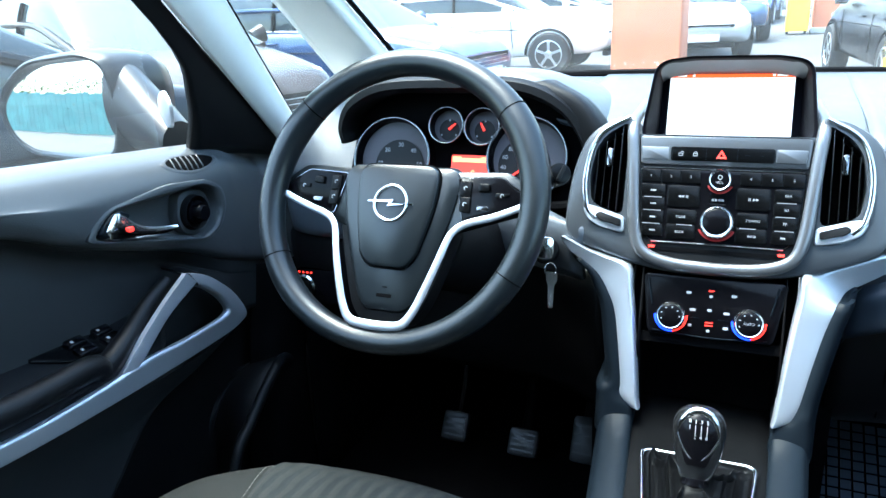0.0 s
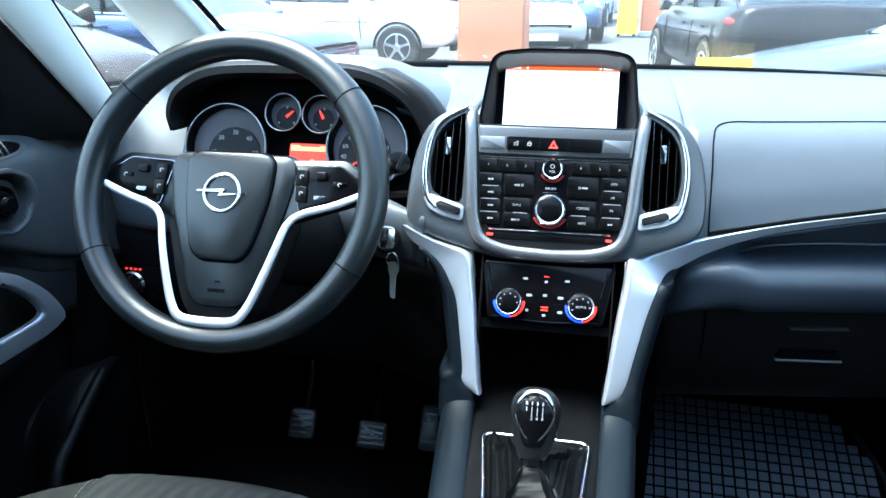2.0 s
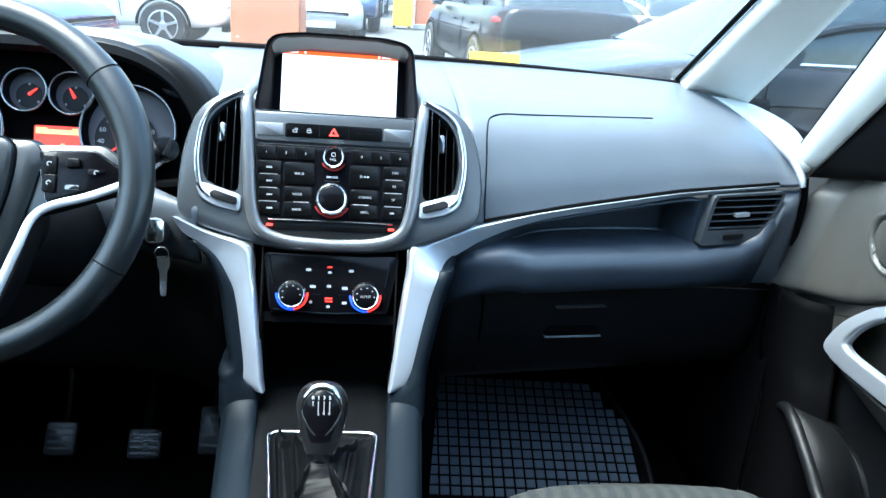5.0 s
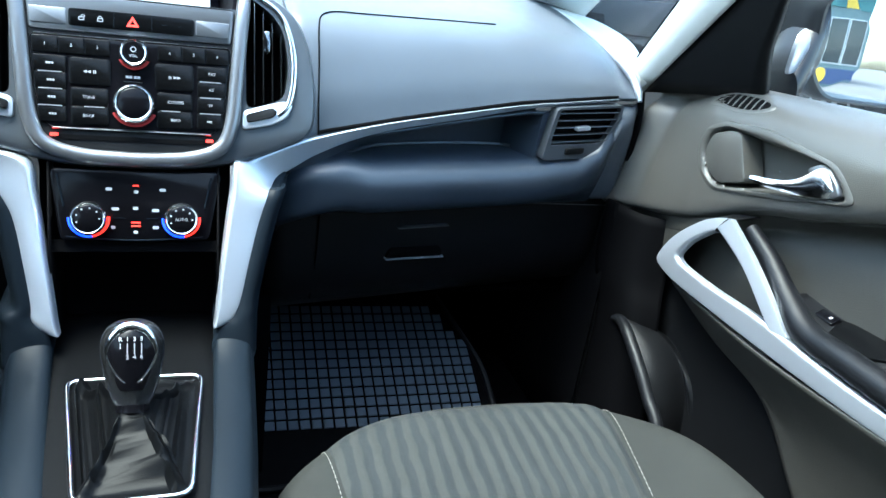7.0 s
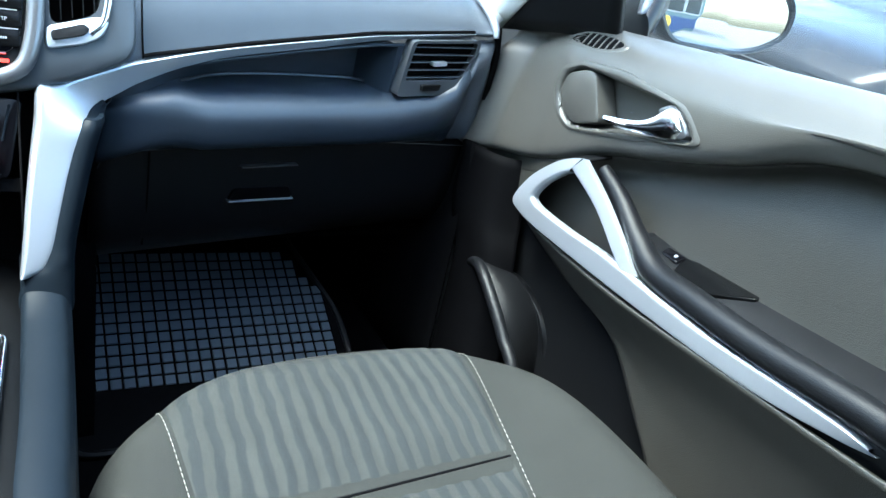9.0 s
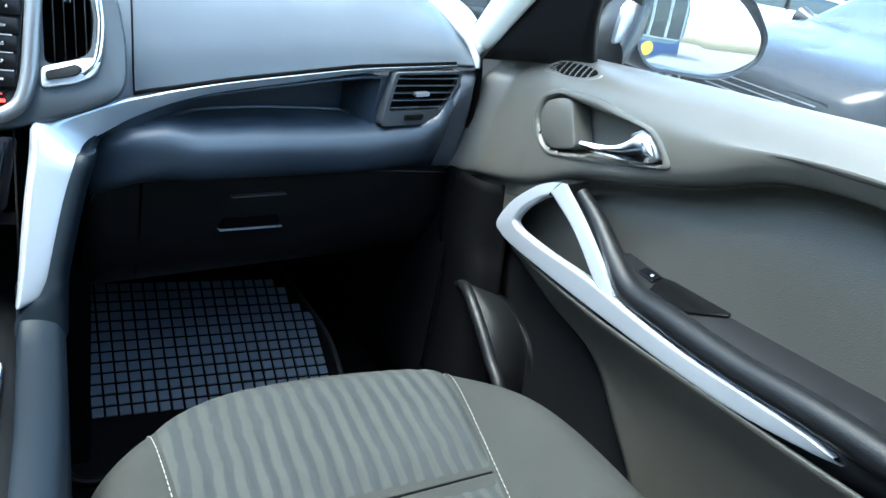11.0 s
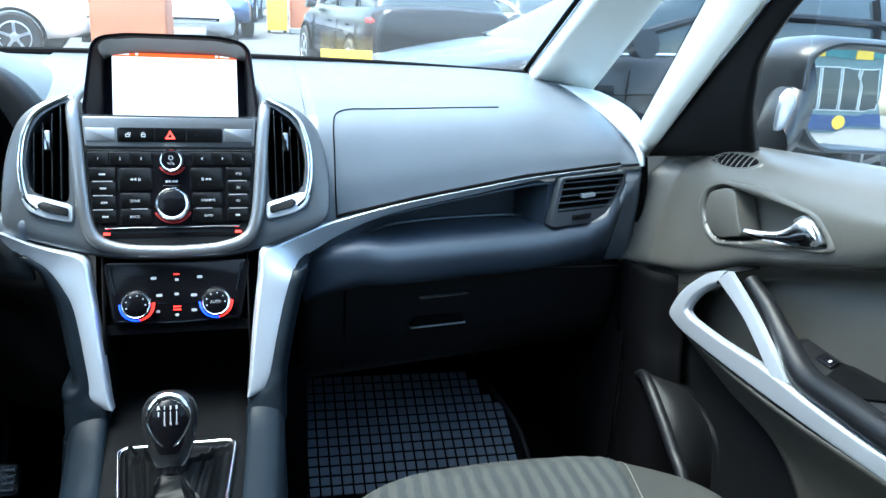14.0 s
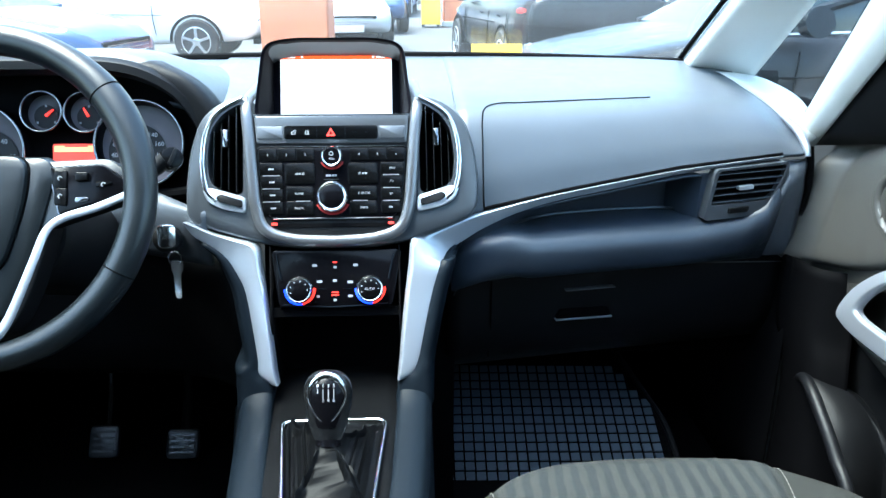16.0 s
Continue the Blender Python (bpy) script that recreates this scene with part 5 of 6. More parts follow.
        dd = 0.03 * min(1, max(0, (0.93 - y) / 0.1))
        rows.append(spline([(0.752 + dd * 0.6, y, zc + 0.002), (0.752 + dd * 1.35, y, zc - 0.02), (0.755 + dd * 0.9, y, (zc + za) / 2), (0.752 + dd * 0.7, y, za), (0.752 + dd * 0.3, y, za - 0.06)], 22))
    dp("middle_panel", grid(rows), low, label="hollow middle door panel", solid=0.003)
    rows = []
    for k in range(90):
        y = 0.73 - 0.012 * k
        za = arm_z(y)
        zj = arm_top(0.785, y) + 0.003
        xi = 0.712
        rows.append(spline([(0.79, y, zj), (0.76, y, za + (zj - za) * 0.66), (xi + 0.02, y, za + (zj - za) * 0.24), (xi + 0.006, y, za - 0.003), (xi, y, za - 0.014), (xi + 0.003, y, za - 0.04), (xi + 0.02, y, za - 0.06)], 26))
    dp("armrest", grid(rows), ARMPAD, label="black padded armrest", solid=0.003)
    gs = Matrix.Translation((0, -0.038, -0.011)) if left else Matrix.Identity(4)
    grip = spline([gs @ V(0.731, 0.808, 0.869), gs @ V(0.731, 0.764, 0.848), gs @ V(0.728, 0.715, 0.818), gs @ V(0.721, 0.665, 0.8), (0.716, 0.60, 0.803), (0.713, 0.5, 0.808), (0.713, 0.35, 0.822), (0.715, 0.0, 0.83), (0.718, -0.35, 0.83)], 60)
    dp("grip", tube(grip, [0.009 + 0.008 * min(1, k / 18) for k in range(60)], 12), ARMPAD, label="black padded grip")
    back_in = loft([[(0.716, 0.938, 0.760), (0.716, 0.92, 0.80), (0.716, 0.873, 0.854), (0.718, 0.83, 0.872)], [(0.75, 0.945, 0.758), (0.75, 0.925, 0.802), (0.755, 0.876, 0.86), (0.76, 0.83, 0.878)]], 20, 4)
    back_in.transform(gs)
    dp("loop_backing", back_in, DOORDARK, solid=0.003)
    back_lo = loft([[(0.713, 0.938, 0.757), (0.713, 0.875, 0.746), (0.713, 0.79, 0.746), (0.713, 0.70, 0.749)], [(0.765, 0.945, 0.75), (0.765, 0.875, 0.728), (0.765, 0.79, 0.72), (0.76, 0.70, 0.72)]], 24, 4)
    back_lo.transform(gs)
    dp("loop_backing", back_lo, low, solid=0.003)
    # silver loop and strip, between an outer and an inner edge in the door's plane
    def flat(rows, x=0.704):
        dy, dz = (-0.038, -0.011) if left else (0.0, 0.0)
        return [(Vector((x, a[0] + dy, a[1] + dz)), Vector((x, b[0] + dy, b[1] + dz))) for a, b in rows]
    OUTV = (-1, 0, 0.15)
    OUTER = ((0.364, 0.796), (0.40, 0.786), (0.475, 0.771), (0.557, 0.763), (0.644, 0.758), (0.727, 0.755), (0.824, 0.753), (0.885, 0.753), (0.92, 0.757), (0.937, 0.769), (0.913, 0.812), (0.872, 0.851), (0.845, 0.868), (0.824, 0.877))
    INNER = ((0.372, 0.799), (0.40, 0.801), (0.465, 0.797), (0.55, 0.789), (0.635, 0.787), (0.72, 0.789), (0.80, 0.784), (0.86, 0.783), (0.884, 0.785), (0.893, 0.793), (0.878, 0.818), (0.855, 0.84), (0.846, 0.847), (0.838, 0.852))
    loop = dp("pull_loop", ribbon(flat(list(zip(INNER, OUTER))), 0.0035, OUTV, 130, 0.009), SATIN, label="satin silver pull loop and strip")
    dp("loop_bar", ribbon(flat([((0.836, 0.857), (0.820, 0.878)), ((0.773, 0.831), (0.765, 0.849)), ((0.72, 0.795), (0.71, 0.813)), ((0.703, 0.784), (0.676, 0.7895))]), 0.003, OUTV, 40, 0.009), SATIN, loop)
    # switches on the armrest
    n = Vector((-0.49, 0.085, 1)).normalized()
    ey = (Vector((0, 1, 0)) - n * n.y).normalized()
    ex = ey.cross(n)
    AM = Matrix(((ex.x, ey.x, n.x, 0.755), (ex.y, ey.y, n.y, 0.65), (ex.z, ey.z, n.z, arm_top(0.755, 0.65) + 0.002), (0, 0, 0, 1)))
    SWP = rounded([(x, y) for x, y in ((-0.008, 0.044), (0.01, 0.04), (0.026, -0.03), (0.024, -0.088), (0.016, -0.088), (-0.015, -0.045), (-0.018, -0.03), (-0.018, 0.025))], 0.006)
    sw = dp("switch_panel", slab(SWP, -0.02, 0.003, AM, edge=0.0015), KEYM, label="black switch panel")
    dp("silver_line", tube([AM @ Vector((-0.0185, 0.028, 0.002)), AM @ Vector((-0.0185, -0.03, 0.002)), AM @ Vector((-0.0155, -0.044, 0.002))], 0.0007, 6), CHROME, sw)
    for yy, xx in (((0.03, 0.005),) if not left else ((0.022, -0.004), (0.022, 0.015), (-0.022, -0.004), (-0.022, 0.015))):
        b = dp("window_switch", slab(rounded(rect(0.016, 0.03, xx, yy), 0.003), 0.0, 0.007, AM, edge=0.003), GLOSSY, sw)
        dp("icon", slab(rect(0.004, 0.004, xx, yy - 0.006), 0.006, 0.0074, AM), WHITEMARK, b)
    # lower panels
    base = loft([[(0.78, y, 0.80), (0.778, y, 0.72), (0.774, y, 0.6), (0.77, y, 0.45), (0.77, y, 0.33)] for y in (1.11, 0.8, 0.4, -0.35)], 16, 6)
    dp("lower_base", base, DOORDARK, label="black lower door base", solid=0.003)
    ins = loft([[(0.715, 0.90, 0.747), (0.708, 0.70, 0.75), (0.708, 0.45, 0.772), (0.712, 0.1, 0.80), (0.712, -0.35, 0.80)], [(0.742, 0.82, 0.70), (0.737, 0.62, 0.70), (0.735, 0.4, 0.715), (0.735, 0.1, 0.73), (0.735, -0.35, 0.73)], [(0.75, 0.72, 0.675), (0.748, 0.55, 0.65), (0.747, 0.35, 0.65), (0.747, 0.1, 0.65), (0.747, -0.35, 0.65)], [(0.75, 0.645, 0.615), (0.753, 0.5, 0.58), (0.755, 0.3, 0.56), (0.755, 0.1, 0.55), (0.755, -0.35, 0.55)], [(0.75, 0.575, 0.54), (0.756, 0.45, 0.5), (0.76, 0.3, 0.48), (0.76, 0.1, 0.46), (0.76, -0.35, 0.46)], [(0.752, 0.545, 0.42), (0.757, 0.45, 0.4), (0.76, 0.3, 0.38), (0.76, 0.1, 0.36), (0.76, -0.35, 0.36)]], 40, 8)
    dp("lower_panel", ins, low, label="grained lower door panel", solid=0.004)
    roll = spline([(0.72, 0.995, 0.634), (0.738, 0.965, 0.638), (0.755, 0.925, 0.628), (0.764, 0.885, 0.6), (0.769, 0.86, 0.555), (0.771, 0.845, 0.49), (0.772, 0.84, 0.40)], 40)
    edge = spline([(0.706, 0.98, 0.633), (0.70, 0.95, 0.63), (0.698, 0.915, 0.612), (0.698, 0.885, 0.592), (0.698, 0.857, 0.57), (0.697, 0.82, 0.545), (0.69, 0.74, 0.46)], 40)
    rows = []
    for p, q in zip(edge, roll):
        m = p.lerp(q, 0.5) + Vector((-0.006, 0, 0.006))
        rows.append(spline([p, m, q, Vector((max(q.x, 0.766), q.y - 0.022, q.z - 0.012)), Vector((0.786, q.y - 0.05, q.z - 0.025))], 22))
    dp("speaker_bulge", grid(rows), DOORDARK, label="black rounded bulge over the speaker", solid=0.002)
    return d
for _s in (1, -1):
    door(_s)

for side, tag in ((1, "right"), (-1, "left")):
    sail = mirrored(loft([[(0.739, 1.14, 0.966), (0.766, 1.02, 0.994), (0.786, 0.915, 1.014)], [(0.722, 0.98, 1.10), (0.732, 0.932, 1.10), (0.742, 0.885, 1.10)], [(0.70, 0.845, 1.207), (0.705, 0.828, 1.207), (0.712, 0.808, 1.207)], [(0.642, 0.49, 1.5), (0.65, 0.46, 1.5), (0.658, 0.43, 1.5)]], 9, 5), side)
    ob = finish("trim_mirror_triangle_" + tag, sail, DARK, solid=0.012, off=0)
    tagged(ob, "matt black triangle panel at the mirror", "trim", kind="structure")
    seal = finish("trim_door_seal_" + tag, mirrored(tube(spline([(0.706, 1.082, 0.974), (0.712, 1.08, 0.93), (0.714, 1.085, 0.86), (0.712, 1.075, 0.80), (0.715, 1.05, 0.74), (0.72, 1.02, 0.66)], 40), 0.006, 8), side), BLACK)
    tagged(seal, "black rubber gap seal between dash and door", "seal", kind="structure")
    kick = mirrored(loft([[(0.70, 1.09, 0.80), (0.70, 1.08, 0.7), (0.71, 1.05, 0.6), (0.71, 1.05, 0.33)], [(0.72, 1.02, 0.80), (0.715, 1.0, 0.70), (0.712, 0.97, 0.62), (0.70, 0.93, 0.33)], [(0.77, 0.99, 0.80), (0.76, 0.97, 0.7), (0.75, 0.94, 0.62), (0.75, 0.88, 0.33)]], 20, 8), side)
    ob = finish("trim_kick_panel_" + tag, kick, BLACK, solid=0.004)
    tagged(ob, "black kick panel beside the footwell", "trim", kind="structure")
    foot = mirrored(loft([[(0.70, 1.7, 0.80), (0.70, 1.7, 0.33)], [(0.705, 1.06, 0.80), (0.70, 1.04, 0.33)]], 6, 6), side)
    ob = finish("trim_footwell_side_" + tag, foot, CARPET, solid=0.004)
    tagged(ob, "black carpeted footwell side", "trim", kind="structure")
    strip = mirrored(tube(spline([(0.715, 1.01, 0.618), (0.706, 0.98, 0.633), (0.70, 0.95, 0.63), (0.698, 0.915, 0.612), (0.698, 0.885, 0.592), (0.698, 0.857, 0.57), (0.697, 0.82, 0.545), (0.69, 0.74, 0.46), (0.69, 0.5, 0.40), (0.69, -0.3, 0.39)], 50), 0.0095, 12), side)
    ob = finish("trim_sill_strip_" + tag, strip, ARMPAD)
    tagged(ob, "shiny black door opening strip", "trim", kind="structure")
    sl = finish("trim_door_sill_" + tag, mirrored(box(0.66, 0.79, -0.35, 0.92, 0.3, 0.38), side), DARK, bevel=0.01)
    tagged(sl, "black door sill plate", "trim", kind="structure")

# air vent and details on the passenger's dash
TM = Matrix.Translation((0, 0.923, 0)) @ Matrix.Rotation(math.atan(0.2146), 4, "Z") @ Matrix.Rotation(math.pi / 2, 4, "X")
def tu(x):
    """Length along the slanting dash front for a given x."""
    return x / math.cos(math.atan(0.2146))
def tpoly(p):
    return [(tu(x), z) for x, z in p]
side_vent = thing("side_air_vent", "black slatted air vent in a graphite frame", "air vent", at=(0.6, 1.05, 0.92))
bpy.context.view_layer.update()
VOUT = rounded(tpoly([(0.540, 0.9535), (0.662, 0.959), (0.66, 0.937), (0.643, 0.9), (0.61, 0.879), (0.529, 0.877)]), 0.008, 5)
VIN = rounded(tpoly([(0.546, 0.9505), (0.657, 0.955), (0.654, 0.937), (0.640, 0.908), (0.628, 0.9015), (0.538, 0.8995)]), 0.005, 5)
bit("frame", ring(VOUT, VIN, -0.004, 0.012, TM), HOUSEM, side_vent, "graphite vent frame")
bit("back", slab(VIN, 0.0015, 0.003, TM), BLACK, side_vent)
for k in range(5):
    z = 0.9445 - 0.0105 * k
    x1 = 0.655 - max(0, 0.937 - z) * 0.5
    bit("slat", slab(tpoly([(0.544 - 0.001 * k, z), (x1, z + 0.002), (x1, z + 0.0032), (0.544 - 0.001 * k, z + 0.0012)]), 0.002, 0.0105, TM), GREYPL, side_vent)
    # paler strip drawn in for the glint on each slat's front
    bit("slat_glint", slab(tpoly([(0.544 - 0.001 * k, z + 0.0004), (x1, z + 0.0024), (x1, z + 0.0036), (0.544 - 0.001 * k, z + 0.0016)]), 0.0095, 0.0112, TM), SOFT, side_vent)
bit("slider", slab(rounded(tpoly([(0.581, 0.9205), (0.604, 0.922), (0.604, 0.9275), (0.581, 0.926)]), 0.001), 0.006, 0.0145, TM), SATIN, side_vent, "silver slider")
bit("thumb_wheel", slab(rounded(tpoly([(0.567, 0.8855), (0.6, 0.8865), (0.602, 0.8955), (0.567, 0.8945)]), 0.003), 0.008, 0.0155, TM, edge=0.002), DARK, side_vent)
def line_on(name, pts, r, material, label=""):
    bit(name, tube(spline(pts, 30), r, 6), material, dash, label)
line_on("seam", [(x, 0.983 + 0.16 * x, z) for x, z in ((0.162, 0.772), (0.168, 0.783), (0.185, 0.789), (0.219, 0.7925), (0.333, 0.7955), (0.518, 0.7945), (0.706, 0.783))], 0.0007, BEZEL)
line_on("seam", [(0.2195, 1.0185, 0.79), (0.2195, 1.022, 0.72), (0.2195, 1.045, 0.65)], 0.0012, BLACK)
GM2 = Matrix.Translation((0, 0.985, 0)) @ Matrix.Rotation(math.atan(0.16), 4, "Z") @ Matrix.Rotation(math.pi / 2, 4, "X")
bit("lid_line", slab(rect(0.08, 0.0014, 0.3785, 0.766), -0.004, 0.008, GM2), BEZEL, dash)
bit("lid_handle", slab(rounded([(0.325, 0.7175), (0.418, 0.7155), (0.413, 0.731), (0.332, 0.733)], 0.004), -0.02, 0.003, GM2, edge=0.002), BLACK, dash, "black recessed lid handle")
bit("lid_handle_lip", slab(rounded([(0.325, 0.7165), (0.418, 0.7145), (0.418, 0.7163), (0.325, 0.7183)], 0.0006), -0.01, 0.0065, GM2), SATIN, dash, "thin grey handle lip")
def on_upper(x, s):
    """A point of the upper dash at x, s from the trim (0) to the windscreen (1)."""
    d = 0.0 if x < 0.5 else (x - 0.5) ** 2 * 1.0
    return spline(upper(x, d), 41)[int(s * 40)] + Vector((0, -0.0004, 0.0007))
seam_pts = [on_upper(0.2, 0.01), on_upper(0.199, 0.12), on_upper(0.199, 0.28), on_upper(0.2, 0.40), on_upper(0.206, 0.5), on_upper(0.226, 0.55)]
seam_pts += [on_upper(x, 0.55) for x in (0.26, 0.33, 0.4, 0.46)]
bit("airbag_seam", tube(spline(seam_pts, 90), 0.0009, 6), BLACK, dash, "fine seam of the airbag lid")

# ---- door mirrors ----
def mirror_unit(side):
    m = thing("door_mirror", "dark oval door mirror on the car's flank", "mirror", "door mirrors", at=(side * 0.9, 0.98, 1.05))
    bpy.context.view_layer.update()
    if side > 0:
        out = [(0.872, 1.15), (0.92, 1.172), (1.035, 1.17), (1.12, 1.135), (1.178, 1.085), (1.178, 1.045), (1.13, 1.018), (1.08, 1.008), (0.925, 1.012), (0.885, 1.05)]
    else:
        out = [(0.965, 1.11), (0.98, 1.152), (1.03, 1.165), (1.16, 1.152), (1.225, 1.11), (1.25, 1.07), (1.235, 1.02), (1.19, 0.99), (1.08, 0.982), (0.985, 0.99), (0.97, 1.03)]
    out = rounded(out, 0.03, 4)
    cx, cz = sum(p[0] for p in out) / len(out), sum(p[1] for p in out) / len(out)
    def r(k, y, dx=0.0, dz=0.0):
        return [Vector((side * (cx + (x - cx) * k + dx), y, cz + (z - cz) * k + dz)) for x, z in out]
    def b(name, bm, material, label=""):
        return bit(name, bm, material, m, label)
    b("shell", grid([r(0.93, 0.99), r(0.935, 0.968), r(0.955, 0.958), r(1.0, 0.956), r(1.045, 0.962), r(1.075, 0.98), r(1.07, 1.02), r(1.0, 1.07, -0.01), r(0.8, 1.11, -0.02), r(0.45, 1.135, -0.03), r(0.02, 1.14, -0.03)], wrap=True), SHELLM, "dark rounded mirror shell")
    pm = Matrix.Translation((side * cx, 0.974, cz)) @ Matrix.Rotation(math.pi / 2 - radians(4.5), 4, "X") @ Matrix.Rotation(radians(side * -9), 4, "Y")
    flat_out = [(side * (x - cx), z - cz) for x, z in out]
    pane = grid([[pm @ Vector((x * k, y * k, -0.003 - (x * x + y * y) * k * k / 2.8)) for x, y in flat_out] for k in (0.94, 0.85, 0.7, 0.55, 0.4, 0.25, 0.1, 0.01)], wrap=True)
    b("mirror_pane", pane, MIRROR, "clear mirror pane")
    x_in = min(p[0] for p in out)
    rows = []
    for f in (0, 0.25, 0.5, 0.75, 1.0):
        ax, ay, az = 0.835 + (x_in + 0.03 - 0.835) * f, 0.955 + 0.06 * f, 1.02 + 0.058 * f ** 0.8
        hz, hy = 0.035 + 0.05 * f ** 1.3, 0.04 + 0.012 * f
        rows.append([Vector((side * ax, ay + hy * math.cos(q), az + hz * math.sin(q))) for q in (2 * math.pi * k / 24 for k in range(24))])
    b("arm", grid(rows, wrap=True, cap=True), SHELLM, "dark mirror foot")
    b("indicator_lens", slab(rounded([(-0.03, -0.03), (0.025, -0.025), (0.03, 0.015), (0.0, 0.035), (-0.03, 0.02)], 0.015), 0, 0.006, Matrix.Translation((side * 0.835, 0.938, 1.075)) @ Matrix.Rotation(math.pi / 2, 4, "X") @ Matrix.Rotation(radians(side * 30), 4, "Y"), edge=0.004), SATIN, "pale lens on the mirror foot")
    return m
for _s in (1, -1):
    mirror_unit(_s)

# ---- seats ----
STRIPE = mat("seat_fabric_striped", (0.0225, 0.024, 0.0237), 0.85, grain=0.8, size=1300, spec=0.2)
_nt = STRIPE.node_tree
_tc, _map, _wave, _ramp, _mix = (_nt.nodes.new("ShaderNode" + k) for k in ("TexCoord", "Mapping", "TexWave", "ValToRGB", "Mix"))
_map.inputs["Rotation"].default_value = (0, 0, radians(4))
_wave.bands_direction = "X"
_wave.inputs["Scale"].default_value, _wave.inputs["Distortion"].default_value, _wave.inputs["Detail"].default_value, _wave.inputs["Detail Scale"].default_value = 16.0, 1.6, 2.0, 2.0
_ramp.color_ramp.elements[0].position, _ramp.color_ramp.elements[1].position = 0.42, 0.62
_ramp.color_ramp.elements[0].color, _ramp.color_ramp.elements[1].color = (0.66, 0.72, 0.78, 1), (1.05, 1.06, 1.03, 1)
_mix.data_type, _mix.blend_type = "RGBA", "MULTIPLY"
_mix.inputs["Factor"].default_value = 1.0
_nt.links.new(_tc.outputs["Object"], _map.inputs["Vector"])
_nt.links.new(_map.outputs[0], _wave.inputs["Vector"])
_nt.links.new(_wave.outputs["Fac"], _ramp.inputs[0])
_base = _nt.nodes["Principled BSDF"].inputs["Base Color"]
_old = _base.links[0].from_socket
_nt.links.new(_old, _mix.inputs[6])
_nt.links.new(_ramp.outputs[0], _mix.inputs[7])
_nt.links.new(_mix.outputs[2], _base)

def seat(cx, fy, sign, label):
    s = thing("front_seat", label, "car seat", "front seats", at=(cx, fy, 0.33))
    yc, L, W = -0.335, 0.35, 0.297
    def half(y):
        t = min(0.9995, abs((y - yc) / L)) if y > yc else 0.0
        return W * (1 - t ** 3.0) ** 0.4
    def top(x, y):
        h = max(0.02, half(y))
        e = min(1.0, abs(x) / W)
        f = min(1.0, max(0.0, (y - yc) / L))
        z = 0.325 - 0.02 * (1 - f) - 0.03 * f ** 9
        r = min(1.0, abs(x) / h)
        z -= 0.045 * r ** 9 * (0.6 + 0.4 * f)
        z += 0.016 * math.exp(-((e - 0.8) / 0.16) ** 2) * (1 - f ** 3)
        return z
    ysn = [yc + L * (1 - (1 - k / 40) ** 1.6) for k in range(41)]
    ys2 = [-0.62 + 0.03 * k for k in range(int((yc + 0.62) / 0.03) + 1)] + ysn[1:]
    rows = []
    for y in ys2:
        h = half(y)
        us = [math.sin(math.pi / 2 * (-1 + 2 * i / 48)) for i in range(49)]
        line = [Vector((u * h, y, top(u * h, y))) for u in us]
        line = [Vector((-h * 0.97 - 0.0, y - 0.01, 0.06)), Vector((-h - 0.004, y, 0.20))] + line + [Vector((h + 0.004, y, 0.20)), Vector((h * 0.97, y - 0.01, 0.06))]
        rows.append(line)
    front_y = ysn[-1]
    rows.append([Vector((p.x * 1.0, front_y + 0.003, min(p.z, 0.27) - 0.03)) for p in rows[-1]])
    rows.append([Vector((p.x * 1.6, front_y - 0.03, 0.1 + 0 * p.z)) for p in rows[-1]])
    c = part("cushion", grid(rows), FABRIC, s, "grey fabric seat cushion", angle=70)
    def insert_edges(y):
        """Where the striped insert begins and ends across the cushion."""
        k = min(0.0, max(-0.3, y + 0.04))
        h = half(y) * 0.93
        a, b = max(-h, -0.2 - 0.03 * k), min(h, 0.151 + 0.2 * k)
        return (a, b) if sign > 0 else (-b, -a)
    def insert(y0, y1, name):
        rr = []
        n = max(8, int((y1 - y0) / 0.008))
        for k in range(n + 1):
            y = y0 + (y1 - y0) * k / n
            xa, xb = insert_edges(y)
            t = min(k, n - k) / 3
            puff = 0.009 * min(1, t / 1.6) ** 0.6 - 0.004
            rr.append([Vector((x, y, top(x, y) + puff * min(1, min(x - xa, xb - x) / 0.012) + 0.0005 * math.sin(x * 306 + 1.5 * math.sin(y * 9)) * min(1, t, min(x - xa, xb - x) / 0.01))) for x in (xa + (xb - xa) * i / 130 for i in range(131))])
        part(name, grid(rr), STRIPE, c, "grey fabric insert with dark wavy stripes")
    insert(-0.208, front_y - 0.004, "front_insert")
    insert(-0.60, -0.214, "seat_insert")
    part("cross_seam", tube([(x, -0.211 + 0.03 * (x + 0.04), top(x, -0.211) - 0.001) for x in (insert_edges(-0.211)[0] + (insert_edges(-0.211)[1] - insert_edges(-0.211)[0]) * i / 40 for i in range(41))], 0.0022, 6), BLACK, c, "dark cross seam")
    for sx in (-1, 1):
        k = 0
        for i in range(64):
            y = -0.5 + i * 0.0077
            y2 = y + 0.005
            w, w2 = (insert_edges(q)[0 if sx < 0 else 1] + sx * 0.005 for q in (y, y2))
            if y2 > front_y - 0.012:
                break
            k += 1
            if i == 0:
                bms = []
            bms.append(tube([(w, y, top(w, y) + 0.0012), (w2, y2, top(w2, y2) + 0.001)], 0.00045, 5))
        part("stitching", join(*bms), THREAD, c, "pale thread seam")
    back_rows = []
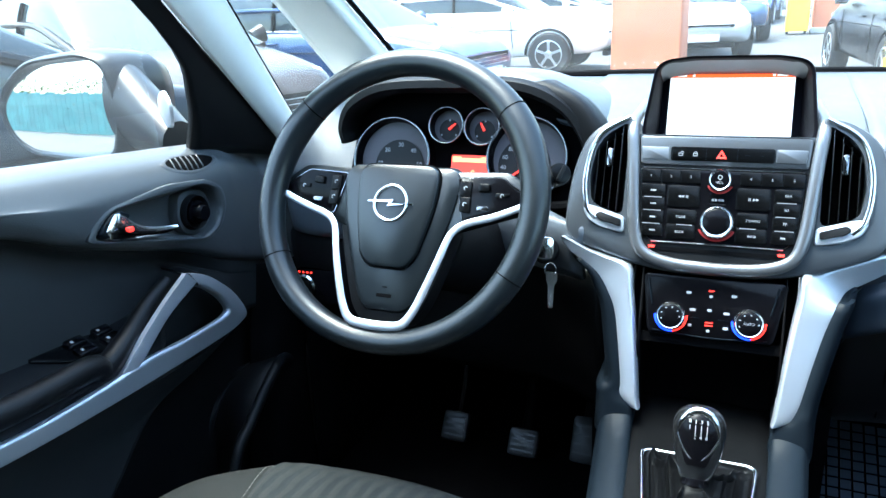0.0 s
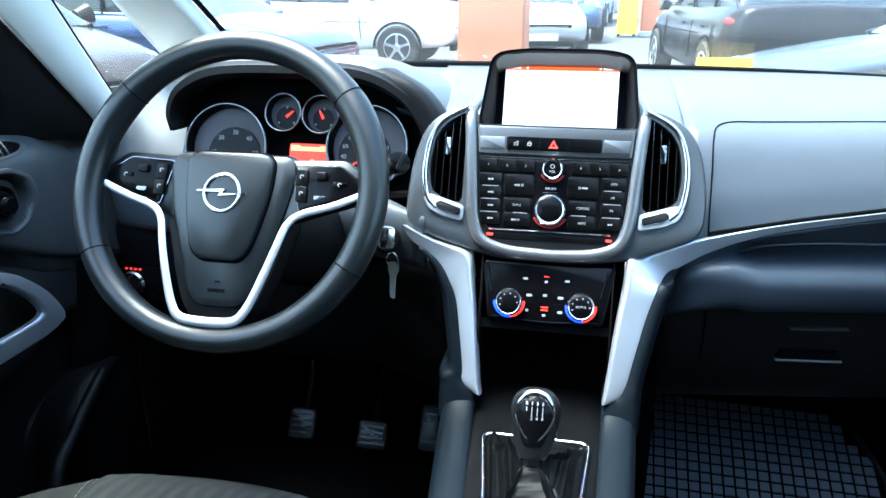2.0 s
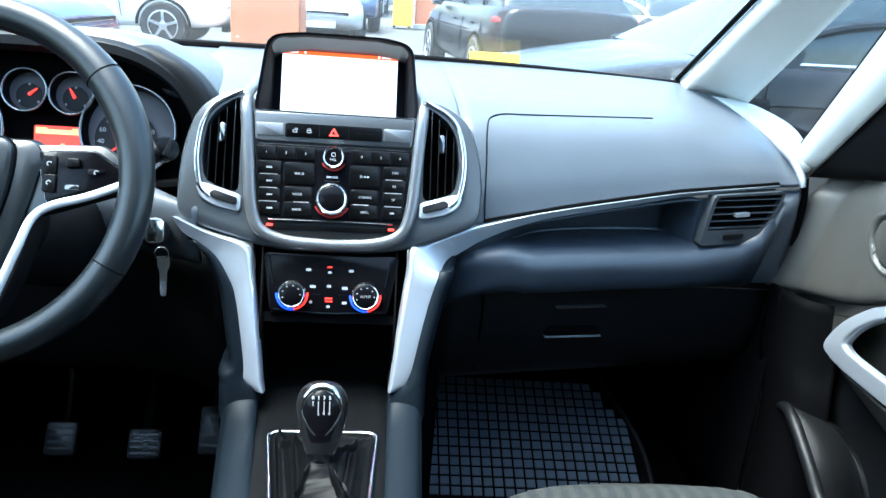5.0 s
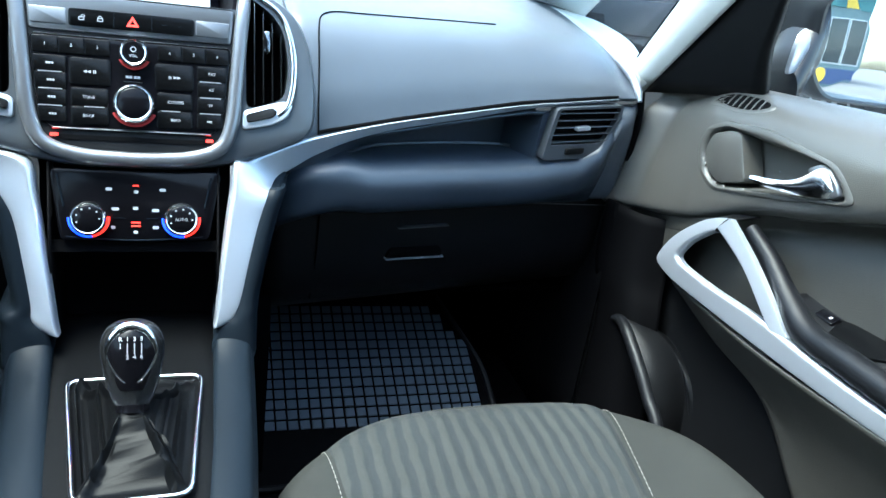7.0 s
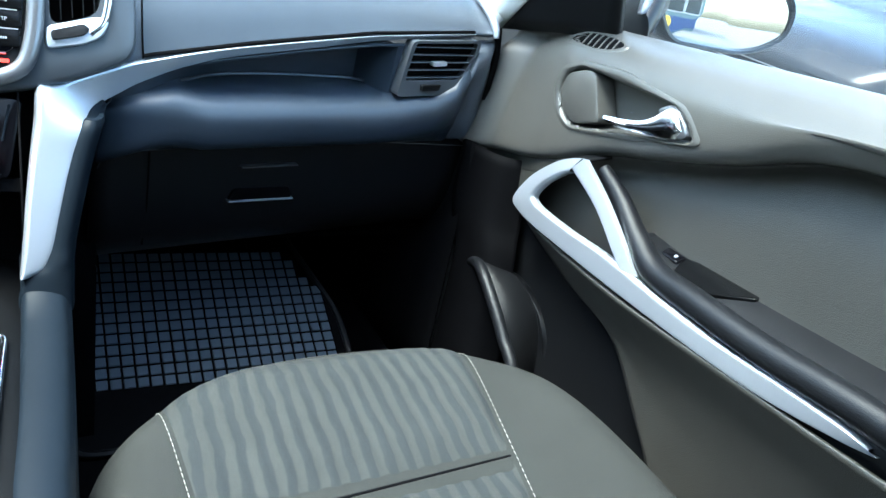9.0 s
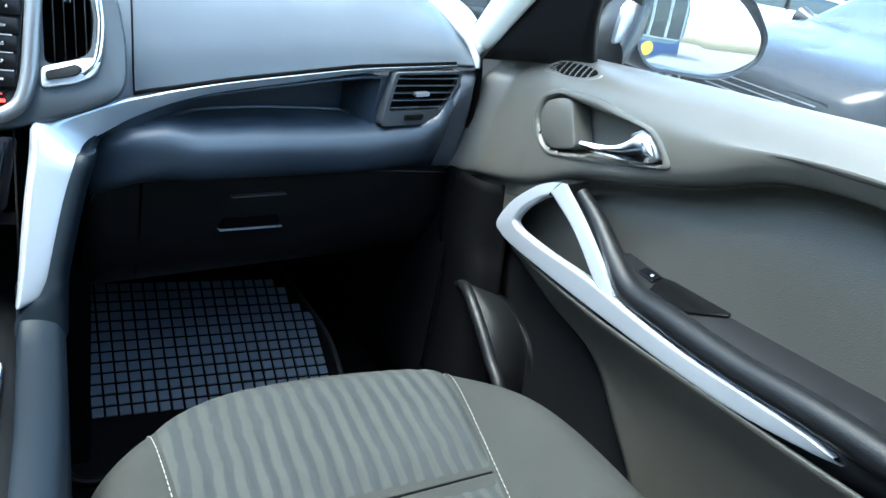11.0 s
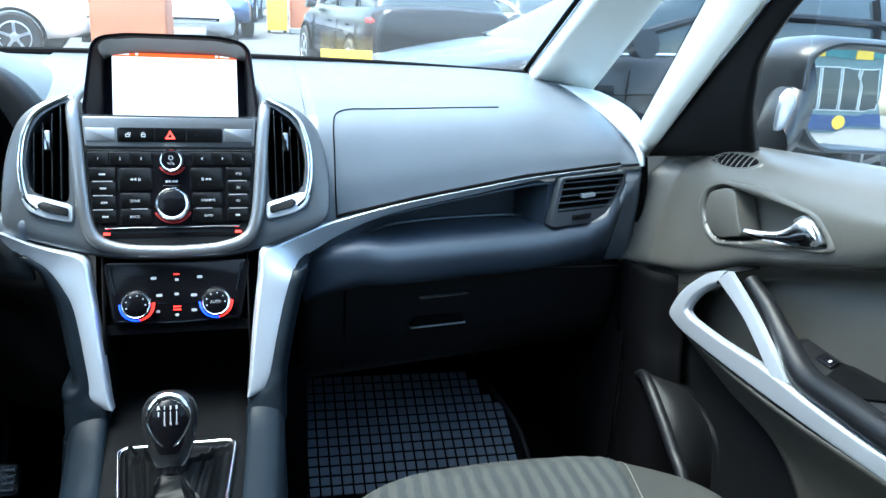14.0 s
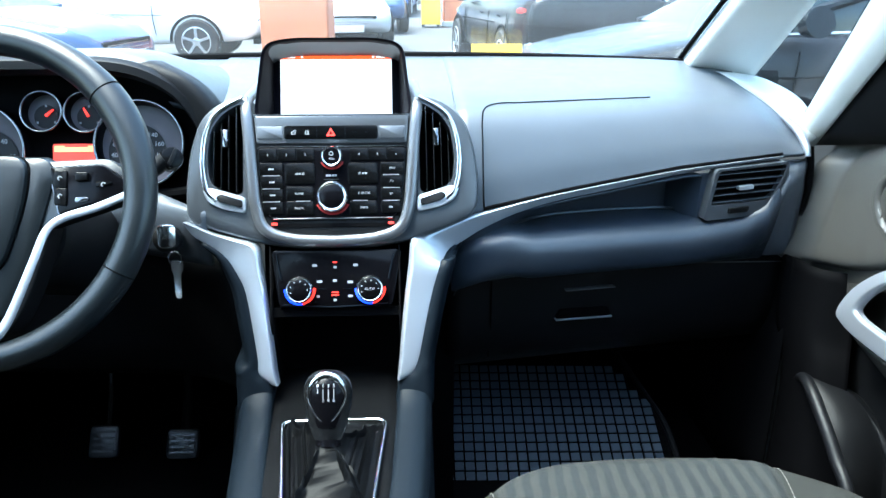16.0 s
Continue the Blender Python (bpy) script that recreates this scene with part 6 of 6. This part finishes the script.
    for z, y, w, th in ((0.26, -0.56, 0.2, 0.1), (0.32, -0.57, 0.235, 0.12), (0.5, -0.615, 0.245, 0.12), (0.75, -0.67, 0.225, 0.1), (0.87, -0.7, 0.19, 0.085), (0.90, -0.71, 0.12, 0.05)):
        back_rows.append([Vector((w * math.copysign(abs(math.cos(a)) ** 0.5, math.cos(a)), y - th / 2 + th * 0.5 * math.copysign(abs(math.sin(a)) ** 0.7, math.sin(a)), z)) for a in (2 * math.pi * k / 40 for k in range(40))])
    part("backrest", grid(back_rows, wrap=True, cap=True), FABRIC, s, "grey fabric backrest")
    part("headrest", slab(rounded(rect(0.26, 0.17, 0, 1.03), 0.05, 5), 0.0, 0.09, Matrix.Translation((0, -0.73, 0)) @ Matrix.Rotation(math.pi / 2, 4, "X"), edge=0.03), FABRIC, s)
    part("base", box(-0.2, 0.2, -0.55, -0.08, 0.0, 0.2), DARK, s, bevel=0.02)
    return s
seat(0.394, 0.79, 1, "grey fabric passenger seat with striped insert")
seat(-0.375, 0.725, -1, "dark grey fabric driver's seat with striped insert")

# ---- pedals ----
for x, y, z, w, h, nm in ((-0.492, 1.25, 0.372, 0.055, 0.06, "clutch_pedal"), (-0.345, 1.25, 0.362, 0.06, 0.055, "brake_pedal"), (-0.225, 1.27, 0.38, 0.05, 0.09, "accelerator_pedal")):
    p = thing(nm, "black rubber " + nm.replace("_", " ") + " on a steel arm", "pedal", at=(x, y, 0.33))
    bpy.context.view_layer.update()
    PM = Matrix.Translation((x, y, z)) @ Matrix.Rotation(radians(55), 4, "X")
    bit("pad", slab(rounded(rect(w, h), 0.01), 0, 0.012, PM, edge=0.003), RUBBER, p)
    for k in range(4):
        bit("rib", slab(rect(w * 0.8, 0.004, 0, -h * 0.3 + h * 0.2 * k), 0.011, 0.0145, PM), RUBBER, p)
    bit("arm", tube([(x, y + 0.01, z - 0.005), (x + 0.004, y + 0.05, z + 0.08), (x + 0.008, y + 0.1, z + 0.25)], [0.011, 0.009, 0.008], 8), DARKCHR if x < -0.45 else DARK, p, "bare steel pedal arm" if x < -0.45 else "")

# ---- rubber mat: a base with raised squares, rising to the front ----
SLOPE = radians(25)
mat_ob = thing("rubber_floor_mat", "black rubber floor mat of raised squares", "floor mat", at=Matrix.Translation((0.35, 1.0, 0.33)) @ Matrix.Rotation(SLOPE, 4, "X"))
part("base", slab(rounded([(-0.225, 0.0), (0.235, 0.0), (0.235, 0.2), (0.15, 0.44), (-0.2, 0.44)], 0.04), -0.012, 0.006), BLACK, mat_ob, bevel=0.003)
part("rim", tube([Vector((x, y, 0.006)) for x, y in rounded([(-0.22, 0.006), (0.23, 0.006), (0.23, 0.2), (0.147, 0.435), (-0.195, 0.435)], 0.04, 6)], 0.006, 8, closed=True), DARK, mat_ob)
square = bmesh.new()
bmesh.ops.create_cube(square, size=1, matrix=Matrix.LocRotScale((0, 0, 0), None, (0.0158, 0.0158, 0.003)))
for v in square.verts:
    if v.co.z > 0:
        v.co.x *= 0.92
        v.co.y *= 0.92
first = None
for j in range(13):
    for i in range(22):
        x, y = -0.207 + 0.0193 * i + 0.004 * (j / 12), 0.112 + 0.0193 * j - 0.0007 * i
        if y > 0.22 and x > 0.222 - (y - 0.22) * 0.62:
            continue
        if first is None:
            first = o = part("square", square, MATRUB, mat_ob, smooth=False)
        else:
            o = new("square", first.data)
            o.parent = mat_ob
        o.location = (x, y, 0.0065)
        o.rotation_euler = (random.uniform(-0.03, 0.03), random.uniform(-0.03, 0.03), random.uniform(-0.02, 0.02))

# ---- card at the windscreen ----
YCARD = mat("yellow_card", (0.62, 0.42, 0.05), 0.7, grain=0.1, vary=0.05, patch=20)
card_ob = thing("yellow_card", "small yellow paper card at the windscreen base", "card", at=(0.268, 1.428, 1.07))
bpy.context.view_layer.update()
bit("sheet", slab(rounded(rect(0.095, 0.028), 0.002), 0.0, 0.0012, Matrix.Translation((0.268, 1.428, 1.084)) @ Matrix.Rotation(radians(70), 4, "X")), YCARD, card_ob, smooth=False)
bit("fold", slab(rect(0.095, 0.02), 0.0, 0.0012, Matrix.Translation((0.268, 1.434, 1.0705)) @ Matrix.Rotation(radians(5), 4, "X")), YCARD, card_ob, smooth=False)

# ---- outside: the yard ----
ASPHALT = mat("pale_asphalt", (0.06, 0.06, 0.06), 0.9, grain=0.6, size=120, vary=0.2, patch=0.6)
ground = finish("ground", box(-300, 300, -300, 300, -0.2, 0.0), ASPHALT, smooth=False)
tagged(ground, "pale worn asphalt of a car yard", "ground", kind="structure")
TYRE = mat("tyre_rubber", (0.02, 0.02, 0.021), 0.8, grain=0.4, size=200)
ALLOY = mat("alloy_rim", (0.6, 0.61, 0.62), 0.3, metal=0.9)
TINT = mat("dark_car_glass", (0.025, 0.035, 0.04), 0.05, spread=0.01)
LAMPG = mat("headlamp_glass", (0.75, 0.78, 0.8), 0.08, metal=0.6)
TAIL = mat("tail_lamp_red", (0.5, 0.02, 0.02), 0.15, coat=0.6)
PLATE = mat("plate_white", (0.7, 0.7, 0.68), 0.5)
def paint(name, c, spec=0.5):
    m = mat(name, c, 0.22, metal=0.1 if spec > 0.2 else 0.0, coat=0.35 if spec > 0.2 else 0.0, spec=spec, vary=0.05, patch=3, spread=0.003)
    # pressed sheet metal is never quite even: its reflections waver
    nt = m.node_tree
    tc, n, bump = (nt.nodes.new("ShaderNode" + k) for k in ("TexCoord", "TexNoise", "Bump"))
    n.inputs["Scale"].default_value, n.inputs["Detail"].default_value = 4.0, 1.5
    bump.inputs["Strength"].default_value, bump.inputs["Distance"].default_value = 0.35, 0.03
    nt.links.new(tc.outputs["Object"], n.inputs["Vector"])
    nt.links.new(n.outputs["Fac"], bump.inputs["Height"])
    for key in ("Normal", "Coat Normal"):
        nt.links.new(bump.outputs[0], nt.nodes["Principled BSDF"].inputs[key])
    return m

def parked_car(label, body_mat, x, y, turn, tall=1.0, group="parked cars"):
    """A parked car: nose towards local +x."""
    c = thing("parked_car", label, "car", group, at=pose(x, y, 0, 0, 0, turn))
    def p(name, bm, material, parent=None, lab="", **kw):
        return part(name, bm, material, parent or c, lab, **kw)
    st = ((-2.2, 0.72, 0.5, 0.86), (-2.12, 0.80, 0.36, 0.98), (-1.7, 0.87, 0.3, 1.0), (-0.9, 0.89, 0.27, 0.97), (0.3, 0.89, 0.27, 0.95), (0.95, 0.88, 0.28, 0.94), (1.5, 0.86, 0.3, 0.86), (1.95, 0.79, 0.32, 0.76), (2.15, 0.64, 0.4, 0.64), (2.2, 0.5, 0.48, 0.56))
    secs = []
    for sx, hw, zb, zt in st:
        zt *= tall ** 0.6
        q = [(0, zb), (hw * 0.8, zb), (hw * 0.97, zb + 0.12 * (zt - zb)), (hw, zb + 0.45 * (zt - zb)), (hw * 0.985, zb + 0.72 * (zt - zb)), (hw * 0.9, zb + 0.95 * (zt - zb)), (hw * 0.6, zt), (0, zt + 0.015)]
        half_s = spline([(sx, yy, zz) for yy, zz in q], 18)
        secs.append(half_s + [Vector((v.x, -v.y, v.z)) for v in half_s[-2:0:-1]])
    cols = [spline([s[i] for s in secs], 46) for i in range(len(secs[0]))]
    p("body", grid([[cc[k] for cc in cols] for k in range(46)], wrap=True, cap=True), body_mat)
    gs = ((-2.0, 0.72, 0.98, 0.99), (-1.75, 0.74, 0.97, 1.22), (-1.2, 0.755, 0.95, 1.42), (-0.4, 0.765, 0.94, 1.47), (0.15, 0.76, 0.93, 1.43), (0.6, 0.75, 0.92, 1.2), (1.08, 0.74, 0.90, 0.93))
    secs = []
    for sx, hw, zb, zt in gs:
        zt = zb + (zt - zb) * (1 + (tall - 1) * 1.6)
        k = (zt - zb) / 0.53
        secs.append(spline([(sx, -hw, zb), (sx, -hw + 0.03 * k, zb + (zt - zb) * 0.4), (sx, -hw + 0.16 * k, zt - 0.05 * k), (sx, -hw * 0.45, zt), (sx, hw * 0.45, zt), (sx, hw - 0.16 * k, zt - 0.05 * k), (sx, hw - 0.03 * k, zb + (zt - zb) * 0.4), (sx, hw, zb)], 26))
    cols = [spline([s[i] for s in secs], 36) for i in range(26)]
    p("glasshouse", grid([[cc[k] for cc in cols] for k in range(36)]), TINT, lab="dark glazed cabin")
    rf = [[cc[k] + Vector((0, 0, 0.012)) for cc in cols[7:19]] for k in range(9, 24)]
    p("roof", grid(rf), body_mat, solid=0.02)
    for s in (-1, 1):
        col = cols[5] if s < 0 else cols[20]
        p("roof_pillar", tube([cols[4 if s < 0 else 21][k] * 1.0 + Vector((0, s * 0.012, 0.0)) for k in range(0, 36)], 0.028, 8), body_mat)
        for k in (12, 19):
            p("door_pillar", tube([cols[i][k] + Vector((0, s * 0.01, 0)) for i in (range(0, 7) if s < 0 else range(19, 26))], 0.025, 6), BLACK)
        p("side_mirror", tube([(0.72, s * 0.86, 0.97), (0.72, s * 0.98, 1.0)], [0.06, 0.085], 12), body_mat)
        p("headlamp", tube([(2.02, s * 0.42, 0.66 * tall ** 0.6), (1.9, s * 0.68, 0.69 * tall ** 0.6), (1.72, s * 0.8, 0.71 * tall ** 0.6)], [0.05, 0.08, 0.03], 12), LAMPG, lab="clear headlamp")
        p("tail_lamp", tube([(-2.13, s * 0.5, 0.86), (-2.05, s * 0.74, 0.87), (-1.85, s * 0.83, 0.88)], [0.05, 0.07, 0.03], 12), TAIL, lab="red tail lamp")
        p("belt_strip", tube([cols[0 if s < 0 else 25][k] + Vector((0, s * 0.012, 0.004)) for k in range(2, 34)], 0.012, 6), ALLOY, lab="bright strip under the windows")
        for hx in (-0.22, -1.12):
            p("door_handle", tube(spline([(hx - 0.1, s * 0.872, 0.8), (hx - 0.06, s * 0.905, 0.805), (hx + 0.06, s * 0.905, 0.81), (hx + 0.1, s * 0.872, 0.81)], 10), 0.016, 8), body_mat)
        for hx in (0.78, -0.62, -1.5):
            p("door_gap", tube([(hx, s * 0.893, 0.42), (hx - 0.02, s * 0.895, 0.62), (hx - 0.03, s * 0.88, 0.84)], 0.006, 5), BLACK)
        p("door_trim", tube([(-1.0, s * 0.895, 0.72), (0.9, s * 0.895, 0.70)], 0.006, 6), BLACK)
        for wx in (-1.32, 1.35):
            w = p("wheel", lathe([(0.2, -0.1), (0.3, -0.11), (0.325, -0.08), (0.325, 0.08), (0.3, 0.11), (0.21, 0.1)], 32, Matrix.Translation((wx, s * 0.80, 0.325)) @ Matrix.Rotation(math.pi / 2, 4, "X")), TYRE)
            rim_b = [lathe([(0.21, 0.06), (0.215, 0.105), (0.2, 0.11), (0.19, 0.08)], 28)] + [box(-0.02, 0.02, 0.03, 0.2, 0.085, 0.105, Matrix.Rotation(2 * math.pi * k / 5, 4, "Z")) for k in range(5)] + [lathe([(0.06, 0.07), (0.06, 0.11), (0.04, 0.115)], 16)]
            jb = join(*rim_b)
            jb.transform(Matrix.Translation((wx, s * 0.80, 0.325)) @ Matrix.Rotation(-s * math.pi / 2, 4, "X"))
            p("rim", jb, ALLOY, w, "alloy rim")
            p("wheel_arch", tube([(wx + 0.37 * math.cos(a), s * 0.875, 0.325 + 0.37 * math.sin(a)) for a in (math.pi * k / 16 for k in range(17))], 0.022, 6), BLACK)
    g = p("grille", slab(rounded([(-0.42, 0.47), (0.42, 0.47), (0.5, 0.62), (-0.5, 0.62)], 0.03), 0, 0.04, Matrix.Translation((2.155, 0, 0)) @ Matrix(((0, 0, 1, 0), (1, 0, 0, 0), (0, 1, 0, 0), (0, 0, 0, 1)))), BLACK)
    for k in range(3):
        p("bar", box(2.19, 2.205, -0.42, 0.42, 0.5 + 0.04 * k, 0.506 + 0.04 * k), ALLOY, g)
    p("number_plate", box(2.2, 2.225, -0.26, 0.26, 0.36, 0.47), PLATE, lab="white number plate")
    p("lower_grille", box(2.1, 2.2, -0.5, 0.5, 0.26, 0.34), BLACK, bevel=0.01)
    return c
BROWN, NAVY, WHITEP, BLACKP, SILVER, REDP, BLUEP = paint("paint_dark_brown", (0.03, 0.022, 0.018), 0.2), paint("paint_navy", (0.02, 0.05, 0.13)), paint("paint_white", (0.75, 0.76, 0.76)), paint("paint_black", (0.01, 0.011, 0.013), 0.19), paint("paint_silver", (0.45, 0.46, 0.47)), paint("paint_red", (0.4, 0.02, 0.02)), paint("paint_blue", (0.03, 0.1, 0.35))
parked_car("dark brown parked car with chrome grille bars", BROWN, -5.2, 5.2, -22)
parked_car("black parked car close beside the others", BLACKP, -3.5, 1.7, 86)
parked_car("navy blue parked saloon on the asphalt", NAVY, -4.9, 8.3, -8)
parked_car("white parked estate with alloy wheels", WHITEP, -4.3, 12.3, 0, 1.08)
parked_car("white parked hatchback in the row", WHITEP, -7.4, 10.6, 0)
parked_car("black parked saloon standing across the bonnet", BLACKP, 2.95, 4.95, 183)
parked_car("black parked car facing the aisle", BLACKP, 6.4, 3.2, 180, 1.12)
parked_car("white parked car facing the aisle", WHITEP, 7.4, 0.3, 182)
parked_car("dark parked car further along the aisle", BLACKP, 7.6, -2.2, 180)
parked_car("silver parked car in the far row", SILVER, 5.6, 13.0, 178)
parked_car("red parked car in the far row", REDP, 5.2, 17.5, 182)
parked_car("navy parked estate behind the orange post", NAVY, -0.9, 19.5, -82, 1.12)
parked_car("silver parked car beside the orange post", SILVER, -1.35, 15.0, -76)
parked_car("blue parked car in the far row", BLUEP, -0.4, 27.0, -95)
parked_car("white parked car in the far row", WHITEP, 1.6, 30.0, 170, 1.1)
parked_car("dark parked car in the far row", BLACKP, 5.0, 24.0, 165)
parked_car("silver parked car behind the orange post", SILVER, -4.5, 17.0, 0)
parked_car("black parked car behind the orange post", BLACKP, -4.2, 22.0, 0)
parked_car("black parked estate seen from behind", BLACKP, 1.95, 10.3, 97, 1.1)
parked_car("dark blue parked car in the second row", NAVY, -9.6, 7.0, -10)
parked_car("dark parked car in the second row", BROWN, -9.2, 3.6, -14)
for x, y, turn, tall, pm, lab in ((-7.2, 14.6, -6, 1.0, SILVER, "silver parked car behind the white estate"), (-8.0, 18.2, 4, 1.1, BLACKP, "black parked estate behind the white estate"), (-10.6, 12.4, -5, 1.0, WHITEP, "white parked car far along the row"), (-11.5, 9.6, -8, 1.05, SILVER, "silver parked car far along the row"), (4.4, 12.6, 96, 1.0, SILVER, "silver parked car seen from behind"), (6.7, 10.0, 100, 1.1, WHITEP, "white parked estate seen from behind"), (8.6, 7.4, 170, 1.0, SILVER, "silver parked car across the aisle"), (3.2, 16.6, 92, 1.1, BLACKP, "black parked car seen from behind"), (3.4, 22.5, -88, 1.0, WHITEP, "white parked car facing the yard"), (5.9, 28.0, -92, 1.05, SILVER, "silver parked car facing the yard"), (8.6, 26.0, -95, 1.0, BLACKP, "black parked car facing the yard"), (-3.2, 28.0, -88, 1.1, WHITEP, "white parked estate facing the yard"), (-6.0, 27.5, -92, 1.0, BLUEP, "blue parked car facing the yard"), (-9.0, 26.0, -84, 1.0, SILVER, "silver parked car facing the yard"), (10.4, 12.0, 176, 1.0, BLACKP, "black parked car beyond the aisle"), (11.0, 5.6, 182, 1.1, WHITEP, "white parked estate beyond the aisle")):
    parked_car(lab, pm, x, y, turn, tall)
TERRA = mat("orange_render", (0.62, 0.2, 0.09), 0.8, grain=0.3, size=60, vary=0.1, patch=2)
CONC = mat("pale_concrete", (0.55, 0.55, 0.53), 0.85, grain=0.3, size=40, vary=0.1, patch=1)
def post(x, y, w, label):
    c = thing("orange_post", label, "column", "orange posts", at=(x, y, 0))
    part("shaft", box(-w / 2, w / 2, -w / 2, w / 2, 0.12, 5.0), TERRA, c, bevel=0.03)
    part("plinth", box(-w / 2 - 0.04, w / 2 + 0.04, -w / 2 - 0.04, w / 2 + 0.04, 0, 0.14), CONC, c, bevel=0.02)
post(-1.37, 10.9, 0.92, "square orange rendered post beside the white car")
post(1.5, 20.6, 0.68, "far orange rendered post beside the yellow bin")
YEL = mat("yellow_plastic", (0.75, 0.5, 0.05), 0.5)
bin_ = thing("wheeled_bin", "yellow wheeled bin with a dark lid", "bin", at=(0.82, 20.2, 0))
part("body", slab(rounded(rect(0.5, 0.55), 0.05), 0.08, 0.95), YEL, bin_)
part("lid", slab(rounded(rect(0.56, 0.62), 0.05), 0.95, 1.05, edge=0.03), BLACK, bin_)
for s in (-1, 1):
    part("wheel", lathe([(0.1, -0.03), (0.1, 0.03)], 16, Matrix.Translation((s * 0.2, 0.25, 0.1)) @ Matrix.Rotation(math.pi / 2, 4, "Y")), TYRE, bin_)
# ---- behind the car, seen in the mirrors ----
TEAL = mat("teal_boards", (0.05, 0.16, 0.16), 0.7, vary=0.2, patch=1.5)
BLUEW = mat("blue_cladding", (0.012, 0.035, 0.11), 0.6, vary=0.1, patch=1.0)
HALLW = mat("grey_cladding", (0.11, 0.16, 0.16), 0.7, vary=0.15, patch=0.8)
hall = thing("workshop_hall", "grey hall with a blue band and dark windows", "building", at=(6.2, -19, 0))
GLOWY = mat("yellow_sign_paint", (0.7, 0.45, 0.03), 0.5)
part("wall", box(-3.4, 3.4, -3, 3, 0, 5.4), HALLW, hall)
part("band", box(-3.45, 3.45, -3.05, 3.05, 0.15, 1.0), BLUEW, hall, "blue cladding band")
part("roof", box(-3.9, 3.9, -3.4, 3.9, 5.4, 5.65), BLUEW, hall)
for k in range(7):
    part("fascia_panel", box(-3.4 + 0.975 * k, -2.47 + 0.975 * k, 3.0, 3.06, 4.2, 5.2), GLOWY if k in (2, 5) else TEAL, hall, "coloured fascia panel")
for k in range(5):
    w = part("window", box(-3.2 + 1.3 * k, -2.1 + 1.3 * k, 3.0, 3.07, 1.3, 3.6), TINT, hall)
    part("frame", box(-3.26 + 1.3 * k, -2.04 + 1.3 * k, 3.0, 3.05, 1.24, 3.66), CONC, w)
part("sign_disc", slab(disc(0.4, 28), 0, 0.05, Matrix.Translation((0.8, 3.05, 0.6)) @ Matrix.Rotation(-math.pi / 2, 4, "X")), GLOWY, hall, "round yellow sign")
fence = thing("board_fence", "teal board fence behind the parked row", "fence", at=(-9, -12, 0))
for k in range(40):
    part("board", box(-8 + 0.4 * k, -7.62 + 0.4 * k, -0.03, 0.03, 0.05, 2.0 + 0.04 * (k % 3)), TEAL, fence)
LEAF = mat("hedge_leaf", (0.035, 0.055, 0.01), 0.7, vary=0.3, patch=5)
hedge = thing("hedge", "yellow-green hedge above the fence", "hedge", kind="stuff", at=(-9, -13, 0))
bm = bmesh.new()
for k in range(5000):
    c = Vector((random.uniform(-8, 8), random.gauss(0, 0.35), random.uniform(0.2, 2.9) + 0.25 * math.sin(k)))
    d1, d2 = Vector((random.gauss(0, 1), random.gauss(0, 1), random.gauss(0, 1))).normalized() * 0.09, Vector((random.gauss(0, 1), random.gauss(0, 1), random.gauss(0, 1))).normalized() * 0.06
    bm.faces.new([bm.verts.new(c + v) for v in (-d1, d2, d1, -d2)])
part("leaf_mass", bm, LEAF, hedge, smooth=False)
